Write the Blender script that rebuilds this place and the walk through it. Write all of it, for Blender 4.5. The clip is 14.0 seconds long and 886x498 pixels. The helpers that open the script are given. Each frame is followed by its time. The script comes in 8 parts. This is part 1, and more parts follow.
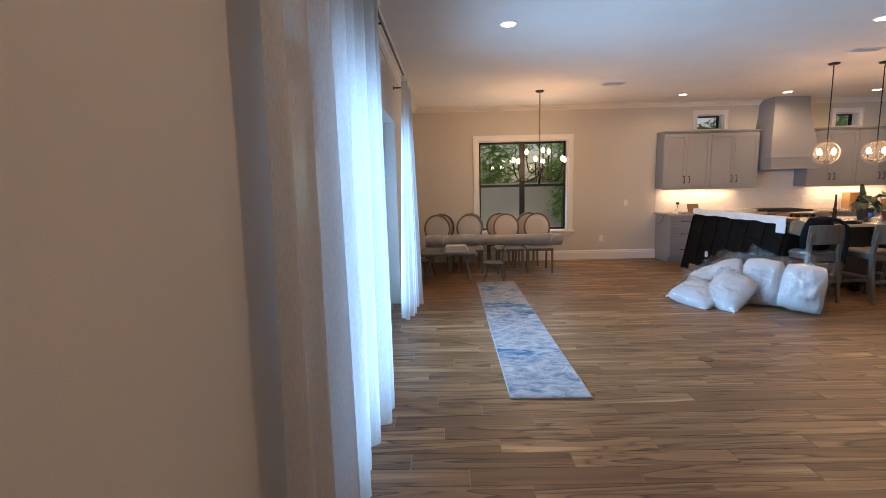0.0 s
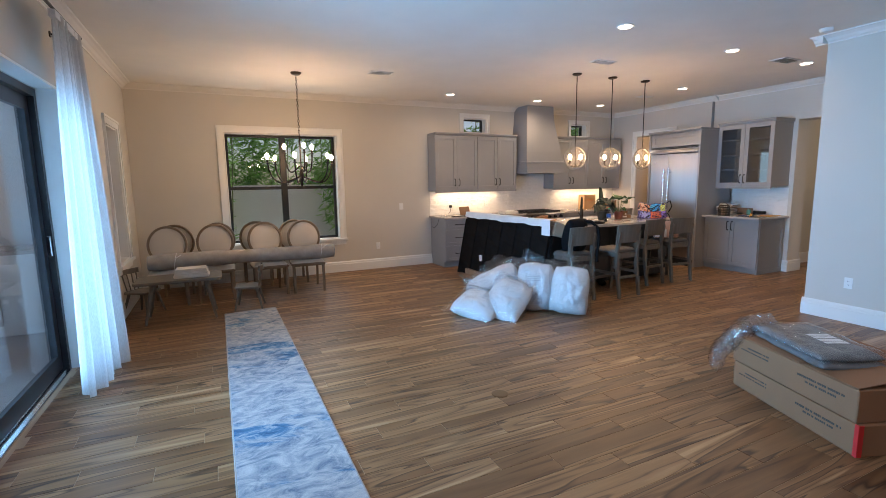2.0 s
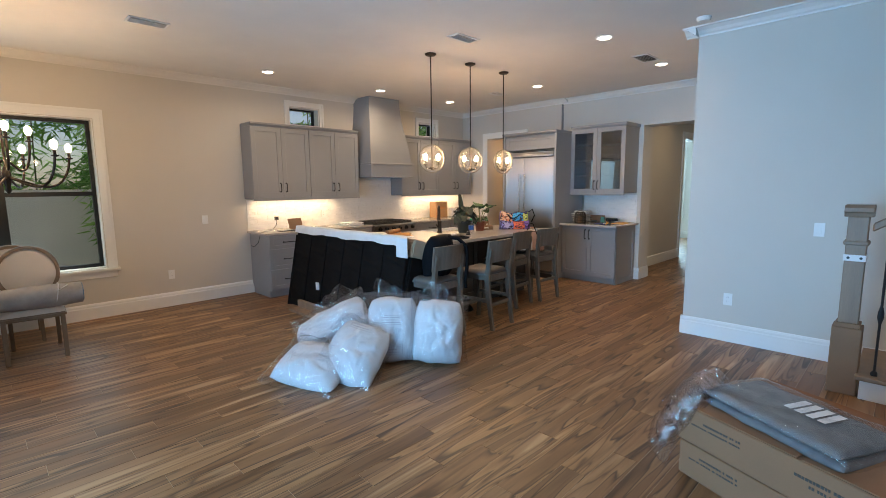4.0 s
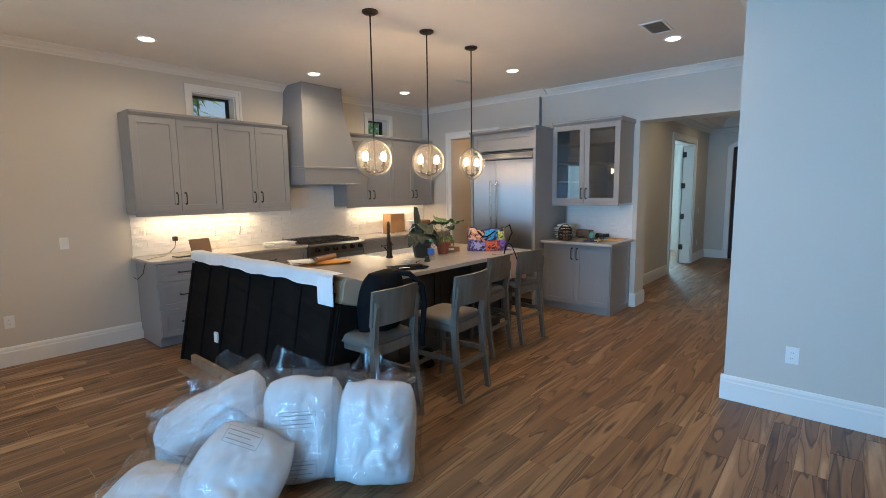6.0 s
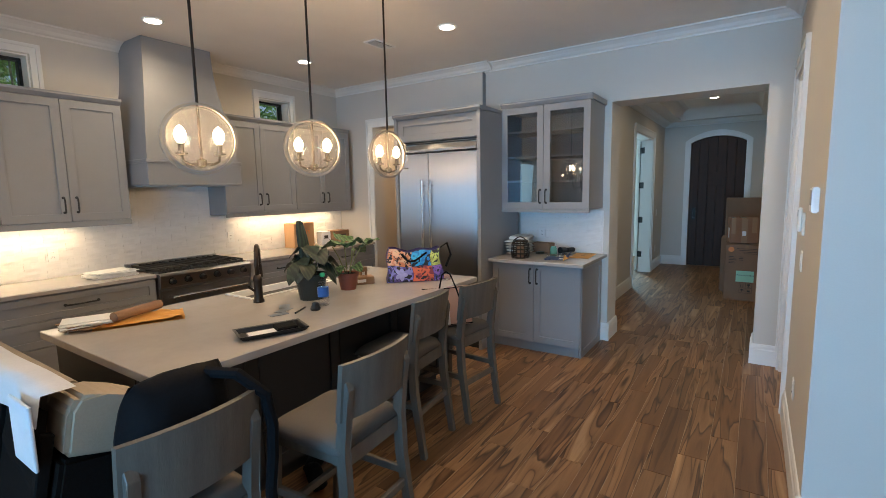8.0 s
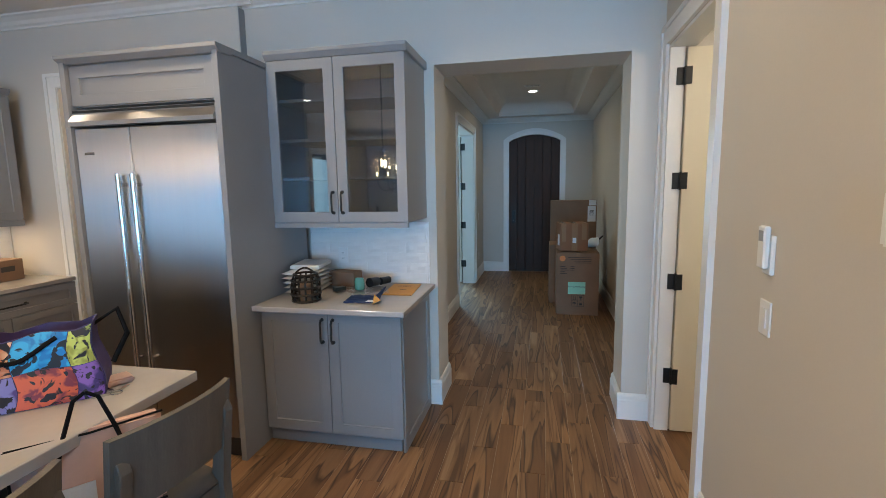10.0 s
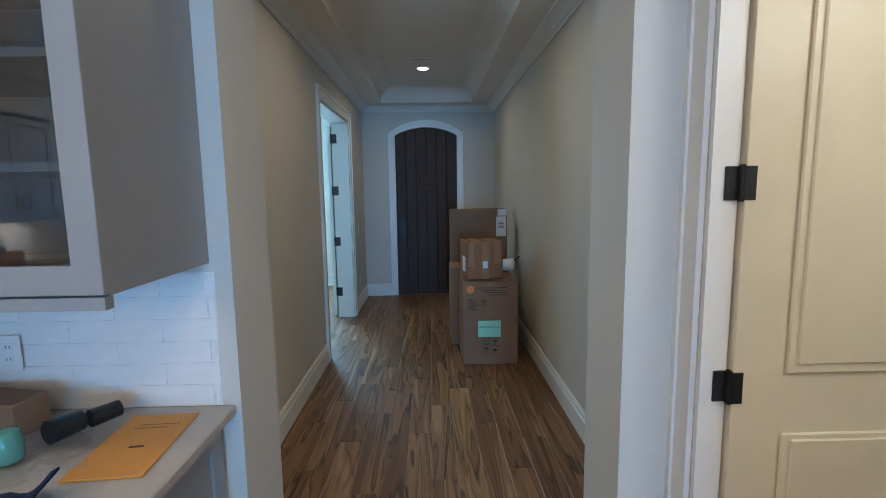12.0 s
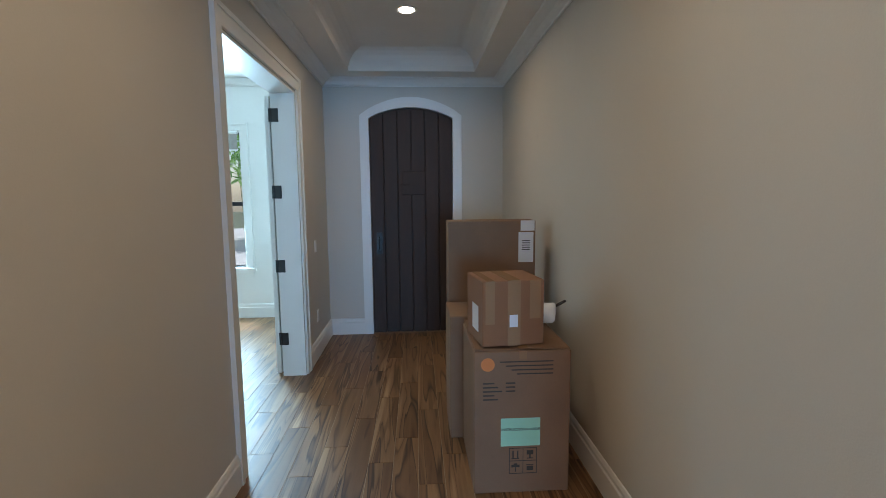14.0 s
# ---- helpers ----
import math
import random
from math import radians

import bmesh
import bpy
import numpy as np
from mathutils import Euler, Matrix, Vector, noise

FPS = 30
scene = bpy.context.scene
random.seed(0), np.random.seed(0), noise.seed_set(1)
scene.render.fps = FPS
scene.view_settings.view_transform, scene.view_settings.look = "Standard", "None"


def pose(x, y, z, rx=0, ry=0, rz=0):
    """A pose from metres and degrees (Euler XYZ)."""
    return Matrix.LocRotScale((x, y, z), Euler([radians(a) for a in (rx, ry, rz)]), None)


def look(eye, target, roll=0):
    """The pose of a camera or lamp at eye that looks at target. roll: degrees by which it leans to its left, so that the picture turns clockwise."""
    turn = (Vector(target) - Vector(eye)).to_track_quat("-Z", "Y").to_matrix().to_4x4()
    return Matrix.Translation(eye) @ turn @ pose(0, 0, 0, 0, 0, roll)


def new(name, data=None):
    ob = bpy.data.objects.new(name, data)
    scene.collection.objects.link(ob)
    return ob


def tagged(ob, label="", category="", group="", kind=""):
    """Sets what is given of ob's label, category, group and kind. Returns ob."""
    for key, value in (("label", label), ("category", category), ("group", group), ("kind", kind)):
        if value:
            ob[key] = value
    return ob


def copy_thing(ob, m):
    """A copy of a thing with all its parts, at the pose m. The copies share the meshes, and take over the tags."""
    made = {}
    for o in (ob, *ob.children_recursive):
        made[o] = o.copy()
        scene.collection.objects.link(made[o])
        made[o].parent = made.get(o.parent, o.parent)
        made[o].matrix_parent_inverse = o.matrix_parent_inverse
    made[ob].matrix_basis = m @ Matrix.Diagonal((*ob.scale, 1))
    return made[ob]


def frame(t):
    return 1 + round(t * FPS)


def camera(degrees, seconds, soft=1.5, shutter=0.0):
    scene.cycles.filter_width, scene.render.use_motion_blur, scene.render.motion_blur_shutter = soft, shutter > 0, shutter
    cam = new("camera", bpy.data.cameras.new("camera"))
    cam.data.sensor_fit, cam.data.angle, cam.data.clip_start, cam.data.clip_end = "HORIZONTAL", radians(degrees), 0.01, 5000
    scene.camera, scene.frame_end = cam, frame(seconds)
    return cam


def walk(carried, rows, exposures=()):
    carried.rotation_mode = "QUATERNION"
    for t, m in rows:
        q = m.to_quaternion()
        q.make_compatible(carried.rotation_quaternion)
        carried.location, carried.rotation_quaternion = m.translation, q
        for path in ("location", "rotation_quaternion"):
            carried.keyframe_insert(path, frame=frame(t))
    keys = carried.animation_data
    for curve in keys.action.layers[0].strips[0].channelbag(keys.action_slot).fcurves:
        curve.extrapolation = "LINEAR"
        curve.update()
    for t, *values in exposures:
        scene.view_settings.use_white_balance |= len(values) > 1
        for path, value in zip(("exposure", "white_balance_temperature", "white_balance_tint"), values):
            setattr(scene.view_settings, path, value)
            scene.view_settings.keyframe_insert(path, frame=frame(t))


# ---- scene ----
cam = camera(86.9, 14.0, soft=0.7)
PATH = [
    (0, (0.097, -0.203, 1.557), (0.071, 1.778, 1.284), -1.3),
    (0.5, (0.202, 0.06, 1.563), (0.454, 2.024, 1.285), -1.1),
    (1, (0.26, 0.348, 1.538), (0.703, 2.279, 1.259), -0.8),
    (1.5, (0.362, 0.663, 1.523), (1.022, 2.53, 1.241), -0.8),
    (2, (0.54, 0.959, 1.545), (1.396, 2.744, 1.264), -0.9),
    (2.5, (0.673, 1.299, 1.545), (1.741, 2.967, 1.266), -0.6),
    (3, (0.877, 1.613, 1.526), (2.097, 3.173, 1.25), -0.5),
    (3.5, (1.112, 1.915, 1.534), (2.43, 3.394, 1.262), -0.6),
    (3.7, (1.228, 2.066, 1.543), (2.581, 3.513, 1.27), -0.6),
    (6, (2.585, 3.257, 1.581), (4.086, 4.557, 1.337), -0.8),
    (6.5, (2.901, 3.558, 1.592), (4.415, 4.842, 1.348), -0.8),
    (7, (3.22, 3.76, 1.586), (4.763, 5.009, 1.342), -0.8),
    (7.5, (3.623, 3.953, 1.599), (5.218, 5.135, 1.352), -1.0),
    (8, (3.989, 4.125, 1.606), (5.64, 5.226, 1.358), -1.1),
    (8.5, (4.435, 4.268, 1.598), (6.176, 5.219, 1.347), -1.3),
    (9, (4.82, 4.413, 1.588), (6.647, 5.186, 1.336), -1.3),
    (9.2, (4.99, 4.47, 1.611), (6.849, 5.162, 1.356), -1.2),
    (11.5, (6.952, 4.7, 1.608), (8.936, 4.75, 1.357), -0.9),
    (12, (7.422, 4.714, 1.622), (9.405, 4.665, 1.372), -0.8),
    (12.5, (7.88, 4.671, 1.597), (9.863, 4.567, 1.356), -0.8),
    (13, (8.365, 4.692, 1.579), (10.347, 4.566, 1.344), -0.7),
    (13.5, (8.848, 4.697, 1.578), (10.831, 4.575, 1.347), -0.7),
    (14, (9.286, 4.72, 1.592), (11.27, 4.611, 1.363), -0.5),
]
# the picture's brightness and white balance along the way: seconds, stops, kelvin, tint
LOOK = [(0, -0.56, 7650, 25), (0.5, -0.50, 6700, 23), (0.9, -0.66, 5900, 19), (1.5, -0.70, 6100, 27), (2.0, -0.46, 6750, 17), (3, -0.46, 6950, 13), (6.5, -0.58, 6350, 7), (9, -0.54, 6450, 7), (11.5, -0.33, 5500, 4), (12.5, -0.49, 6000, 7), (13, -0.26, 6900, 12), (13.5, -0.20, 6850, 14), (14, -0.13, 6350, 13)]
walk(cam, [(t, look(eye, target, roll)) for t, eye, target, roll in PATH], LOOK)
# ---- light ----
DAY, WARM, COOLWHITE = (0.22, 0.56, 1.0), (1.0, 0.64, 0.35), (1.0, 0.77, 0.52)
world = bpy.data.worlds.new("world")
scene.world = world
world.use_nodes = True
sky = world.node_tree.nodes.new("ShaderNodeTexSky")
sky.sky_type, sky.sun_disc = "NISHITA", False
sky.sun_elevation, sky.sun_rotation = radians(69.6), radians(59)
world.node_tree.nodes["Background"].inputs["Strength"].default_value = 0.15
world.node_tree.links.new(sky.outputs[0], world.node_tree.nodes["Background"].inputs["Color"])


def lamp(name, kind, eye, target, power, colour, **more):
    data = bpy.data.lights.new(name, kind)
    data.energy, data.color = power, colour
    for key, value in more.items():
        if key == "size":
            data.shape, data.size, data.size_y = "RECTANGLE", value[0], value[1]
        elif key == "radius":
            data.shadow_soft_size = value
        elif key == "disk":
            data.shape, data.size = "DISK", value
        elif key == "angle":
            data.angle = value
        elif key == "spread":
            data.spread = value
    ob = new(name, data)
    ob.matrix_basis = look(eye, target)
    return ob


lamp("sun", "SUN", (14.1, 8.4, 44), (0, 0, 0), 5.0, (0.88, 0.95, 1.0), angle=radians(0.5))
lamp("slider_daylight", "AREA", (-0.98, 3.85, 1.2), (5, 3.95, 1.25), 410, DAY, size=(3.9, 2.2), spread=radians(105))
lamp("dining_daylight", "AREA", (1.57, 9.25, 1.45), (1.57, 5, 1.2), 22, (0.5, 0.8, 1.0), size=(1.6, 1.6))
lamp("office_daylight", "AREA", (15.40, 7.42, 1.55), (12, 7.0, 1.2), 190, (0.46, 0.78, 1.0), size=(0.9, 1.8))

# ---- materials ----


def nodes_of(name):
    m = bpy.data.materials.new(name)
    m.use_nodes = True
    t = m.node_tree
    return m, t, t.nodes["Principled BSDF"]


def add(t, kind, **values):
    n = t.nodes.new("ShaderNode" + kind)
    for key, value in values.items():
        n.inputs[key.replace("_", " ")].default_value = value
    return n


def ramp(t, fac, stops):
    n = t.nodes.new("ShaderNodeValToRGB")
    while len(n.color_ramp.elements) < len(stops):
        n.color_ramp.elements.new(0.5)
    for e, (p, c) in zip(n.color_ramp.elements, stops):
        e.position, e.color = p, (*c, 1)
    t.links.new(fac, n.inputs[0])
    return n.outputs[0]


def coords(t, scale=(1, 1, 1), space="Object"):
    c = t.nodes.new("ShaderNodeTexCoord")
    m = t.nodes.new("ShaderNodeMapping")
    m.inputs["Scale"].default_value = scale
    t.links.new(c.outputs[space], m.inputs[0])
    return m.outputs[0]


def noise_at(t, vec, scale, detail=4.0, rough=0.55, distort=0.0):
    n = add(t, "TexNoise", Scale=scale, Detail=detail, Roughness=rough, Distortion=distort)
    t.links.new(vec, n.inputs["Vector"])
    return n.outputs["Fac"]


def blend(t, mode, fac, a, b):
    n = t.nodes.new("ShaderNodeMix")
    n.data_type, n.blend_type = "RGBA", mode
    for socket, value in ((n.inputs[0], fac), (n.inputs[6], a), (n.inputs[7], b)):
        if isinstance(value, (int, float)):
            socket.default_value = value
        elif isinstance(value, tuple):
            socket.default_value = (*value, 1)
        else:
            t.links.new(value, socket)
    return n.outputs[2]


def bump(t, b, height, strength, distance=0.01):
    n = add(t, "Bump", Strength=strength, Distance=distance)
    t.links.new(height, n.inputs["Height"])
    t.links.new(n.outputs[0], b.inputs["Normal"])


def plain(name, colour, rough=0.5, metal=0.0, vary=0.08, fine=60.0, coarse=2.0, relief=0.1, stretch=(1, 1, 1), coat=0.0):
    """A surface of one colour with variation at two scales and fine relief."""
    m, t, b = nodes_of(name)
    v = coords(t, stretch)
    c1 = noise_at(t, v, coarse, 3)
    c2 = noise_at(t, v, fine, 5)
    lo = tuple(c * (1 - vary) for c in colour)
    hi = tuple(min(1, c * (1 + vary)) for c in colour)
    col = ramp(t, c1, [(0.3, lo), (0.7, hi)])
    col = blend(t, "MULTIPLY", min(1, vary * 3), col, ramp(t, c2, [(0.35, (0.82, 0.82, 0.82)), (0.65, (1, 1, 1))]))
    t.links.new(col, b.inputs["Base Color"])
    r = t.nodes.new("ShaderNodeMapRange")
    r.inputs[3].default_value, r.inputs[4].default_value = max(0.02, rough * 0.85), min(1, rough * 1.15)
    t.links.new(c1, r.inputs[0])
    t.links.new(r.outputs[0], b.inputs["Roughness"])
    b.inputs["Metallic"].default_value = metal
    b.inputs["Coat Weight"].default_value = coat
    if relief:
        bump(t, b, c2, relief, 0.003)
    return m


def plank_material(name, each):
    """Wood-look porcelain: each plank its own piece of a streaked board. each: the node output name that varies by piece."""
    m, t, b = nodes_of(name)
    if each == "object":
        o = t.nodes.new("ShaderNodeObjectInfo")
        rnd = o.outputs["Random"]
    else:
        o = t.nodes.new("ShaderNodeNewGeometry")
        rnd = o.outputs["Random Per Island"]
    g = t.nodes.new("ShaderNodeNewGeometry")
    shift = t.nodes.new("ShaderNodeVectorMath")
    shift.operation = "MULTIPLY_ADD"
    shift.inputs[1].default_value = (37.0, 53.0, 19.0)
    t.links.new(rnd, shift.inputs[0])
    t.links.new(g.outputs["Position"], shift.inputs[2])
    mp = t.nodes.new("ShaderNodeMapping")
    mp.inputs["Scale"].default_value = (0.52, 7.2, 1.0)
    t.links.new(shift.outputs[0], mp.inputs[0])
    v = mp.outputs[0]
    grain = noise_at(t, v, 14.0, 6, 0.6)
    broad = noise_at(t, v, 0.9, 2, 0.5, 0.4)
    # heartwood fields with crisp dark borders against pale sapwood
    field = noise_at(t, v, 1.05, 2.0, 0.45, 0.8)
    col = ramp(t, field, [(0.30, (0.160, 0.080, 0.036)), (0.44, (0.215, 0.113, 0.053)), (0.463, (0.150, 0.074, 0.033)), (0.478, (0.055, 0.026, 0.012)), (0.495, (0.310, 0.182, 0.094)), (0.575, (0.240, 0.130, 0.063)), (0.592, (0.110, 0.054, 0.025)), (0.606, (0.270, 0.150, 0.074)), (0.66, (0.340, 0.205, 0.110)), (0.70, (0.450, 0.295, 0.170))])
    streaks = noise_at(t, v, 2.6, 2.5, 0.5, 0.7)
    col = blend(t, "MULTIPLY", 0.7, col, ramp(t, streaks, [(0.33, (0.45, 0.38, 0.32)), (0.42, (1, 1, 1)), (0.60, (1, 1, 1)), (0.70, (1.15, 1.12, 1.06))]))
    col = blend(t, "MULTIPLY", 0.35, col, ramp(t, grain, [(0.32, (0.62, 0.56, 0.50)), (0.58, (1, 1, 1))]))
    col = blend(t, "MULTIPLY", 0.6, col, ramp(t, broad, [(0.3, (0.78, 0.75, 0.72)), (0.7, (1.1, 1.08, 1.02))]))
    tone = ramp(t, rnd, [(0.0, (0.78, 0.75, 0.72)), (0.5, (0.98, 0.95, 0.92)), (1.0, (1.15, 1.13, 1.08))])
    col = blend(t, "MULTIPLY", 1.0, col, tone)
    t.links.new(col, b.inputs["Base Color"])
    r = t.nodes.new("ShaderNodeMapRange")
    r.inputs[3].default_value, r.inputs[4].default_value = 0.34, 0.50
    t.links.new(grain, r.inputs[0])
    t.links.new(r.outputs[0], b.inputs["Roughness"])
    bump(t, b, grain, 0.12, 0.003)
    return m


def rug_material(name):
    m, t, b = nodes_of(name)
    v = coords(t)
    big = noise_at(t, coords(t, (0.45, 1, 1)), 2.1, 6, 0.66, 0.8)
    mid = noise_at(t, coords(t, (0.6, 1, 1)), 9.0, 8, 0.75, 1.2)
    weave = noise_at(t, v, 220.0, 2)
    pale = ramp(t, mid, [(0.36, (0.13, 0.18, 0.24)), (0.45, (0.27, 0.31, 0.35)), (0.54, (0.42, 0.43, 0.44)), (0.66, (0.56, 0.56, 0.55))])
    blue = ramp(t, mid, [(0.38, (0.015, 0.085, 0.18)), (0.5, (0.07, 0.20, 0.33)), (0.60, (0.36, 0.42, 0.46))])
    col = blend(t, "MIX", ramp(t, big, [(0.55, (0, 0, 0)), (0.61, (1, 1, 1))]), pale, blue)
    col = blend(t, "MULTIPLY", 0.5, col, ramp(t, weave, [(0.3, (0.6, 0.6, 0.6)), (0.7, (1, 1, 1))]))
    t.links.new(col, b.inputs["Base Color"])
    b.inputs["Roughness"].default_value = 0.95
    bump(t, b, weave, 0.4, 0.004)
    return m


def glass_material(name, tint=(1, 1, 1), clear=0.93, rough=0.0, crinkle=0.0, gloss=0.04, glow_haze=0.0):
    """A thin pane: see-through with Fresnel gloss."""
    m = bpy.data.materials.new(name)
    m.use_nodes = True
    t = m.node_tree
    t.nodes.remove(t.nodes["Principled BSDF"])
    see = t.nodes.new("ShaderNodeBsdfTransparent")
    see.inputs[0].default_value = (*(c * clear for c in tint), 1)
    shine = t.nodes.new("ShaderNodeBsdfGlossy")
    shine.inputs["Roughness"].default_value = rough
    if crinkle:
        n = add(t, "Bump", Strength=crinkle, Distance=0.02)
        t.links.new(noise_at(t, coords(t), 13.0, 3, 0.5, 1.8), n.inputs["Height"])
        t.links.new(n.outputs[0], shine.inputs["Normal"])
    face = t.nodes.new("ShaderNodeLayerWeight")
    face.inputs[0].default_value = 0.5
    power = t.nodes.new("ShaderNodeMath")
    power.operation = "POWER"
    power.inputs[1].default_value = 5.0
    t.links.new(face.outputs["Facing"], power.inputs[0])
    f = t.nodes.new("ShaderNodeMath")
    f.operation = "MULTIPLY_ADD"
    f.inputs[1].default_value, f.inputs[2].default_value = 0.9, gloss
    t.links.new(power.outputs[0], f.inputs[0])
    mix = t.nodes.new("ShaderNodeMixShader")
    t.links.new(f.outputs[0], mix.inputs[0])
    t.links.new(see.outputs[0], mix.inputs[1])
    t.links.new(shine.outputs[0], mix.inputs[2])
    skin = mix.outputs[0]
    # a translucent haze mixed into the glass stands in for bloom round lit bulbs
    if glow_haze:
        film = t.nodes.new("ShaderNodeBsdfTranslucent")
        film.inputs[0].default_value = (0.8, 0.78, 0.74, 1)
        over = t.nodes.new("ShaderNodeMixShader")
        over.inputs[0].default_value = glow_haze
        t.links.new(skin, over.inputs[1])
        t.links.new(film.outputs[0], over.inputs[2])
        skin = over.outputs[0]
    t.links.new(skin, t.nodes["Material Output"].inputs[0])
    return m


def sheer_material(name):
    m = bpy.data.materials.new(name)
    m.use_nodes = True
    t = m.node_tree
    t.nodes.remove(t.nodes["Principled BSDF"])
    d = t.nodes.new("ShaderNodeBsdfDiffuse")
    d.inputs[0].default_value = (0.85, 0.85, 0.84, 1)
    tr = t.nodes.new("ShaderNodeBsdfTranslucent")
    tr.inputs[0].default_value = (0.40, 0.40, 0.40, 1)
    see = t.nodes.new("ShaderNodeBsdfTransparent")
    w = noise_at(t, coords(t, (1, 1, 0.15)), 260.0, 2)
    f = ramp(t, w, [(0.3, (0.10, 0.10, 0.10)), (0.7, (0.26, 0.26, 0.26))])
    m1, m2 = t.nodes.new("ShaderNodeMixShader"), t.nodes.new("ShaderNodeMixShader")
    m1.inputs[0].default_value = 0.5
    t.links.new(d.outputs[0], m1.inputs[1])
    t.links.new(tr.outputs[0], m1.inputs[2])
    t.links.new(f, m2.inputs[0])
    t.links.new(m1.outputs[0], m2.inputs[1])
    t.links.new(see.outputs[0], m2.inputs[2])
    t.links.new(m2.outputs[0], t.nodes["Material Output"].inputs[0])
    return m


def glow(name, colour, strength):
    m, t, b = nodes_of(name)
    b.inputs["Base Color"].default_value = (0.9, 0.9, 0.9, 1)
    b.inputs["Emission Color"].default_value = (*colour, 1)
    b.inputs["Emission Strength"].default_value = strength
    return m


def leaf_material(name, dark, light):
    m, t, b = nodes_of(name)
    g = t.nodes.new("ShaderNodeNewGeometry")
    t.links.new(ramp(t, g.outputs["Random Per Island"], [(0.0, dark), (1.0, light)]), b.inputs["Base Color"])
    b.inputs["Roughness"].default_value = 0.45
    through_light = t.nodes.new("ShaderNodeBsdfTranslucent")
    t.links.new(b.inputs["Base Color"].links[0].from_socket, through_light.inputs[0])
    mix = t.nodes.new("ShaderNodeMixShader")
    mix.inputs[0].default_value = 0.6
    t.links.new(b.outputs[0], mix.inputs[1])
    t.links.new(through_light.outputs[0], mix.inputs[2])
    t.links.new(mix.outputs[0], t.nodes["Material Output"].inputs[0])
    return m


WALL = plain("wall_paint", (0.60, 0.56, 0.50), 0.75, vary=0.03, fine=180, coarse=0.8, relief=0.15)
CEIL = plain("ceiling_paint", (0.76, 0.72, 0.67), 0.85, vary=0.03, fine=120, relief=0.15)
TRIM = plain("trim_paint", (0.78, 0.77, 0.74), 0.35, vary=0.02, relief=0.02)
GREY = plain("grey_cabinet_paint", (0.27, 0.27, 0.275), 0.38, vary=0.04, fine=90, relief=0.05)
DARKGREY = plain("dark_grey_island_paint", (0.034, 0.034, 0.035), 0.5, vary=0.05, relief=0.05)
QUARTZ = plain("white_quartz", (0.44, 0.405, 0.375), 0.16, vary=0.05, fine=25, coarse=4, relief=0.0)
TILE = plain("white_wavy_tile", (0.80, 0.78, 0.75), 0.18, vary=0.02, fine=12, coarse=6, relief=0.15, stretch=(1, 1, 4))
GROUT = plain("grout", (0.40, 0.31, 0.22), 0.9, vary=0.1)
BLACK = plain("black_frame", (0.012, 0.013, 0.015), 0.35, vary=0.1, relief=0.03)
BRONZE = plain("dark_bronze_metal", (0.045, 0.035, 0.028), 0.4, metal=0.85, vary=0.1, relief=0.03)
STEEL = plain("brushed_steel", (0.42, 0.41, 0.40), 0.42, metal=1.0, vary=0.04, fine=40, relief=0.03, stretch=(1, 1, 0.02))
brush = STEEL.node_tree.nodes.new("ShaderNodeTangent")
brush.direction_type, brush.axis = "RADIAL", "Z"
STEEL.node_tree.links.new(brush.outputs[0], STEEL.node_tree.nodes["Principled BSDF"].inputs["Tangent"])
STEEL.node_tree.nodes["Principled BSDF"].inputs["Anisotropic"].default_value = 0.96
IRON = plain("black_cast_iron", (0.02, 0.02, 0.02), 0.6, vary=0.2, relief=0.2)
CHROME = plain("polished_metal", (0.7, 0.7, 0.7), 0.15, metal=1.0, vary=0.02, relief=0.0)
SILVERWOOD = plain("silvered_wood_ring", (0.26, 0.23, 0.19), 0.5, vary=0.15, fine=40, relief=0.2)
STOOLWOOD = plain("grey_washed_wood", (0.122, 0.104, 0.085), 0.5, vary=0.18, fine=35, coarse=3, relief=0.25, stretch=(6, 6, 0.8))
CHAIRWOOD = plain("weathered_oak", (0.19, 0.135, 0.09), 0.55, vary=0.2, fine=40, relief=0.25, stretch=(5, 5, 1))
LINEN = plain("cream_linen", (0.58, 0.53, 0.47), 0.9, vary=0.05, fine=260, relief=0.4)
GREYSEAT = plain("grey_woven_seat", (0.13, 0.113, 0.098), 0.9, vary=0.1, fine=260, relief=0.4)
DARKCLOTH = plain("black_underside_cloth", (0.011, 0.009, 0.008), 0.9, vary=0.25, fine=120, coarse=5, relief=0.3)
DARKCLOTH.node_tree.nodes["Principled BSDF"].inputs["Specular IOR Level"].default_value = 0.06
TANCLOTH = plain("tan_upholstery", (0.36, 0.29, 0.21), 0.85, vary=0.1, fine=160, relief=0.3)
WHITECLOTH = plain("white_lining", (0.72, 0.72, 0.72), 0.8, vary=0.06, fine=120, coarse=6, relief=0.4)
PILLOW = plain("white_pillow_cotton", (0.58, 0.58, 0.58), 0.85, vary=0.04, fine=90, coarse=8, relief=0.4)
PLASTIC = glass_material("clear_plastic", (0.97, 0.98, 1.0), 0.95, 0.06, 0.55, 0.09)
CARD = plain("brown_cardboard", (0.27, 0.128, 0.062), 0.8, vary=0.07, fine=120, coarse=3, relief=0.15)
CARDDARK = plain("old_brown_cardboard", (0.25, 0.145, 0.085), 0.8, vary=0.1, fine=120, coarse=3, relief=0.15)
TAPE = plain("packing_tape", (0.34, 0.205, 0.115), 0.25, vary=0.05, relief=0.05)
INK = plain("black_ink", (0.055, 0.045, 0.038), 0.7, vary=0.1, relief=0.0)
FAINTINK = plain("faint_grey_ink", (0.22, 0.23, 0.24), 0.6, vary=0.1, relief=0.0)
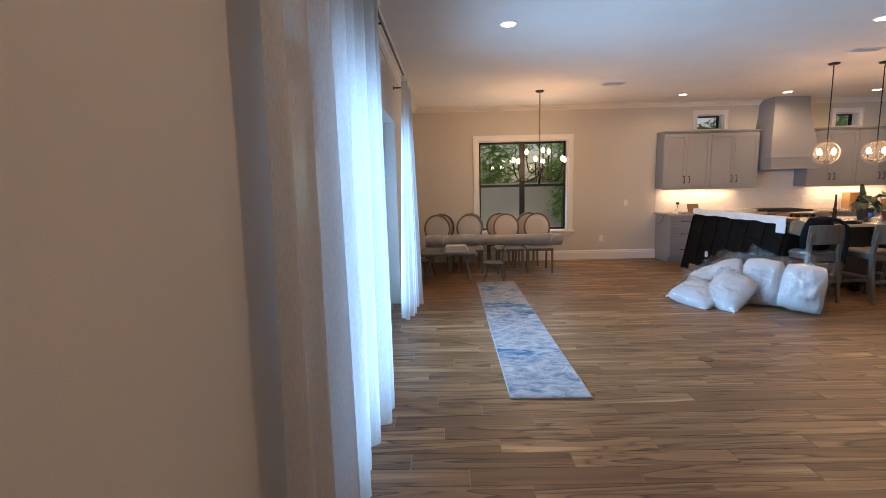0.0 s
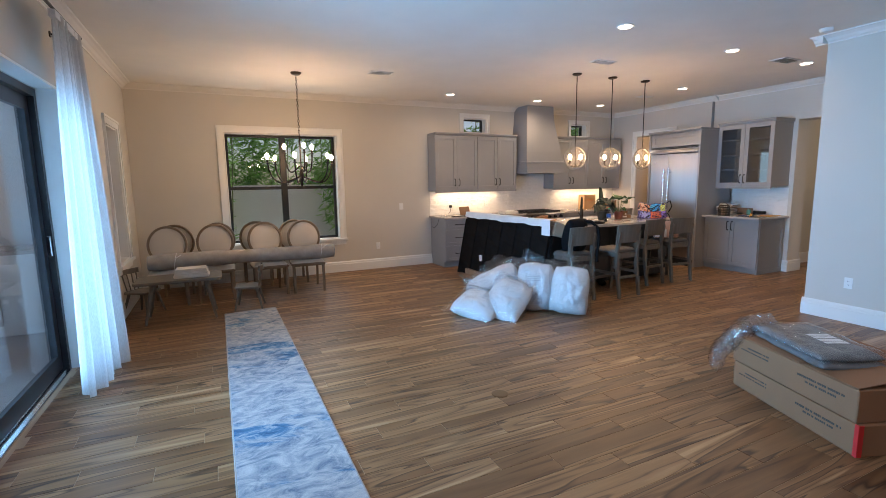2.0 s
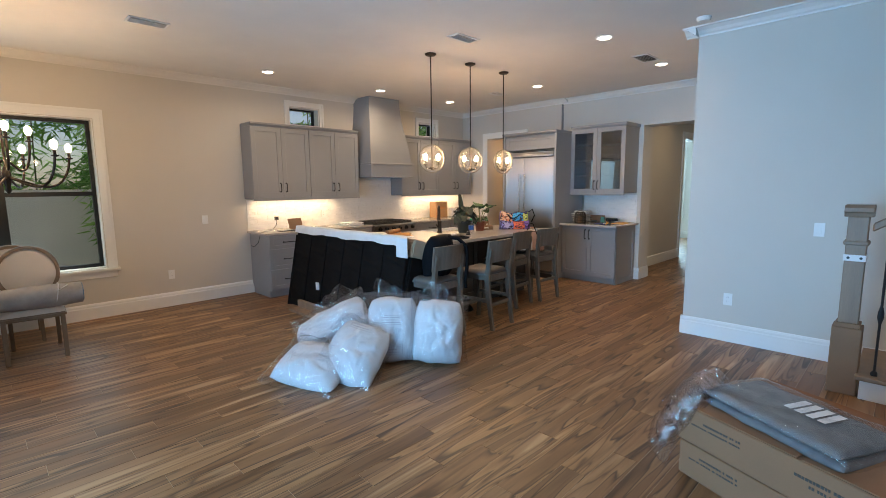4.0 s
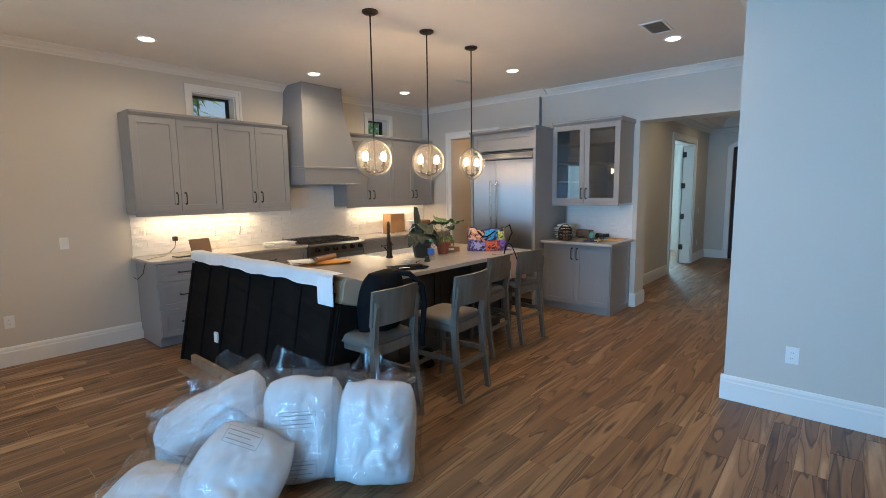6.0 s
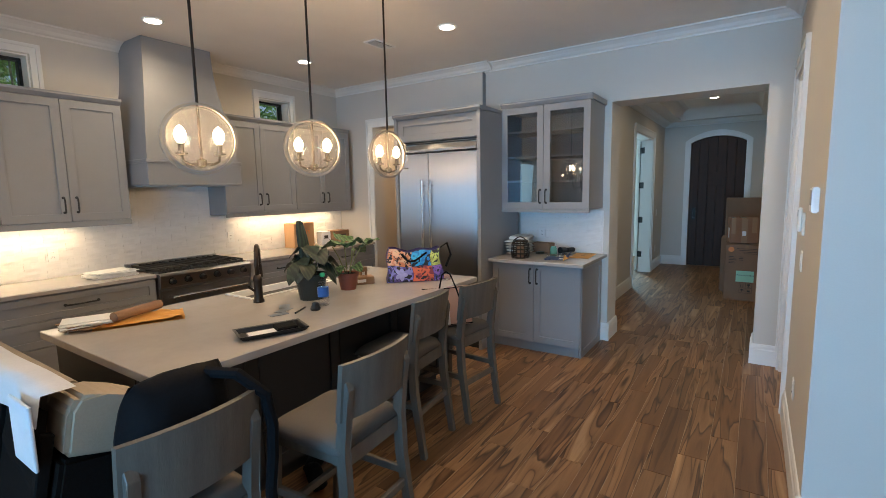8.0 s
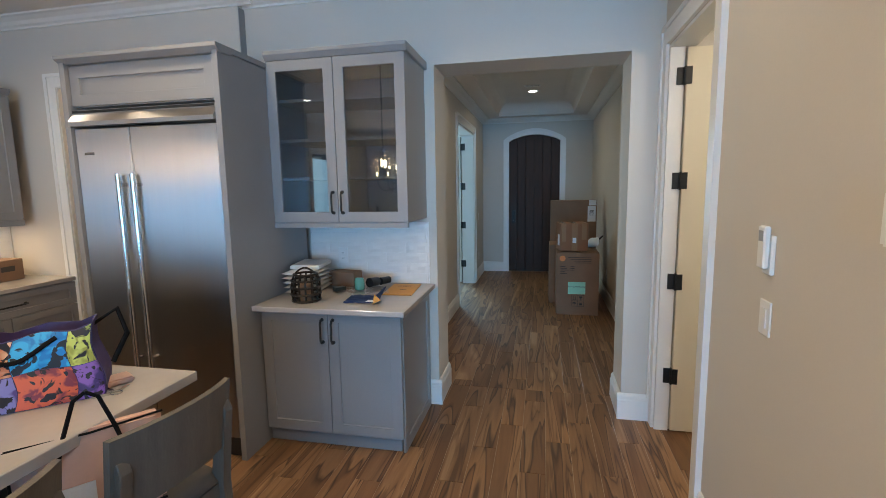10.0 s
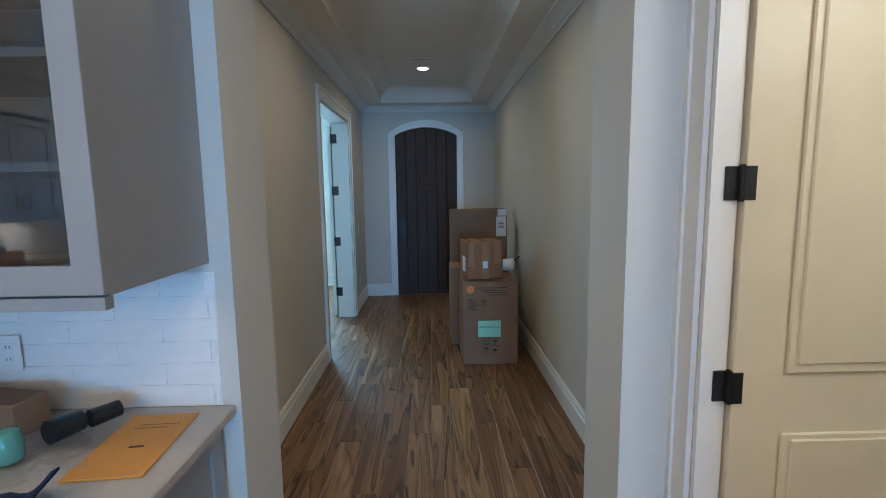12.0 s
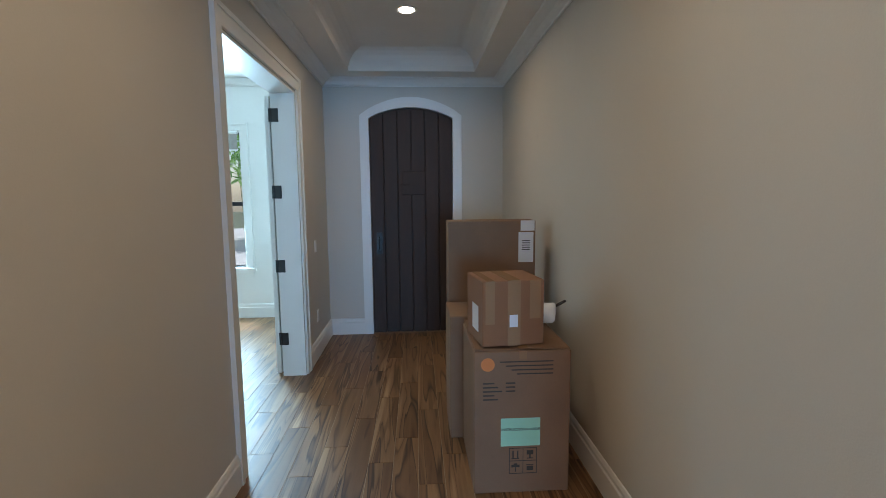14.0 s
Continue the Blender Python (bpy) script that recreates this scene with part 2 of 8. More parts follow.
PAPER = plain("white_paper", (0.75, 0.75, 0.75), 0.7, vary=0.04, relief=0.05)
GREENPAPER = plain("green_paper", (0.38, 0.72, 0.52), 0.6, vary=0.04, relief=0.05)
ORANGE = plain("orange_sticker", (0.75, 0.25, 0.06), 0.5, vary=0.05, relief=0.0)
RED = plain("red_tape", (0.6, 0.03, 0.03), 0.4, vary=0.05, relief=0.0)
DOORWOOD = plain("dark_stained_door_wood", (0.042, 0.020, 0.013), 0.65, vary=0.25, fine=30, coarse=4, relief=0.4, stretch=(4, 4, 0.5))
CREAM = plain("cream_door_paint", (0.72, 0.67, 0.55), 0.4, vary=0.02, relief=0.02)
STAIRWOOD = plain("stair_oak", (0.26, 0.17, 0.11), 0.5, vary=0.15, fine=30, relief=0.2, stretch=(6, 6, 0.8))
WHITEPLASTIC = plain("white_plastic", (0.78, 0.78, 0.76), 0.4, vary=0.02, relief=0.0)
GLASS = glass_material("window_glass")
CABGLASS = glass_material("cabinet_glass", (0.92, 0.97, 1.0), 0.78, gloss=0.13)
GLOBE = glass_material("globe_glass", clear=0.98, glow_haze=0.03)
CLEARPET = glass_material("clear_bottle_plastic", clear=0.96)
SHEER = sheer_material("sheer_curtain")
RUG = rug_material("blue_grey_rug")
RUGBACK = plain("grey_rug_back", (0.36, 0.33, 0.30), 0.95, vary=0.15, fine=200, coarse=9, relief=0.4)
BULB = glow("lit_bulb", (1.0, 0.74, 0.42), 45.0)
CANGLOW = glow("lit_downlight", (1.0, 0.86, 0.70), 14.0)
STRIP = glow("lit_led_strip", (1.0, 0.80, 0.55), 10.0)
STUCCO = plain("white_stucco", (0.80, 0.80, 0.78), 0.9, vary=0.06, fine=60, relief=0.3)
PAVER = plain("patio_stone", (0.52, 0.50, 0.47), 0.8, vary=0.12, fine=30, relief=0.3)
EARTH = plain("garden_ground", (0.10, 0.11, 0.05), 0.95, vary=0.3, fine=8, relief=0.3)
BAMBOO = leaf_material("bamboo_leaf", (0.10, 0.28, 0.05), (0.42, 0.70, 0.20))
CANE = plain("bamboo_cane", (0.16, 0.20, 0.08), 0.5, vary=0.2)
PLANKA = plank_material("wood_look_plank", "object")
PLANKB = plank_material("wood_look_plank_field", "island")

# ---- building blocks ----


def box(bm, x0, x1, y0, y1, z0, z1, m=None):
    vs = [bm.verts.new((x, y, z)) for x in (x0, x1) for y in (y0, y1) for z in (z0, z1)]
    for f in ((0, 1, 3, 2), (4, 6, 7, 5), (0, 4, 5, 1), (2, 3, 7, 6), (0, 2, 6, 4), (1, 5, 7, 3)):
        bm.faces.new([vs[i] for i in f])
    if m is not None:
        for v in vs:
            v.co = m @ v.co
    return vs


def rod(bm, a, b, r, r2=None, n=10):
    a, b = Vector(a), Vector(b)
    r2 = r if r2 is None else r2
    q = (b - a).to_track_quat("Z", "Y")
    ra = [bm.verts.new(a + q @ Vector((r * math.cos(k * math.tau / n), r * math.sin(k * math.tau / n), 0))) for k in range(n)]
    rb = [bm.verts.new(b + q @ Vector((r2 * math.cos(k * math.tau / n), r2 * math.sin(k * math.tau / n), 0))) for k in range(n)]
    for k in range(n):
        bm.faces.new((ra[k], ra[(k + 1) % n], rb[(k + 1) % n], rb[k]))
    bm.faces.new(ra[::-1])
    bm.faces.new(rb)


def bar(bm, a, b, w, d, spin=0.0):
    """A squared bar between two points, w wide (along x when upright) and d deep."""
    a, b = Vector(a), Vector(b)
    q = (b - a).to_track_quat("Z", "X" if abs((b - a).normalized().x) < 0.9 else "Y")
    length = (b - a).length
    ax = q @ Vector((1, 0, 0))
    if abs(ax.x) < 0.7 and abs((b - a).normalized().z) > 0.5:
        w, d = d, w
    m = Matrix.Translation(a) @ q.to_matrix().to_4x4() @ Matrix.Rotation(spin, 4, "Z")
    return box(bm, -w / 2, w / 2, -d / 2, d / 2, 0, length, m)


def tube(bm, pts, r, n=8):
    """A bent round tube through points, in one skin."""
    pts = [Vector(p) for p in pts]
    rings = []
    for i, p in enumerate(pts):
        d = (pts[min(i + 1, len(pts) - 1)] - pts[max(i - 1, 0)]).normalized()
        q = d.to_track_quat("Z", "Y")
        rings.append([bm.verts.new(p + q @ Vector((r * math.cos(k * math.tau / n), r * math.sin(k * math.tau / n), 0))) for k in range(n)])
    for s, e in zip(rings, rings[1:]):
        off = min(range(n), key=lambda o: sum((s[k].co - e[(k + o) % n].co).length for k in range(n)))
        for k in range(n):
            bm.faces.new((s[k], s[(k + 1) % n], e[(k + 1 + off) % n], e[(k + off) % n]))
    bm.faces.new(rings[0][::-1])
    bm.faces.new(rings[-1])


def lathe(bm, profile, at=(0, 0, 0), n=24):
    """Turns (radius, height) pairs round the upright through at."""
    rings = [[bm.verts.new((at[0] + r * math.cos(k * math.tau / n), at[1] + r * math.sin(k * math.tau / n), at[2] + z)) for k in range(n)] for r, z in profile]
    for s, e in zip(rings, rings[1:]):
        for k in range(n):
            bm.faces.new((s[k], s[(k + 1) % n], e[(k + 1) % n], e[k]))
    bm.faces.new(rings[0][::-1])
    bm.faces.new(rings[-1])


def prism(bm, outline, axis, a, b):
    """An outline of (u, v) pairs drawn out along an axis from a to b: x (u=y, v=z), y (u=x, v=z), z (u=x, v=y)."""
    def at(u, v, w):
        return {"x": (w, u, v), "y": (u, w, v), "z": (u, v, w)}[axis]
    s = [bm.verts.new(at(u, v, a)) for u, v in outline]
    e = [bm.verts.new(at(u, v, b)) for u, v in outline]
    n = len(s)
    for k in range(n):
        bm.faces.new((s[k], s[(k + 1) % n], e[(k + 1) % n], e[k]))
    bm.faces.new(s[::-1])
    bm.faces.new(e)


def finish(name, bm, material, bevel=0.0, smooth=False, segments=1):
    if bevel:
        bmesh.ops.bevel(bm, geom=bm.edges[:], offset=bevel, segments=segments, affect="EDGES", clamp_overlap=True)
    bmesh.ops.recalc_face_normals(bm, faces=bm.faces[:])
    mesh = bpy.data.meshes.new(name)
    bm.to_mesh(mesh)
    bm.free()
    mesh.materials.append(material)
    if smooth:
        for p in mesh.polygons:
            p.use_smooth = True
    return new(name, mesh)


def thing(name, label, category, at=(0, 0, 0), group="", turn=0.0):
    ob = new(name)
    ob.empty_display_size = 0.1
    ob.matrix_basis = pose(at[0], at[1], at[2], 0, 0, turn)
    return tagged(ob, label, category, group)


def part(name, bm, material, parent, label="", bevel=0.0, smooth=False, segments=1):
    ob = finish(name, bm, material, bevel, smooth, segments)
    ob.parent = parent
    if parent.parent is None:
        ob.matrix_parent_inverse = parent.matrix_basis.inverted()
    return tagged(ob, label)


def structure(name, bm, material, label, category, bevel=0.0, smooth=False):
    return tagged(finish(name, bm, material, bevel, smooth), label, category, kind="structure")


def block(*a):
    bm = bmesh.new()
    box(bm, *a)
    return bm


def blocks(*rows):
    bm = bmesh.new()
    for r in rows:
        box(bm, *r)
    return bm


# ---- the shell ----
CEILING, LEFT, BACK, STUB, SIDE, KITCHEN, FRIDGEWALL = 3.02, -0.56, 9.15, 6.52, 3.88, 8.93, 8.86
HALL_L, HALL_R, FRONT = 5.73, 3.74, 14.62
SOUTH = -3.0

structure("floor", block(LEFT - 0.3, 16.5, SOUTH - 0.2, 9.4, -0.25, -0.002), GROUT, "pale grout bed under wood-look floor planks", "floor")

W = 0.28  # outer wall
structure("wall_left", blocks((LEFT - W, LEFT, SOUTH, 1.75, 0, CEILING), (LEFT - W, LEFT, 1.75, 5.88, 2.36, CEILING), (LEFT - W, LEFT, 5.88, 7.60, 0, CEILING),
                              (LEFT - W, LEFT, 7.60, 8.32, 0, 0.62), (LEFT - W, LEFT, 7.60, 8.32, 2.28, CEILING), (LEFT - W, LEFT, 8.32, BACK + 0.25, 0, CEILING)),
          WALL, "beige painted wall with the patio door opening", "wall")
Y2 = BACK + 0.25
structure("wall_back", blocks((LEFT, 0.71, BACK, Y2, 0, CEILING), (0.71, 2.465, BACK, Y2, 0, 0.60), (0.71, 2.465, BACK, Y2, 2.37, CEILING), (2.465, 4.94, BACK, Y2, 0, CEILING),
                              (4.94, 5.45, BACK, Y2, 0, 2.50), (4.94, 5.45, BACK, Y2, 2.775, CEILING), (5.45, 7.595, BACK, Y2, 0, CEILING),
                              (7.595, 8.036, BACK, Y2, 0, 2.50), (7.595, 8.036, BACK, Y2, 2.755, CEILING), (8.036, 9.2, BACK, Y2, 0, CEILING)),
          WALL, "beige painted wall behind dining area and kitchen", "wall")
structure("wall_fridge", blocks((FRIDGEWALL, 9.05, 6.79, 7.60, 0, CEILING), (FRIDGEWALL, 9.05, 7.60, 8.47, 2.46, CEILING), (FRIDGEWALL, 9.05, 8.47, BACK, 0, CEILING)),
          WALL, "beige painted wall behind the refrigerator", "wall")
structure("wall_hall_opening", blocks((KITCHEN, 9.28, 5.36, 6.79, 0, CEILING), (KITCHEN, 9.28, 4.075, 5.36, 2.45, CEILING), (KITCHEN, 9.28, 3.5, 4.075, 0, CEILING)),
          WALL, "beige painted wall with a wide cased hall opening", "wall")
structure("wall_side", blocks((STUB + 0.003, 8.0, 3.74, SIDE, 0, CEILING), (8.0, 8.825, 3.74, SIDE, 2.44, CEILING), (8.825, KITCHEN, 3.74, SIDE, 0, CEILING)),
          WALL, "beige painted wall with thermostats and a door", "wall")
structure("wall_stub", block(STUB, STUB + 0.14, SOUTH, SIDE - 0.003, 0, CEILING), WALL, "pale painted wall beside the staircase", "wall")
structure("wall_south", block(LEFT, STUB, SOUTH - 0.15, SOUTH, 0, CEILING), WALL, "plain beige painted wall", "wall")
structure("ceiling", block(LEFT - W, 9.3, SOUTH - 0.15, Y2, CEILING, CEILING + 0.15), CEIL, "flat white painted ceiling", "ceiling")

# hall, with its tray ceiling
structure("wall_hall_left", blocks((9.28, 11.88, HALL_L, HALL_L + 0.2, 0, 3.1), (11.88, 13.40, HALL_L, HALL_L + 0.2, 2.47, 3.1), (13.40, FRONT, HALL_L, HALL_L + 0.2, 0, 3.1)),
          WALL, "beige painted hall wall with an open doorway", "wall")
structure("wall_hall_right", block(9.28, FRONT, HALL_R - 0.15, HALL_R, 0, 3.1), WALL, "beige painted hall wall", "wall")
structure("wall_hall_near", blocks((9.13, 9.28, 5.362, HALL_L + 0.2, 0, 3.1), (9.13, 9.28, HALL_R - 0.15, 4.073, 0, 3.1)), WALL, "beige painted return wall of the hall", "wall")


def arch(x0, x1, spring, apex, n=14):
    """Points along a shallow arched head from x1 back to x0."""
    return [(x0 + (x1 - x0) * (1 - k / n), spring + (apex - spring) * math.sin(math.pi * (1 - k / n)) ** 0.8) for k in range(n + 1)]


bm = bmesh.new()
DY0, DY1 = 4.31, 5.24
prism(bm, [(HALL_R - 0.15, 0), (DY0, 0), (DY0, 2.44)] + arch(DY0, DY1, 2.44, 2.56)[::-1][1:-1] + [(DY1, 2.44), (DY1, 0), (HALL_L + 0.2, 0), (HALL_L + 0.2, 3.1), (HALL_R - 0.15, 3.1)], "x", FRONT, FRONT + 0.25)
structure("wall_front", bm, WALL, "pale painted front wall round the arched entrance door", "wall")

bm = bmesh.new()
TZ, T0 = 2.86, 3.06
ox0, ox1, oy0, oy1 = 9.28, FRONT, HALL_R, HALL_L
ix0, ix1, iy0, iy1 = 9.62, 14.28, 4.10, 5.40
rings = []
for k in range(7):
    a = k / 6 * math.pi / 2
    rings.append((0.20 * (1 - math.cos(a)), (T0 - TZ) * math.sin(a)))
levels = [[(ox0, oy0, TZ), (ox1, oy0, TZ), (ox1, oy1, TZ), (ox0, oy1, TZ)]]
for inset, up in rings:
    levels.append([(ix0 + inset, iy0 + inset, TZ + up), (ix1 - inset, iy0 + inset, TZ + up), (ix1 - inset, iy1 - inset, TZ + up), (ix0 + inset, iy1 - inset, TZ + up)])
loops = [[bm.verts.new(p) for p in l] for l in levels]
for s, e in zip(loops, loops[1:]):
    for k in range(4):
        bm.faces.new((s[k], s[(k + 1) % 4], e[(k + 1) % 4], e[k]))
bm.faces.new(loops[-1])
box(bm, ox0, ox1, oy0, oy1, T0 + 0.02, T0 + 0.1)
structure("ceiling_hall", bm, CEIL, "white tray ceiling of the hall with coved sides", "ceiling")

# rooms behind the openings
structure("wall_office", blocks((10.6, 15.49, 9.0, 9.15, 0, 3.05), (15.49, 15.65, HALL_L + 0.2, 6.95, 0, 3.05), (15.49, 15.65, 6.95, 7.90, 0, 0.66), (15.49, 15.65, 6.95, 7.90, 2.42, 3.05), (15.49, 15.65, 7.90, 9.15, 0, 3.05),
                                (10.5, 10.6, HALL_L + 0.2, 9.15, 0, 3.05), (FRONT + 0.25, 15.49, HALL_L + 0.05, HALL_L + 0.2, 0, 3.05)), TRIM, "pale painted walls of the front room", "wall")
structure("ceiling_office", block(9.28, 15.65, HALL_L + 0.2, 9.15, 3.05, 3.15), CEIL, "white ceiling of the front room", "ceiling")
structure("wall_pantry", blocks((10.4, 10.5, 6.4, 9.3, 0, 2.8), (9.05, 10.4, 6.4, 6.5, 0, 2.8), (9.05, 10.4, 9.15, 9.3, 0, 2.8)), WALL, "warm lit wall inside the pantry", "wall")
structure("ceiling_pantry", block(9.06, 10.5, 6.4, 9.3, 2.8, 2.9), CEIL, "plain pantry ceiling", "ceiling")
structure("wall_closet", blocks((7.2, 7.3, 2.4, 3.74, 0, 2.7), (7.3, 9.5, 2.3, 2.4, 0, 2.7), (9.4, 9.5, 2.4, HALL_R - 0.15, 0, 2.7)), WALL, "plain walls of a small side room", "wall")
structure("ceiling_closet", block(7.2, 9.5, 2.3, 3.74, 2.7, 2.8), CEIL, "plain ceiling of a small side room", "ceiling")

# ---- baseboards, crowns and casings ----


def base_x(name, x0, x1, y, out):
    """A baseboard along x on the wall face y; out is +1 or -1, the way it stands out."""
    o = out
    bm = bmesh.new()
    prism(bm, [(y - o * 0.003, 0.0), (y + o * 0.020, 0.0), (y + o * 0.020, 0.135), (y + o * 0.014, 0.145), (y + o * 0.014, 0.165), (y + o * 0.007, 0.182), (y - o * 0.003, 0.187)], "x", x0, x1)
    return structure(name, bm, TRIM, "white painted moulded baseboard", "baseboard")


def base_y(name, y0, y1, x, out):
    o = out
    bm = bmesh.new()
    prism(bm, [(x - o * 0.003, 0.0), (x + o * 0.020, 0.0), (x + o * 0.020, 0.135), (x + o * 0.014, 0.145), (x + o * 0.014, 0.165), (x + o * 0.007, 0.182), (x - o * 0.003, 0.187)], "y", y0, y1)
    return structure(name, bm, TRIM, "white painted moulded baseboard", "baseboard")


base_x("baseboard_back", LEFT, 4.24, BACK, -1)
base_y("baseboard_left_a", SOUTH, 1.75, LEFT, 1)
base_y("baseboard_left_b", 5.88, BACK - 0.02, LEFT, 1)
base_y("baseboard_stub", SOUTH, SIDE + 0.02, STUB, -1)
base_x("baseboard_side", STUB, 7.89, SIDE, 1)
base_y("baseboard_kitchen", 5.336, 5.439, KITCHEN, -1)
base_y("baseboard_kitchen_b", 3.904, 4.099, KITCHEN, -1)
base_x("baseboard_reveal_left", KITCHEN + 0.0005, 9.30, 5.36, -1)
base_x("baseboard_reveal_right", KITCHEN + 0.0005, 9.30, 4.075, 1)
base_x("baseboard_hall_left", 9.28, 11.79, HALL_L, -1)
base_x("baseboard_hall_left_b", 13.49, FRONT, HALL_L, -1)
base_x("baseboard_hall_right", 9.28, FRONT, HALL_R, 1)
base_y("baseboard_front_a", 5.34, HALL_L, FRONT, -1)
base_y("baseboard_front_b", HALL_R, 4.21, FRONT, -1)
base_y("baseboard_office", HALL_L + 0.2, 9.0, 15.49, -1)
CROWN = [(u * 1.15, v * 0.64) for u, v in [(0.0, -0.125), (0.012, -0.125), (0.016, -0.105), (0.034, -0.088), (0.052, -0.055), (0.085, -0.026), (0.105, -0.018), (0.11, 0.0), (0.0, 0.0)]]


def crown(name, axis, a, b, face, out, top, paint=None):
    bm = bmesh.new()
    prism(bm, [(face + out * (u - 0.003), top + v - 0.001) for u, v in CROWN], axis, a, b)
    return structure(name, bm, paint or TRIM, "pale painted crown moulding", "crown moulding")


crown("crown_kitchen", "y", SIDE, 6.79, KITCHEN, -1, CEILING)
crown("crown_fridge", "y", 6.67, BACK, FRIDGEWALL, -1, CEILING)
crown("crown_stub", "y", SOUTH, SIDE + 0.11, STUB, -1, CEILING)
crown("crown_side", "x", STUB - 0.11, KITCHEN, SIDE, 1, CEILING)
crown("crown_back", "x", LEFT, FRIDGEWALL, BACK, -1, CEILING, CEIL)
crown("crown_left", "y", SOUTH, BACK, LEFT, 1, CEILING, CEIL)
crown("crown_hall_left", "x", 9.28, FRONT, HALL_L, -1, TZ)
crown("crown_hall_right", "x", 9.28, FRONT, HALL_R, 1, TZ)
crown("crown_hall_front", "y", HALL_R, HALL_L, FRONT, -1, TZ)
crown("crown_office", "y", HALL_L + 0.2, 9.0, 15.49, -1, 3.05)
structure("trim_corner_strip", block(FRIDGEWALL + 0.002, KITCHEN, 6.784, 6.789, 2.3, 2.93), GREY, "grey edge of the stepped kitchen wall", "trim")


def casing(bm, axis, face, out, u0, u1, z0, z1, w=0.10, sill=False):
    """A moulded frame round an opening u0..u1 by z0..z1 on a wall face. axis: the wall's run."""
    def slab(a, b, c, d, t):
        lo, hi = sorted((face - out * 0.002, face + out * t))
        box(bm, *((a, b, lo, hi, c, d) if axis == "x" else (lo, hi, a, b, c, d)))
    slab(u0 - w, u0 - 0.006, z0, z1 + 0.006, 0.018)
    slab(u1 + 0.006, u1 + w, z0, z1 + 0.006, 0.018)
    slab(u0 - w, u1 + w, z1 + 0.006, z1 + w, 0.018)
    slab(u0 - w - 0.008, u0 - w + 0.022, z0, z1 + w - 0.012, 0.028)
    slab(u1 + w - 0.022, u1 + w + 0.008, z0, z1 + w - 0.012, 0.028)
    slab(u0 - w - 0.008, u1 + w + 0.008, z1 + w - 0.012, z1 + w + 0.014, 0.028)
    if sill:
        slab(u0 - w - 0.03, u1 + w + 0.03, z0 - 0.035, z0, 0.05)
        slab(u0 - w, u1 + w, z0 - 0.11, z0 - 0.035, 0.016)


def trim_casing(name, *a, **k):
    bm = bmesh.new()
    casing(bm, *a, **k)
    return structure(name, bm, TRIM, "white painted moulded casing round an opening", "trim")


trim_casing("trim_pantry", "y", FRIDGEWALL, -1, 7.60, 8.47, 0, 2.46)
trim_casing("trim_side_door", "x", SIDE, 1, 8.0, 8.825, 0, 2.44, w=0.105)
trim_casing("trim_office_door", "x", HALL_L, -1, 11.88, 13.40, 0, 2.47)
structure("trim_office_jamb", blocks((11.882, 11.90, HALL_L, HALL_L + 0.2, 0, 2.468), (13.38, 13.398, HALL_L, HALL_L + 0.2, 0, 2.468), (11.90, 13.38, HALL_L, HALL_L + 0.2, 2.45, 2.468)), TRIM, "white painted door jamb", "trim")
structure("trim_side_jamb", blocks((8.002, 8.02, 3.74, SIDE, 0, 2.438), (8.805, 8.823, 3.797, SIDE, 0, 2.438), (8.02, 8.805, 3.74, SIDE, 2.42, 2.438), (8.02, 8.042, 3.78, 3.84, 0, 2.42)), TRIM, "white painted door jamb with a stop", "trim")
bm = bmesh.new()
out = [(DY0 - 0.10, 0), (DY0, 0)] + [(DY0, 2.44)] + arch(DY0, DY1, 2.44, 2.56)[::-1][1:-1] + [(DY1, 2.44), (DY1, 0), (DY1 + 0.10, 0), (DY1 + 0.10, 2.47)] + arch(DY0 - 0.1, DY1 + 0.1, 2.47, 2.67)[1:-1] + [(DY0 - 0.10, 2.47)]
prism(bm, out, "x", FRONT - 0.022, FRONT - 0.001)
structure("trim_front_door", bm, TRIM, "white arched casing round the entrance door", "trim")


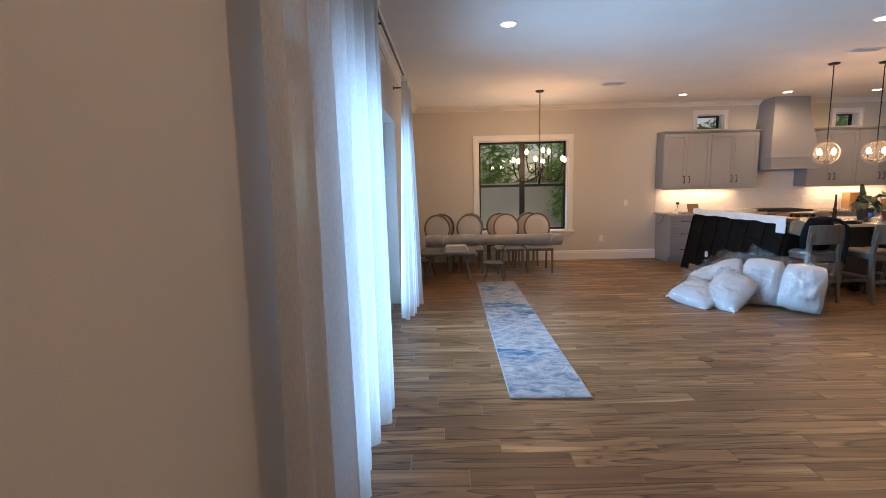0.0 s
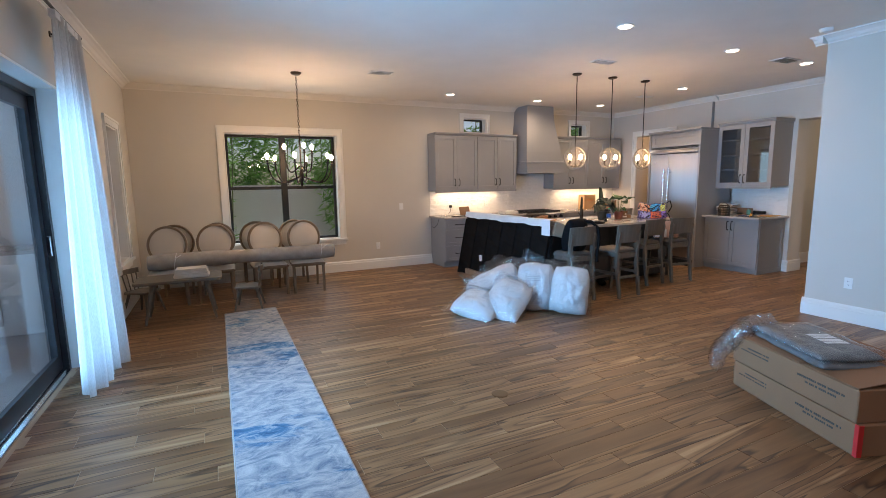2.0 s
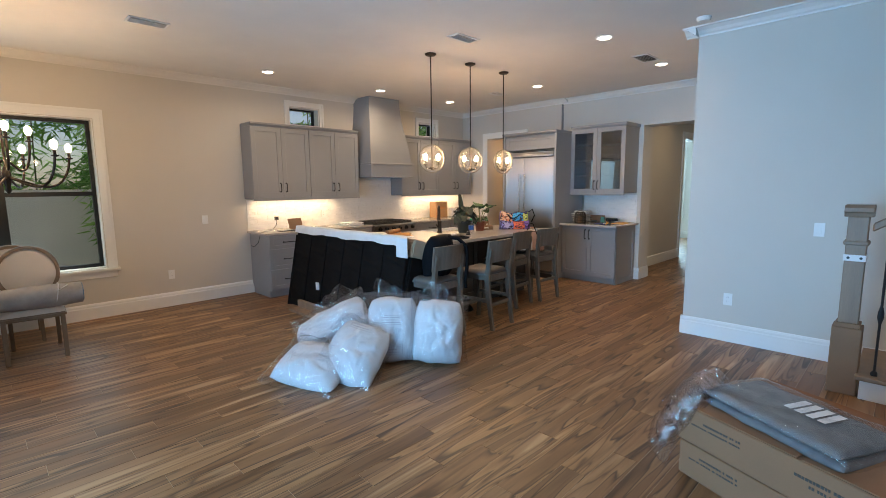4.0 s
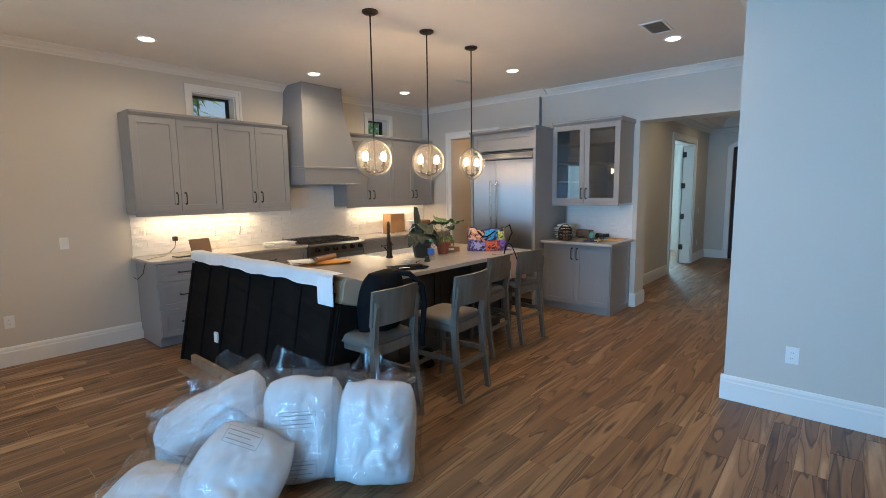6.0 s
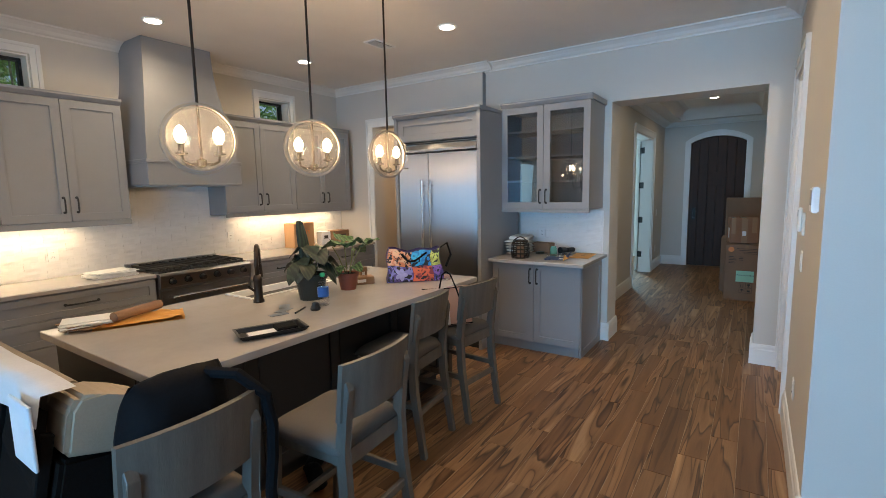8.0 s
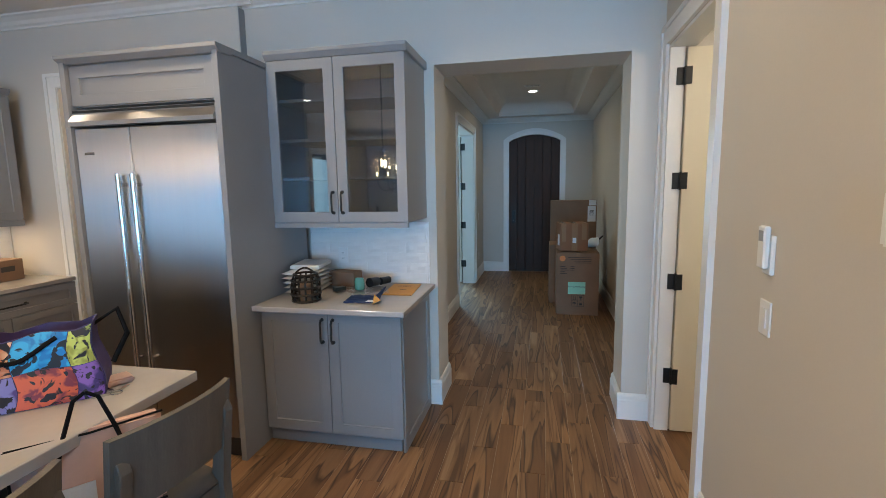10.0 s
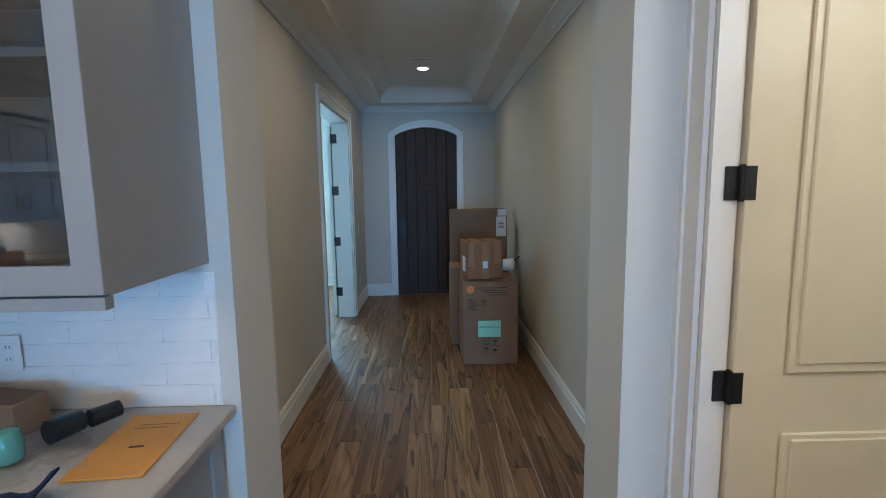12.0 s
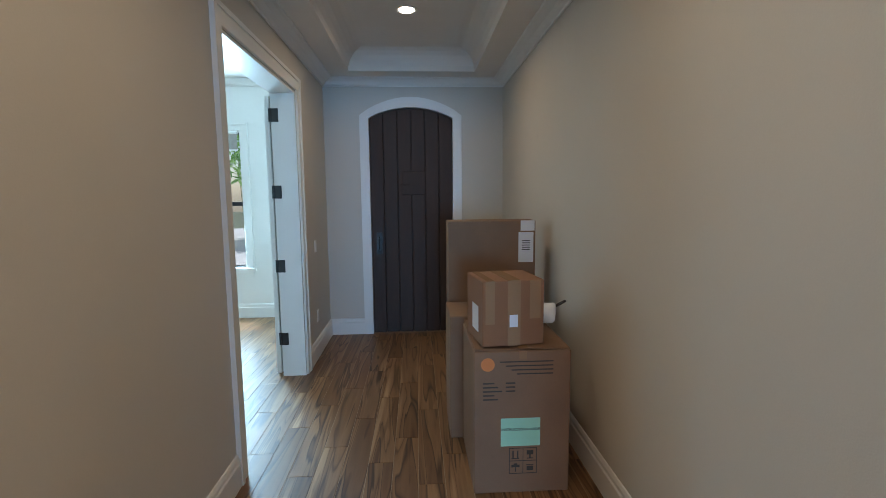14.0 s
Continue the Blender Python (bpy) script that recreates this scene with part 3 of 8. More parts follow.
def window(name, axis, face, out, u0, u1, z0, z1, label, cols=1, rail=None, depth=0.13, w=0.09, sill=False, bar_w=0.05):
    """Casing, dark frame, bars and panes in an opening; face is the room side of the wall, out points into the room."""
    root = tagged(new(name), label, "window", kind="structure")
    bm = bmesh.new()
    casing(bm, axis, face, out, u0, u1, z0, z1, w, sill)
    def put(b, a, c, e, f, near=depth, thick=0.06):
        lo, hi = sorted((face - out * near, face - out * (near + thick)))
        box(b, *((a, c, lo, hi, e, f) if axis == "x" else (lo, hi, a, c, e, f)))
    put(bm, u0 + 0.001, u0 + 0.012, z0, z1, 0.0, depth)
    put(bm, u1 - 0.012, u1 - 0.001, z0, z1, 0.0, depth)
    put(bm, u0 + 0.012, u1 - 0.012, z1 - 0.012, z1 - 0.001, 0.0, depth)
    put(bm, u0 + 0.012, u1 - 0.012, z0 + 0.001, z0 + 0.012, 0.0, depth)
    part("window_casing", bm, TRIM, root)
    step = (u1 - u0) / cols
    for c in range(cols):
        a, b = u0 + c * step, u0 + (c + 1) * step
        bm = bmesh.new()
        put(bm, a, a + bar_w, z0, z1)
        put(bm, b - bar_w, b, z0, z1)
        put(bm, a + bar_w, b - bar_w, z0, z0 + bar_w)
        put(bm, a + bar_w, b - bar_w, z1 - bar_w, z1)
        if rail:
            put(bm, a + bar_w, b - bar_w, rail - 0.025, rail + 0.025)
        sash = part("window_frame", bm, BLACK, root, "black metal sash frame")
        for p0, p1 in (((z0, rail), (rail, z1)) if rail else ((z0, z1),)):
            bm = bmesh.new()
            put(bm, a + bar_w * 0.8, b - bar_w * 0.8, p0 + 0.02, p1 - 0.02, depth + 0.027, 0.006)
            pane = part("pane", bm, GLASS, sash)
            pane.visible_shadow = False
    return root


window("window_1", "x", BACK, -1, 0.71, 2.465, 0.60, 2.37, "double black-framed window with white casing over the dining chairs", cols=2, rail=1.50, sill=True, w=0.095)
window("window_2", "x", BACK, -1, 4.94, 5.45, 2.50, 2.775, "small black-framed clerestory window with white casing", w=0.07, bar_w=0.035)
window("window_3", "x", BACK, -1, 7.595, 8.036, 2.50, 2.755, "small black-framed clerestory window with white casing", w=0.07, bar_w=0.035)
window("window_4", "y", LEFT, 1, 7.60, 8.32, 0.62, 2.28, "narrow side window with white casing", rail=1.5, w=0.09, sill=True)
window("window_5", "y", 15.49, -1, 6.95, 7.90, 0.66, 2.42, "front room window with white casing and bright garden", rail=1.5, w=0.09, depth=0.05, sill=True, bar_w=0.03)
# ---- patio door and curtains ----
SL = -0.70


def sliding_door():
    root = tagged(new("patio_door"), "tall black-framed sliding glass patio door", "door", kind="structure")
    y0, y1, z1 = 1.78, 5.85, 2.33
    part("door_frame", blocks((SL - 0.13, SL, y0, y0 + 0.05, 0, z1), (SL - 0.13, SL, y1 - 0.05, y1, 0, z1), (SL - 0.13, SL, y0 + 0.05, y1 - 0.05, z1 - 0.06, z1)), BLACK, root)
    track = blocks((SL - 0.13, SL + 0.01, y0 + 0.05, y1 - 0.05, 0.0, 0.012), (SL - 0.115, SL - 0.105, y0, y1, 0.012, 0.03), (SL - 0.07, SL - 0.06, y0, y1, 0.012, 0.03), (SL - 0.025, SL - 0.015, y0, y1, 0.012, 0.03))
    part("track", track, CHROME, root, "ribbed aluminium floor track")
    for k, (a, b, d) in enumerate(((4.42, 5.80, 0.045), (3.10, 4.52, 0.09), (1.83, 3.20, 0.045))):
        xa, xb = SL - d - 0.035, SL - d
        leaf = part("door_leaf", blocks((xa, xb, a, a + 0.09, 0.032, z1 - 0.06), (xa, xb, b - 0.09, b, 0.032, z1 - 0.06), (xa, xb, a + 0.09, b - 0.09, 0.032, 0.16), (xa, xb, a + 0.09, b - 0.09, z1 - 0.17, z1 - 0.06)), BLACK, root)
        pane = part("pane", block(xa + 0.013, xb - 0.013, a + 0.085, b - 0.085, 0.155, z1 - 0.165), GLASS, leaf)
        pane.visible_shadow = False
        if k == 0:
            bm = bmesh.new()
            tube(bm, [(xb, b - 0.03, 1.00), (xb + 0.035, b - 0.03, 1.0), (xb + 0.035, b - 0.03, 1.16), (xb, b - 0.03, 1.16)], 0.007)
            part("door_handle", bm, CHROME, leaf, "slim steel pull handle")
    return root


sliding_door()
structure("trim_patio_reveal", blocks((LEFT - 0.14, LEFT, 1.752, 1.772, 0, 2.34), (LEFT - 0.14, LEFT, 5.858, 5.878, 0, 2.34), (LEFT - 0.14, LEFT, 1.772, 5.858, 2.34, 2.358)), TRIM, "white lined reveal of the patio door", "trim")


def curtain(y0, y1, x, label, folds, amp, flare, seed):
    root = thing("curtain", label, "curtain", (x, (y0 + y1) / 2, 0), "sheer curtains at the patio door")
    rnd = random.Random(seed)
    bm = bmesh.new()
    cols, rows = folds * 10, 26
    phase = [rnd.uniform(-0.5, 0.5) for _ in range(folds + 2)]
    grid = []
    for j in range(rows + 1):
        s = j / rows
        z = 2.74 - s * 2.725
        line = []
        for i in range(cols + 1):
            u = i / cols
            f = u * folds
            ph = phase[int(f)] * (1 - f % 1) + phase[int(f) + 1] * (f % 1)
            swing = math.sin(f * math.tau + ph * 1.6 * s)
            a = amp * (0.45 + 0.75 * s) * (0.8 + 0.3 * math.sin(f * 1.7 + seed))
            yy = y0 + (y1 - y0) * (u + (u - 0.5) * flare * s) + 0.012 * math.sin(f * 5 + s * 3)
            xx = x + swing * a + 0.05 * s * math.sin(u * 2.2 + seed) - (0.10 * (1 - u) ** 2 if y0 < 2 else 0)
            line.append(bm.verts.new((xx, yy, z)))
        grid.append(line)
    for s, e in zip(grid, grid[1:]):
        for i in range(cols):
            bm.faces.new((s[i], s[i + 1], e[i + 1], e[i]))
    part("drape", bm, SHEER, root, smooth=True)
    part("header_tape", block(x - 0.02, x + 0.02, y0, y1, 2.70, 2.75), WHITECLOTH, root)
    return root


curtain(1.25, 3.02, -0.34, "long white sheer curtain gathered beside the patio door", 8, 0.075, 0.06, 3)
curtain(5.12, 5.80, -0.37, "long white sheer curtain hanging at the patio door's end", 6, 0.07, 0.25, 5)
rail = thing("curtain_rail", "thin dark metal curtain rail on wall brackets", "curtain rail", (-0.44, 3.4, 2.76))
bm = bmesh.new()
rod(bm, (-0.37, 1.1, 2.765), (-0.37, 5.9, 2.765), 0.011)
part("rail", bm, BRONZE, rail)
for y in (1.15, 3.5, 5.85):
    bm = bmesh.new()
    rod(bm, (LEFT, y, 2.765), (-0.37, y, 2.765), 0.008)
    rod(bm, (LEFT, y, 2.765), (LEFT + 0.008, y, 2.765), 0.025)
    part("bracket", bm, BRONZE, rail)

# ---- kitchen ----


def shaker(bm, axis, face, out, u0, u1, z0, z1, t=0.022, frame_w=0.065, hole=False):
    """A shaker front in one skin: a frame standing proud of a recessed panel."""
    w = min(frame_w, (z1 - z0) * 0.28)

    def loop(inset_u, inset_z, d):
        pts = [(u0 + inset_u, z0 + inset_z), (u1 - inset_u, z0 + inset_z), (u1 - inset_u, z1 - inset_z), (u0 + inset_u, z1 - inset_z)]
        return [bm.verts.new((u, face + out * d, z) if axis == "x" else (face + out * d, u, z)) for u, z in pts]
    loops = [loop(0, 0, 0), loop(0, 0, t), loop(frame_w, w, t), loop(frame_w, w, 0 if hole else t * 0.45)]
    for s, e in zip(loops, loops[1:]):
        for k in range(4):
            bm.faces.new((s[k], s[(k + 1) % 4], e[(k + 1) % 4], e[k]))
    if hole:
        for k in range(4):
            bm.faces.new((loops[3][k], loops[3][(k + 1) % 4], loops[0][(k + 1) % 4], loops[0][k]))
    else:
        bm.faces.new(loops[3])
        bm.faces.new(loops[0][::-1])


def pull(parent, axis, face, out, u, z, length, upright=True):
    """A dark bow handle on a front."""
    bm = bmesh.new()
    h = length / 2
    prof = [(-h, 0.0), (-h, 0.022), (-h * 0.75, 0.032), (h * 0.75, 0.032), (h, 0.022), (h, 0.0)]
    pts = []
    for s, d in prof:
        uu, zz = (u, z + s) if upright else (u + s, z)
        pts.append((uu, face + out * d, zz) if axis == "x" else (face + out * d, uu, zz))
    tube(bm, pts, 0.0065, 8)
    for s in (-h, h):
        uu, zz = (u, z + s) if upright else (u + s, z)
        a = (uu, face, zz) if axis == "x" else (face, uu, zz)
        b = (uu, face + out * 0.006, zz) if axis == "x" else (face + out * 0.006, uu, zz)
        rod(bm, a, b, 0.011, n=10)
    part("handle", bm, IRON, parent, "dark bronze bow handle", smooth=False)


def upper_cabinet(x0, x1, group="grey wall cabinets over the worktop"):
    z0, z1, y0 = 1.385, 2.40, 8.84
    c = thing("wall_cabinet", "grey painted shaker wall cabinet with two doors", "cabinet", ((x0 + x1) / 2, y0, z0), group)
    part("body", block(x0, x1, y0, BACK, z0, z1), GREY, c, bevel=0.002)
    part("light_rail", block(x0, x1, y0 - 0.018, y0 - 0.001, z0 - 0.025, z0 + 0.02), GREY, c)
    bm = bmesh.new()
    prism(bm, [(y0 - 0.02, z1 + 0.0), (y0 - 0.045, z1 + 0.03), (y0 - 0.045, z1 + 0.05), (BACK, z1 + 0.05), (BACK, z1)], "x", x0, x1)
    part("cornice", bm, GREY, c)
    mid = (x0 + x1) / 2
    for a, b, hx in ((x0 + 0.004, mid - 0.002, mid - 0.045), (mid + 0.002, x1 - 0.004, mid + 0.045)):
        bm = bmesh.new()
        shaker(bm, "x", y0, -1, a, b, z0 + 0.025, z1 - 0.004)
        door = part("door", bm, GREY, c, bevel=0.0015)
        pull(door, "x", y0 - 0.022, -1, hx, z0 + 0.16, 0.12)


upper_cabinet(4.18, 5.0695)
upper_cabinet(5.0705, 5.96)
upper_cabinet(6.88, 7.8095)
upper_cabinet(7.8105, 8.74)


def range_hood():
    c = thing("range_hood", "grey painted range hood with curved tapered sides", "range hood", (6.44, 8.8, 1.70))
    x0, x1 = 6.0, 6.89
    n = 12
    bm = bmesh.new()
    loops = []
    for k in range(n + 1):
        s = k / n
        z = 1.93 + s * 1.085
        e = 0.5 - 0.5 * math.cos(min(1, s * 1.12) * math.pi)
        e = s ** 0.75 * 0.35 + e * 0.65
        a, b, f = x0 + 0.012 + 0.115 * e, x1 - 0.012 - 0.115 * e, 8.55 + 0.16 * e
        loops.append([bm.verts.new(p) for p in ((a, f, z), (b, f, z), (b, BACK, z), (a, BACK, z))])
    for s, e in zip(loops, loops[1:]):
        for k in range(4):
            bm.faces.new((s[k], s[(k + 1) % 4], e[(k + 1) % 4], e[k]))
    bm.faces.new(loops[0][::-1])
    bm.faces.new(loops[-1])
    part("chimney", bm, GREY, c)
    part("apron", blocks((x0, x1, 8.53, BACK, 1.70, 1.90)), GREY, c, bevel=0.003)
    part("moulding", blocks((x0 - 0.008, x1 + 0.008, 8.522, BACK, 1.90, 1.93), (x0 - 0.004, x1 + 0.004, 8.526, BACK, 1.70, 1.715)), GREY, c, bevel=0.004)
    part("filter", blocks((x0 + 0.05, x1 - 0.05, 8.6, BACK - 0.05, 1.692, 1.70)), STEEL, c)


range_hood()
FRONTY = 8.53


def base_unit(x0, x1, rows, end=None):
    """A base cabinet along the back wall; rows: (bottom, top, fronts across)."""
    c = thing("base_cabinet", "grey painted base cabinet with shaker drawers" if len(rows) > 1 else "grey painted base cabinet with wide drawers", "cabinet", ((x0 + x1) / 2, 8.8, 0), "grey base cabinets along the back wall")
    part("body", blocks((x0, x1, FRONTY, BACK - 0.001, 0.10, 0.885), (x0 + 0.01, x1, FRONTY + 0.07, BACK - 0.001, 0, 0.10)), GREY, c)
    for z0, z1, n in rows:
        w = (x1 - x0) / n
        for k in range(n):
            bm = bmesh.new()
            shaker(bm, "x", FRONTY, -1, x0 + k * w + 0.004, x0 + (k + 1) * w - 0.004, z0, z1, frame_w=0.055)
            d = part("drawer", bm, GREY, c, bevel=0.0015)
            pull(d, "x", FRONTY - 0.022, -1, x0 + (k + 0.5) * w, (z0 + z1) / 2, 0.22 if w > 0.6 else 0.12, upright=False)


base_unit(4.22, 4.85, [(0.12, 0.40, 1), (0.405, 0.69, 1), (0.695, 0.875, 1)])
base_unit(4.86, 5.97, [(0.12, 0.49, 1), (0.495, 0.69, 1), (0.695, 0.875, 1)])
base_unit(6.90, 7.80, [(0.12, 0.49, 1), (0.495, 0.69, 1), (0.695, 0.875, 1)])
base_unit(7.81, 8.85, [(0.12, 0.69, 2), (0.695, 0.875, 1)])
for x0, x1 in ((4.18, 5.975), (6.895, 8.856)):
    bm = block(x0, x1, FRONTY - 0.035, BACK - 0.001, 0.887, 0.92)
    tagged(finish("worktop", bm, QUARTZ, 0.004), "white quartz worktop along the kitchen wall", "worktop", "white quartz worktops")


def cooker():
    c = thing("range_cooker", "stainless steel range cooker with black gas grates", "cooker", (6.43, 8.8, 0))
    x0, x1, f = 5.985, 6.885, 8.50
    part("body", blocks((x0, x1, f, BACK - 0.03, 0.12, 0.905), (x0, x1, BACK - 0.06, BACK - 0.012, 0.905, 0.96)), STEEL, c, bevel=0.003)
    part("kickplate", block(x0 + 0.02, x1 - 0.02, f + 0.06, BACK - 0.1, 0, 0.12), BLACK, c)
    bm = bmesh.new()
    prism(bm, [(f, 0.78), (f - 0.035, 0.79), (f - 0.05, 0.895), (f - 0.02, 0.915), (f + 0.05, 0.915), (f + 0.05, 0.78)], "x", x0, x1)
    part("control_panel", bm, STEEL, c, "steel control panel")
    for k in range(6):
        bm = bmesh.new()
        x = x0 + 0.10 + k * (x1 - x0 - 0.2) / 5
        rod(bm, (x, f - 0.04, 0.845), (x, f - 0.085, 0.84), 0.026, 0.022, 16)
        rod(bm, (x, f - 0.036, 0.846), (x, f - 0.046, 0.845), 0.033, n=16)
        part("knob", bm, BLACK, c, "black control knob")
    bm = block(x0 + 0.015, x1 - 0.015, f - 0.022, f - 0.001, 0.20, 0.76)
    door = part("oven_door", bm, STEEL, c, bevel=0.004)
    part("pane", block(x0 + 0.13, x1 - 0.13, f - 0.026, f - 0.022, 0.33, 0.60), BLACK, door)
    bm = bmesh.new()
    tube(bm, [(x0 + 0.08, f - 0.02, 0.70), (x0 + 0.08, f - 0.075, 0.70), (x1 - 0.08, f - 0.075, 0.70), (x1 - 0.08, f - 0.02, 0.70)], 0.013)
    part("handle", bm, CHROME, door)
    part("hob", block(x0 + 0.02, x1 - 0.02, f + 0.02, BACK - 0.07, 0.905, 0.915), IRON, c)
    for k in range(3):
        a = x0 + 0.03 + k * 0.28
        bm = bmesh.new()
        for j in range(5):
            box(bm, a + j * 0.0625, a + 0.014 + j * 0.0625, f + 0.03, BACK - 0.09, 0.935, 0.953)
        for y in (f + 0.03, f + 0.28, BACK - 0.105):
            box(bm, a, a + 0.264, y, y + 0.014, 0.917, 0.935)
        part("grate", bm, IRON, c, "black cast iron grate")
        for y in (f + 0.15, f + 0.42):
            bm = bmesh.new()
            rod(bm, (a + 0.13, y, 0.915), (a + 0.13, y, 0.93), 0.045, 0.035, 16)
            part("burner", bm, IRON, c)


cooker()


def fridge():
    c = thing("refrigerator", "built-in stainless steel double-door refrigerator", "refrigerator", (8.4, 6.9, 0))
    f, y0, y1 = 8.0, 6.38, 7.355
    part("body", block(f + 0.06, FRIDGEWALL - 0.01, y0, y1, 0.02, 2.10), BLACK, c)
    mid = 6.965
    for a, b, hy in ((y0 + 0.004, mid - 0.003, mid - 0.05), (mid + 0.003, y1 - 0.004, mid + 0.05)):
        d = part("door", block(f, f + 0.055, a, b, 0.13, 1.995), STEEL, c, bevel=0.006)
        bm = bmesh.new()
        rod(bm, (f - 0.055, hy, 0.55), (f - 0.055, hy, 1.72), 0.016, n=16)
        for z in (0.62, 1.66):
            rod(bm, (f, hy, z), (f - 0.055, hy, z), 0.011)
        part("handle", bm, CHROME, d, "tall round steel handle")
    bm = bmesh.new()
    prism(bm, [(f + 0.0, 2.10), (f + 0.0, 2.075), (f - 0.03, 2.03), (f - 0.03, 2.005), (f + 0.06, 2.005), (f + 0.06, 2.10)], "y", y0, y1)
    part("grille", bm, STEEL, c, "steel vent grille")
    part("vent_slot", block(f - 0.004, f + 0.02, y0 + 0.01, y1 - 0.01, 2.082, 2.096), BLACK, c)
    part("kickplate", block(f + 0.03, f + 0.08, y0, y1, 0.0, 0.12), BLACK, c)
    part("badge", block(f - 0.003, f, 7.22, 7.29, 1.84, 1.855), CHROME, c)
    s = thing("refrigerator_surround", "grey painted tall cabinet surround over the refrigerator", "cabinet", (8.4, 6.9, 0))
    part("side_panel", block(7.985, FRIDGEWALL - 0.002, 6.34, 6.377, 0, 2.372), GREY, s, bevel=0.002)
    part("side_panel", block(7.985, FRIDGEWALL - 0.002, 7.358, 7.395, 0, 2.372), GREY, s, bevel=0.002)
    part("top_body", block(8.03, FRIDGEWALL - 0.002, 6.377, 7.358, 2.12, 2.36), GREY, s)
    bm = bmesh.new()
    shaker(bm, "y", 8.03, -1, 6.383, 7.352, 2.125, 2.345)
    part("door", bm, GREY, s, bevel=0.0015)
    bm = bmesh.new()
    prism(bm, [(8.03, 2.361), (8.0, 2.361), (7.962, 2.385), (7.962, 2.405), (8.85, 2.405), (8.85, 2.374), (8.1, 2.374), (8.1, 2.361)], "y", 6.33, 7.40)
    part("cornice", bm, GREY, s)


fridge()


def buffet():
    c = thing("base_cabinet", "grey painted base cabinet with two shaker doors by the hall", "cabinet", (8.5, 5.95, 0))
    f, y0, y1 = 8.23, 5.436, 6.335
    part("body", blocks((f, KITCHEN - 0.002, y0, y1, 0.10, 0.885), (f + 0.02, KITCHEN - 0.002, y0 + 0.012, y1, 0.0, 0.10)), GREY, c, bevel=0.002)
    bm = bmesh.new()
    shaker(bm, "x", y0, -1, f + 0.01, KITCHEN - 0.03, 0.0, 0.88, t=0.018, frame_w=0.07)
    part("end_panel", bm, GREY, c, bevel=0.0015)
    mid = (y0 + y1) / 2
    for a, b, hy in ((y0 - 0.012, mid - 0.002, mid - 0.035), (mid + 0.002, y1 - 0.004, mid + 0.035)):
        bm = bmesh.new()
        shaker(bm, "y", f, -1, a, b, 0.10, 0.88)
        d = part("door", bm, GREY, c, bevel=0.0015)
        pull(d, "y", f - 0.022, -1, hy, 0.76, 0.14)
    tagged(finish("worktop", block(f - 0.11, KITCHEN - 0.002, 5.376, 6.336, 0.887, 0.92), QUARTZ, 0.004), "white quartz worktop on the small cabinet", "worktop", "white quartz worktops")

    g = thing("glass_cabinet", "grey painted wall cabinet with two glazed doors and empty shelves", "cabinet", (8.7, 5.93, 1.4))
    f, y0, y1, z0, z1 = 8.46, 5.43, 6.34, 1.40, 2.42
    for a, b in ((y0, y0 + 0.02), (y1 - 0.02, y1)):
        part("side_panel", block(f, KITCHEN - 0.002, a, b, z0, z1), GREY, g)
    part("bottom_panel", block(f, KITCHEN - 0.002, y0 + 0.02, y1 - 0.02, z0, z0 + 0.04), GREY, g)
    part("top_panel", block(f, KITCHEN - 0.002, y0 + 0.02, y1 - 0.02, z1 - 0.04, z1), GREY, g)
    part("back_panel", block(KITCHEN - 0.02, KITCHEN - 0.002, y0 + 0.02, y1 - 0.02, z0 + 0.04, z1 - 0.04), GREY, g)
    part("light_rail", block(f - 0.018, f + 0.01, y0, y1, z0 - 0.03, z0 - 0.001), GREY, g)
    bm = bmesh.new()
    prism(bm, [(f - 0.02, z1), (f - 0.045, z1 + 0.03), (f - 0.045, z1 + 0.05), (KITCHEN - 0.002, z1 + 0.05), (KITCHEN - 0.002, z1)], "y", y0 - 0.02, y1)
    part("cornice", bm, GREY, g)
    for z in (1.685, 1.928, 2.178):
        part("shelf", block(f + 0.03, KITCHEN - 0.02, y0 + 0.02, y1 - 0.02, z - 0.01, z + 0.01), GREY, g)
    mid = (y0 + y1) / 2
    for a, b, hy in ((y0 - 0.002, mid - 0.002, mid - 0.032), (mid + 0.002, y1 - 0.002, mid + 0.032)):
        bm = bmesh.new()
        shaker(bm, "y", f, -1, a, b, z0 + 0.005, z1 - 0.004, hole=True)
        d = part("door", bm, GREY, g, bevel=0.0015)
        part("pane", block(f - 0.012, f - 0.007, a + 0.06, b - 0.06, z0 + 0.065, z1 - 0.062), CABGLASS, d)
        pull(d, "y", f - 0.022, -1, hy, z0 + 0.13, 0.13)


buffet()
# ---- island ----
IX0, IX1, IY0, IY1 = 4.78, 7.16, 5.92, 7.16


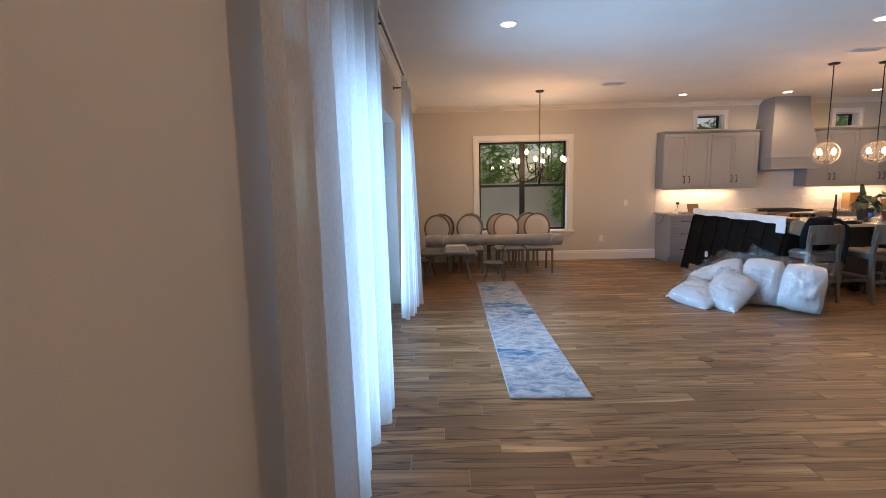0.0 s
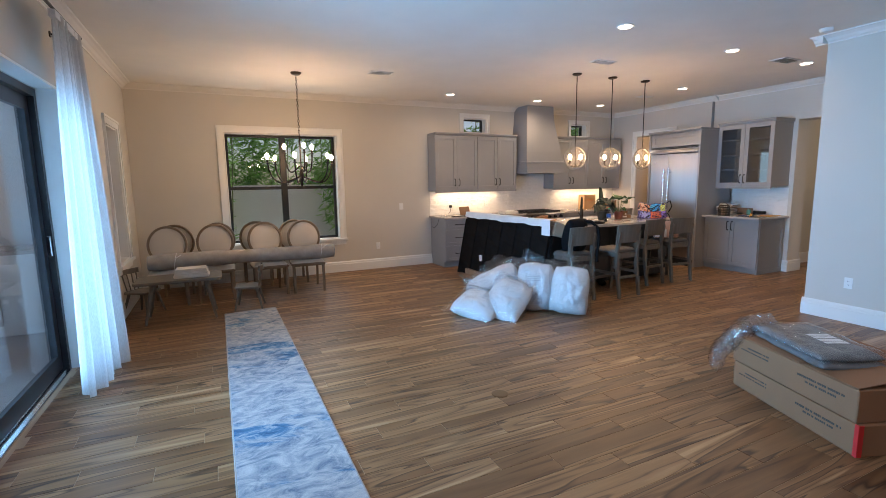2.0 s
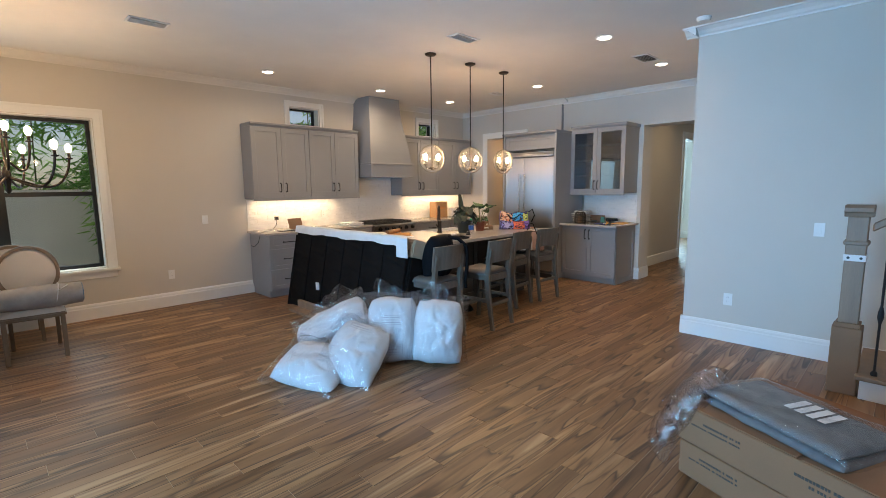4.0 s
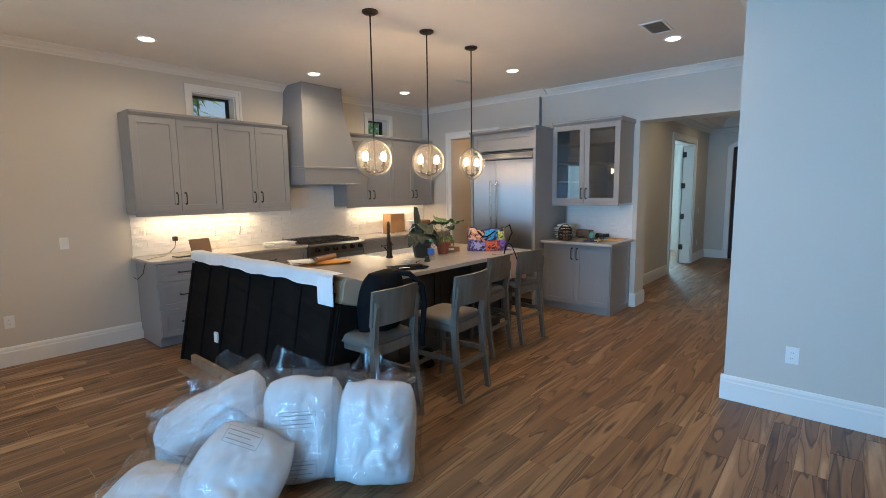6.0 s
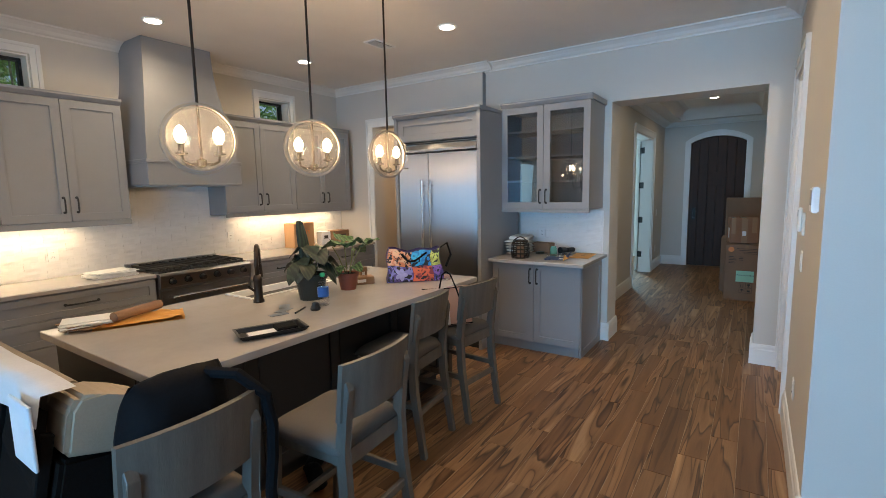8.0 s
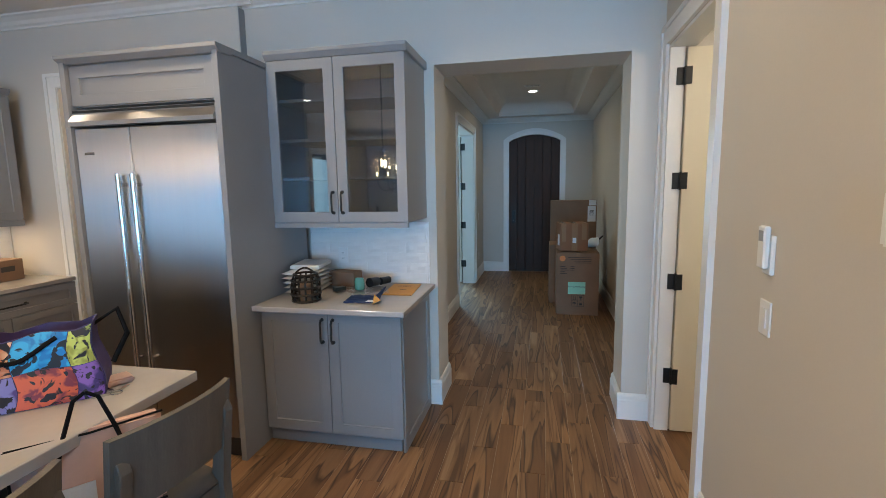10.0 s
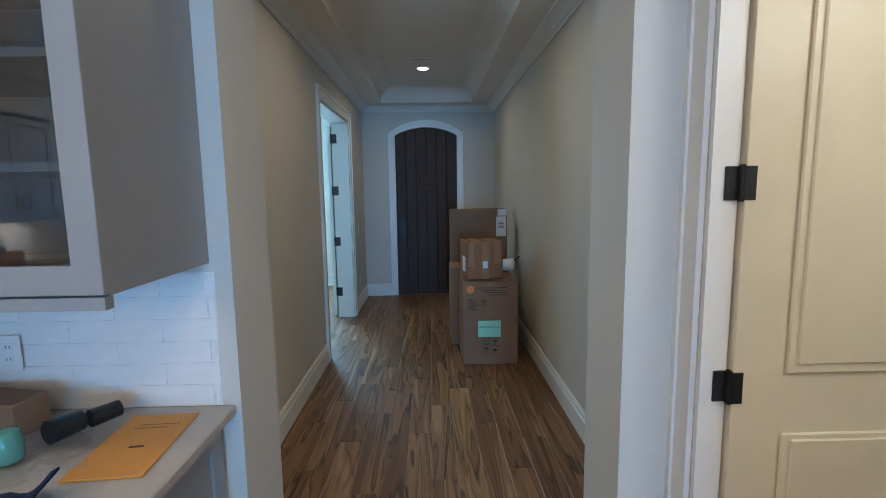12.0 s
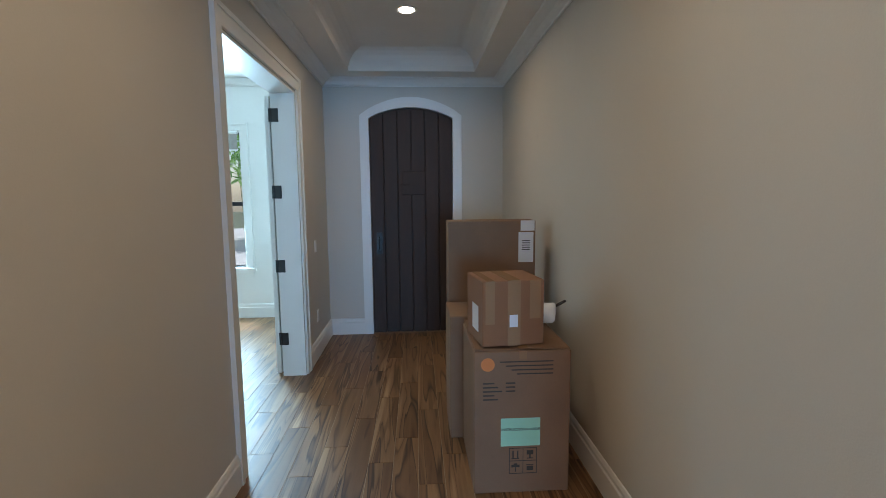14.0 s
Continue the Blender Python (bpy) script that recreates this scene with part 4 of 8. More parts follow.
def island():
    c = thing("kitchen_island", "dark grey painted kitchen island cabinet", "kitchen island", (6.0, 6.6, 0))
    part("body", blocks((IX0 + 0.05, IX1 - 0.05, IY0 + 0.33, IY1 - 0.04, 0.10, 0.885), (IX0 + 0.08, IX1 - 0.08, IY0 + 0.36, IY1 - 0.1, 0, 0.10)), DARKGREY, c)
    for k in range(4):
        w = (IX1 - IX0 - 0.1) / 4
        bm = bmesh.new()
        shaker(bm, "x", IY0 + 0.33, -1, IX0 + 0.05 + k * w + 0.003, IX0 + 0.05 + (k + 1) * w - 0.003, 0.10, 0.88, t=0.018, frame_w=0.075)
        part("back_panel", bm, DARKGREY, c)
    bm = bmesh.new()
    shaker(bm, "y", IX1 - 0.05, 1, IY0 + 0.31, IY1 - 0.04, 0.10, 0.88, t=0.018, frame_w=0.075)
    part("end_panel", bm, DARKGREY, c)
    w = thing("island_worktop", "white quartz island worktop with a sink cut-out", "worktop", (6.0, 6.6, 0.887))
    sx0, sx1, sy0, sy1 = 5.78, 6.50, 6.83, 7.13
    bm = bmesh.new()
    outer = [(IX0, IY0), (IX1, IY0), (IX1, IY1), (IX0, IY1)]
    hole = [(sx0, sy0), (sx1, sy0), (sx1, sy1), (sx0, sy1)]
    loops = [[bm.verts.new((x, y, z)) for x, y in o] for o, z in ((outer, 0.887), (outer, 0.925), (hole, 0.925), (hole, 0.887))]
    for k in range(4):
        s, e = loops[k], loops[(k + 1) % 4]
        for j in range(4):
            bm.faces.new((s[j], s[(j + 1) % 4], e[(j + 1) % 4], e[j]))
    part("slab", bm, QUARTZ, w, bevel=0.003)
    s = thing("sink", "white undermount kitchen sink in the island", "sink", (6.14, 6.98, 0.70))
    part("basin", blocks((sx0 + 0.001, sx0 + 0.02, sy0, sy1, 0.70, 0.93), (sx1 - 0.02, sx1 - 0.001, sy0, sy1, 0.70, 0.93), (sx0 + 0.02, sx1 - 0.02, sy0 + 0.001, sy0 + 0.02, 0.70, 0.93), (sx0 + 0.02, sx1 - 0.02, sy1 - 0.02, sy1 - 0.001, 0.70, 0.93), (sx0 + 0.02, sx1 - 0.02, sy0 + 0.02, sy1 - 0.02, 0.70, 0.72)), WHITEPLASTIC, s)
    bm = bmesh.new()
    rod(bm, (6.14, 6.98, 0.72), (6.14, 6.98, 0.724), 0.04, n=20)
    part("drain", bm, CHROME, s)
    t = thing("faucet", "dark bronze kitchen faucet on the island", "faucet", (5.76, 6.72, 0.925))
    bm = bmesh.new()
    lathe(bm, [(0.034, 0.925), (0.034, 0.94), (0.028, 0.95), (0.026, 1.06), (0.03, 1.07), (0.02, 1.10)], (5.76, 6.72, 0), 16)
    part("base", bm, BRONZE, t, smooth=True)
    bm = bmesh.new()
    pts = [(5.76, 6.72, 1.08), (5.76, 6.72, 1.20)] + [(5.76 + 0.05 * (1 - math.cos(a)), 6.72 + 0.06 * (1 - math.cos(a)), 1.20 + 0.075 * math.sin(a)) for a in (0.5, 1.0, 1.5, 2.0, 2.5, 3.0)] + [(5.86, 6.84, 1.12)]
    tube(bm, pts, 0.014, 12)
    part("spout", bm, BRONZE, t, smooth=True)
    bm = bmesh.new()
    rod(bm, (5.86, 6.84, 1.15), (5.862, 6.842, 1.06), 0.017, 0.021, 12)
    part("spray_head", bm, BRONZE, t)
    bm = bmesh.new()
    rod(bm, (5.735, 6.72, 1.0), (5.68, 6.70, 1.04), 0.008, n=8)
    part("lever", bm, BRONZE, t)


island()


def bar_stool(label):
    """At the origin, facing +y: its back is towards -y."""
    c = thing("bar_stool", label, "bar stool", (0, 0, 0), "bar stools at the island")
    w, d, h = 0.43, 0.42, 0.64
    for sx in (-1, 1):
        bm = bmesh.new()
        bar(bm, (sx * 0.205, 0.22, 0), (sx * 0.19, 0.18, h - 0.06), 0.04, 0.04)
        part("front_leg", bm, STOOLWOOD, c, bevel=0.004)
        bm = bmesh.new()
        # the back leg sweeps up into the back post
        prof = [(-0.285, 0.0), (-0.245, 0.0), (-0.185, 0.40), (-0.175, 0.62), (-0.205, 0.80), (-0.222, 0.87), (-0.245, 0.895), (-0.258, 0.86), (-0.245, 0.78), (-0.222, 0.60), (-0.232, 0.40)]
        prism(bm, prof, "x", sx * 0.19 - 0.018, sx * 0.19 + 0.018)
        part("back_leg", bm, STOOLWOOD, c, bevel=0.003)
        bm = bmesh.new()
        box(bm, sx * 0.19 - 0.012, sx * 0.19 + 0.012, -0.22, 0.20, 0.30, 0.335)
        part("side_stretcher", bm, STOOLWOOD, c, bevel=0.003)
        part("side_apron", block(sx * 0.19 - 0.012, sx * 0.19 + 0.012, -0.19, 0.18, h - 0.10, h - 0.04), STOOLWOOD, c)
    part("front_stretcher", block(-0.19, 0.19, 0.195, 0.22, 0.18, 0.215), STOOLWOOD, c, bevel=0.003)
    part("back_stretcher", block(-0.195, 0.195, -0.235, -0.21, 0.25, 0.285), STOOLWOOD, c, bevel=0.003)
    part("front_apron", block(-0.18, 0.18, 0.17, 0.195, h - 0.10, h - 0.04), STOOLWOOD, c)
    part("back_apron", block(-0.195, 0.195, -0.205, -0.18, h - 0.12, h - 0.05), STOOLWOOD, c)
    bm = bmesh.new()
    n = 14
    top = []
    for j in range(n + 1):
        v = j / n * 2 - 1
        row = []
        for i in range(n + 1):
            u = i / n * 2 - 1
            z = h - 0.045 + 0.06 * (1 - abs(u) ** 5) ** 0.6 * (1 - abs(v) ** 5) ** 0.6 - 0.012 * max(0, 1 - (u * u + v * v))
            row.append(bm.verts.new((u * 0.225, v * 0.215 + 0.01, z)))
        top.append(row)
    for s, e in zip(top, top[1:]):
        for i in range(n):
            bm.faces.new((s[i], s[i + 1], e[i + 1], e[i]))
    edge = top[0] + [r[-1] for r in top[1:]] + top[-1][::-1][1:] + [r[0] for r in top[::-1][1:-1]]
    bm.faces.new(edge)
    part("seat", bm, GREYSEAT, c, "grey woven upholstered seat", smooth=True)
    bm = bmesh.new()
    # a gently curved back board held between the posts
    m = 10
    rows = []
    for face in (0, 1):
        for z in (0.735, 0.97):
            row = []
            for i in range(m + 1):
                u = i / m * 2 - 1
                y = -0.195 - 0.045 * (1 - u * u) - (z - 0.74) * 0.12 + face * -0.022
                row.append(bm.verts.new((u * 0.218, y, z - 0.006 * u * u)))
            rows.append(row)
    a0, a1, b0, b1 = rows
    for i in range(m):
        bm.faces.new((a0[i], a0[i + 1], a1[i + 1], a1[i]))
        bm.faces.new((b0[i], b1[i], b1[i + 1], b0[i + 1]))
        bm.faces.new((a1[i], a1[i + 1], b1[i + 1], b1[i]))
        bm.faces.new((a0[i], b0[i], b0[i + 1], a0[i + 1]))
    bm.faces.new((a0[0], a1[0], b1[0], b0[0]))
    bm.faces.new((a0[m], b0[m], b1[m], a1[m]))
    part("backrest", bm, STOOLWOOD, c)
    return c


stool = bar_stool("grey-washed wooden bar stool with a woven grey seat")
stool.matrix_basis = pose(4.66, 5.71, 0, 0, 0, 3)
for x, y, r in ((5.37, 5.63, 4), (6.275, 5.99, 6), (6.84, 5.945, -5)):
    copy_thing(stool, pose(x, y, 0, 0, 0, r))


# ---- the sofa on its side ----


def sofa():
    c = thing("sofa", "sofa tipped on its side with black underside showing", "sofa", (4.45, 6.9, 0))
    # the underside leans: bottom at x=4.28, top at x=4.50
    lean = lambda z: 4.27 + 0.20 * z / 1.03
    y0, y1, h = 5.82, 8.06, 1.03
    bm = bmesh.new()
    prism(bm, [(4.27, 0.0), (4.62, 0.0), (4.74, 0.45), (4.64, 0.86), (4.57, 0.98), (4.52, h), (4.47, h)], "y", y0 + 0.10, y1)
    part("seat_body", bm, TANCLOTH, c, bevel=0.02, segments=2)
    bm = bmesh.new()
    ny, nz = 60, 64
    grid = []
    for j in range(nz + 1):
        z = 0.015 + j / nz * (h - 0.06)
        row = []
        for i in range(ny + 1):
            y = y0 + (y1 - y0) * i / ny
            u = (i / ny * 6) % 1
            sag = 0.016 * math.sin(math.pi * u) * (0.6 + 0.4 * math.sin(z * 5))
            crease = -0.016 * max(0, math.sin(z * 27 + int(i / 10) * 1.9 - 2.0 * u)) ** 7 * math.sin(math.pi * u) ** 0.6
            row.append(bm.verts.new((lean(z) - 0.034 + sag + crease, y, z)))
        grid.append(row)
    for s, e in zip(grid, grid[1:]):
        for i in range(ny):
            bm.faces.new((s[i], s[i + 1], e[i + 1], e[i]))
    part("underside_cloth", bm, DARKCLOTH, c, "black dustcover cloth sagging between slats", smooth=True)
    for k in range(7):
        bm = bmesh.new()
        y = y0 + (y1 - y0) * k / 6
        bar(bm, (lean(0) - 0.034, y, 0.0), (lean(h - 0.1) - 0.034, y, h - 0.11), 0.034, 0.032)
        part("slat", bm, DARKCLOTH, c, bevel=0.004)
    # the arm at the near end, rounded over, its lower part still in black cloth
    bm = bmesh.new()
    prism(bm, [(4.245, 0.0), (4.72, 0.0), (4.78, 0.40), (4.80, 0.70), (4.62, 0.80), (4.43, 0.84)], "y", y0 - 0.05, y0 + 0.13)
    part("arm_base", bm, DARKCLOTH, c, "black cloth side of the arm", bevel=0.012, segments=2)
    bm = bmesh.new()
    prism(bm, [(4.435, 0.845), (4.62, 0.805), (4.80, 0.705), (4.812, 0.74), (4.80, 0.80), (4.775, 0.85), (4.74, 0.895), (4.69, 0.935), (4.63, 0.97), (4.56, 1.0), (4.49, 1.02), (4.46, 0.98)], "y", y0 - 0.055, y0 + 0.135)
    part("arm", bm, TANCLOTH, c, "tan upholstered arm", bevel=0.015, segments=2)
    bm = bmesh.new()
    grid = []
    for j in range(6):
        s = j / 5
        row = []
        for i in range(41):
            u = i / 40
            y = y0 - 0.02 + (y1 - y0 + 0.03) * u
            drop = 0.088 + 0.007 * math.sin(u * 17) + 0.004 * math.sin(u * 41 + 1)
            if s < 0.4:
                p = (4.495 - s / 0.4 * 0.085, y, h + 0.012 + 0.004 * math.sin(u * 19))
            else:
                q = (s - 0.4) / 0.6
                p = (lean(h - drop * q) - 0.062 - 0.008 * math.sin(u * 40), y, h + 0.012 - drop * q)
            row.append(bm.verts.new(p))
        grid.append(row)
    for s, e in zip(grid, grid[1:]):
        for i in range(40):
            bm.faces.new((s[i], s[i + 1], e[i + 1], e[i]))
    part("lining", bm, WHITECLOTH, c, "white lining folded over the edge", smooth=True)
    bm = bmesh.new()
    box(bm, lean(0.92) - 0.082, lean(0.92) - 0.072, y0 - 0.06, y0 + 0.11, 0.84, 1.035)
    part("lining_corner", bm, WHITECLOTH, c, "white lining flap", bevel=0.003)
    part("label", block(4.285, 4.30, 7.36, 7.42, 0.29, 0.38), PAPER, c, "white paper label")
    bm = bmesh.new()
    box(bm, 4.08, 4.26, 6.0, 7.75, 0.0, 0.035)
    box(bm, 4.20, 4.245, 6.0, 7.75, 0.035, 0.12)
    part("back_rail", bm, STAIRWOOD, c, "bare wooden rail on the floor", bevel=0.004)


sofa()

# ---- lights hanging and recessed ----


def pendant():
    c = thing("pendant_light", "globe pendant light with a silvered ring and two lit bulbs", "pendant light", (0, 0, CEILING), "pendant lights over the island")
    zc, r = 1.86, 0.156
    bm = bmesh.new()
    lathe(bm, [(0.065, CEILING), (0.065, CEILING - 0.012), (0.05, CEILING - 0.022), (0.012, CEILING - 0.028)], n=24)
    part("canopy", bm, BRONZE, c, smooth=False)
    bm = bmesh.new()
    rod(bm, (0, 0, CEILING - 0.02), (0, 0, zc + r - 0.01), 0.0065)
    part("stem", bm, BRONZE, c)
    bm = bmesh.new()
    n, k = 48, 4
    prof = ((r - 0.006, -0.010), (r + 0.006, -0.010), (r + 0.006, 0.010), (r - 0.006, 0.010))
    loops = [[bm.verts.new((q * math.cos(a * math.tau / n), o, zc + q * math.sin(a * math.tau / n))) for q, o in prof] for a in range(n)]
    for a in range(n):
        s, e = loops[a], loops[(a + 1) % n]
        for j in range(k):
            bm.faces.new((s[j], s[(j + 1) % k], e[(j + 1) % k], e[j]))
    part("ring", bm, SILVERWOOD, c, "silvered wood ring", smooth=False)
    bm = bmesh.new()
    bmesh.ops.create_uvsphere(bm, u_segments=32, v_segments=20, radius=r - 0.016, matrix=Matrix.Translation((0, 0, zc)))
    g = part("globe", bm, GLOBE, c, "clear glass globe", smooth=True)
    g.visible_shadow = False
    bm = bmesh.new()
    rod(bm, (0, 0, zc + r - 0.02), (0, 0, zc - 0.10), 0.006)
    lathe(bm, [(0.008, zc - 0.13), (0.022, zc - 0.12), (0.022, zc - 0.095), (0.008, zc - 0.085)], n=16)
    for s in (-1, 1):
        tube(bm, [(s * 0.015, 0, zc - 0.11), (s * 0.045, 0, zc - 0.115), (s * 0.075, 0, zc - 0.10), (s * 0.08, 0, zc - 0.07)], 0.006)
        lathe(bm, [(0.006, zc - 0.075), (0.026, zc - 0.07), (0.026, zc - 0.062), (0.012, zc - 0.06), (0.012, zc - 0.02)], (s * 0.08, 0, 0), 16)
    part("arms", bm, BRONZE, c, "dark bronze candle arms")
    for s in (-1, 1):
        bm = bmesh.new()
        lathe(bm, [(0.010, zc - 0.02), (0.021, zc - 0.002), (0.026, zc + 0.020), (0.019, zc + 0.042), (0.004, zc + 0.058)], (s * 0.08, 0, 0), 16)
        b = part("bulb", bm, BULB, c, "lit warm bulb", smooth=True)
        b.visible_shadow = False
    return c


p = pendant()
p.matrix_basis = pose(5.20, 6.26, 0, 0, 0, -20) @ Matrix.Translation((0, 0, CEILING))
for x, r in ((5.855, -28), (6.515, -6)):
    copy_thing(p, pose(x, 6.25, 0, 0, 0, r) @ Matrix.Translation((0, 0, CEILING)))
for x, r in ((5.20, -20), (5.855, -28), (6.515, -6)):
    for q in (-0.08, 0.08):
        lamp("pendant_glow", "POINT", (x + q * math.cos(radians(r)), 6.255 + q * math.sin(radians(r)), 1.88), (x, 6.25, 0), 8.5, WARM, radius=0.022)


def downlight():
    c = thing("downlight", "white recessed ceiling downlight, lit", "downlight", (0, 0, CEILING), "recessed ceiling downlights")
    bm = bmesh.new()
    lathe(bm, [(0.085, CEILING + 0.001), (0.085, CEILING - 0.005), (0.078, CEILING - 0.009), (0.064, CEILING - 0.006), (0.064, CEILING + 0.001)], n=28)
    part("trim_ring", bm, WHITEPLASTIC, c)
    bm = bmesh.new()
    lathe(bm, [(0.062, CEILING - 0.002), (0.060, CEILING - 0.010), (0.03, CEILING - 0.012)], n=24)
    part("lens", bm, CANGLOW, c, "glowing lens").visible_shadow = False
    return c


# the last three are unseen, added to warm the near wall and curtain
CANS = [(4.24, 4.50), (6.09, 4.64), (7.63, 4.65), (7.59, 6.44), (4.23, 8.27), (6.03, 8.27), (7.57, 8.27), (0.69, 4.38), (0.69, 0.9), (4.24, 0.9), (2.5, -1.4)]
d = downlight()
d.matrix_basis = pose(CANS[0][0], CANS[0][1], CEILING)
for x, y in CANS[1:]:
    copy_thing(d, pose(x, y, CEILING))
for x in (13.2, 10.6):
    copy_thing(d, pose(x, 4.78, T0))
for x, y in CANS + [(13.2, 4.78), (10.6, 4.78)]:
    z = (T0 if x > 10 else CEILING) - 0.02
    lamp("downlight_beam", "AREA", (x, y, z), (x, y, 0), 8 if x > 10 else 13 if y < 1 or (x > 5.9 and y > 6) else 9, (1.0, 0.78, 0.50) if x > 10 else COOLWHITE, disk=0.11, spread=radians(155))

lamp("closet_glow", "POINT", (7.75, 2.95, 2.4), (7.75, 2.95, 0), 28, (1.0, 0.88, 0.72), radius=0.1)


def chandelier():
    c = thing("chandelier", "dark bronze chandelier with curved arms and lit bulbs", "chandelier", (1.61, 7.62, CEILING))
    x0, y0 = 1.61, 7.62
    bm = bmesh.new()
    lathe(bm, [(0.07, CEILING), (0.07, CEILING - 0.012), (0.05, CEILING - 0.03), (0.012, CEILING - 0.035)], (x0, y0, 0))
    part("canopy", bm, BRONZE, c)
    bm = bmesh.new()
    z, k = CEILING - 0.03, 0
    while z > 2.22:
        pts = [(x0 + (0.011 * math.cos(a) if k % 2 else 0), y0 + (0 if k % 2 else 0.011 * math.cos(a)), z - 0.021 + 0.021 * math.sin(a)) for a in [i * math.tau / 10 for i in range(11)]]
        tube(bm, pts, 0.0035, 5)
        z -= 0.034
        k += 1
    part("chain", bm, BRONZE, c)
    bm = bmesh.new()
    lathe(bm, [(0.004, 2.22), (0.012, 2.19), (0.009, 2.10), (0.009, 1.76), (0.022, 1.73), (0.03, 1.69), (0.03, 1.63), (0.018, 1.58), (0.022, 1.55), (0.006, 1.52)], (x0, y0, 0), 16)
    part("column", bm, BRONZE, c, smooth=True)
    tiers = [(6, 0.43, 1.60, 1.83, 0.2), (3, 0.20, 1.74, 1.97, 0.6)]
    for n, r, low, cup, off in tiers:
        for k in range(n):
            a = off + k * math.tau / n
            dx, dy = math.cos(a), math.sin(a)
            bm = bmesh.new()
            pts = []
            for s in range(11):
                u = s / 10
                rr = r * (1 - (1 - u) ** 1.5)
                zz = low + 0.06 * math.cos(u * math.pi * 0.9) * (1 - u) - 0.055 * math.sin(u * math.pi) + (cup - low) * u ** 3
                pts.append((x0 + dx * (0.015 + rr), y0 + dy * (0.015 + rr), zz))
            pts[-1] = (x0 + dx * (r + 0.015), y0 + dy * (r + 0.015), cup)
            tube(bm, pts, 0.010, 8)
            at = (x0 + dx * (r + 0.015), y0 + dy * (r + 0.015), 0)
            lathe(bm, [(0.006, cup - 0.012), (0.026, cup - 0.004), (0.028, cup + 0.004), (0.012, cup + 0.008), (0.012, cup + 0.05)], at, 14)
            arm = part("arm", bm, BRONZE, c)
            bm = bmesh.new()
            lathe(bm, [(0.011, cup + 0.05), (0.022, cup + 0.068), (0.028, cup + 0.092), (0.022, cup + 0.116), (0.005, cup + 0.132)], at, 14)
            part("bulb", bm, BULB, arm, "lit warm bulb", smooth=True).visible_shadow = False


chandelier()
for k in range(3):
    a = 0.6 + k * math.tau / 3
    lamp("chandelier_glow", "POINT", (1.61 + 0.215 * math.cos(a), 7.62 + 0.215 * math.sin(a), 2.065), (1.61, 7.62, 0), 12.5, WARM, radius=0.03)
for x0, x1 in ((4.32, 5.62), (7.20, 8.62)):
    c = thing("under_cabinet_light", "slim lit LED strip under the wall cabinets", "light strip", ((x0 + x1) / 2, 9.0, 1.37), "under-cabinet lights")
    part("housing", block(x0, x1, 8.985, 9.03, 1.372, 1.384), WHITEPLASTIC, c)
    part("diffuser", block(x0 + 0.01, x1 - 0.01, 8.99, 9.025, 1.366, 1.372), STRIP, c, "glowing diffuser").visible_shadow = False
    lamp("under_cabinet_glow", "AREA", ((x0 + x1) / 2, 9.0, 1.36), ((x0 + x1) / 2, 9.02, 0), 9, (1.0, 0.72, 0.43), size=(x1 - x0, 0.04))
lamp("pantry_glow", "POINT", (9.75, 8.0, 2.45), (9.75, 8, 0), 22, WARM, radius=0.1)

# ---- dining side ----


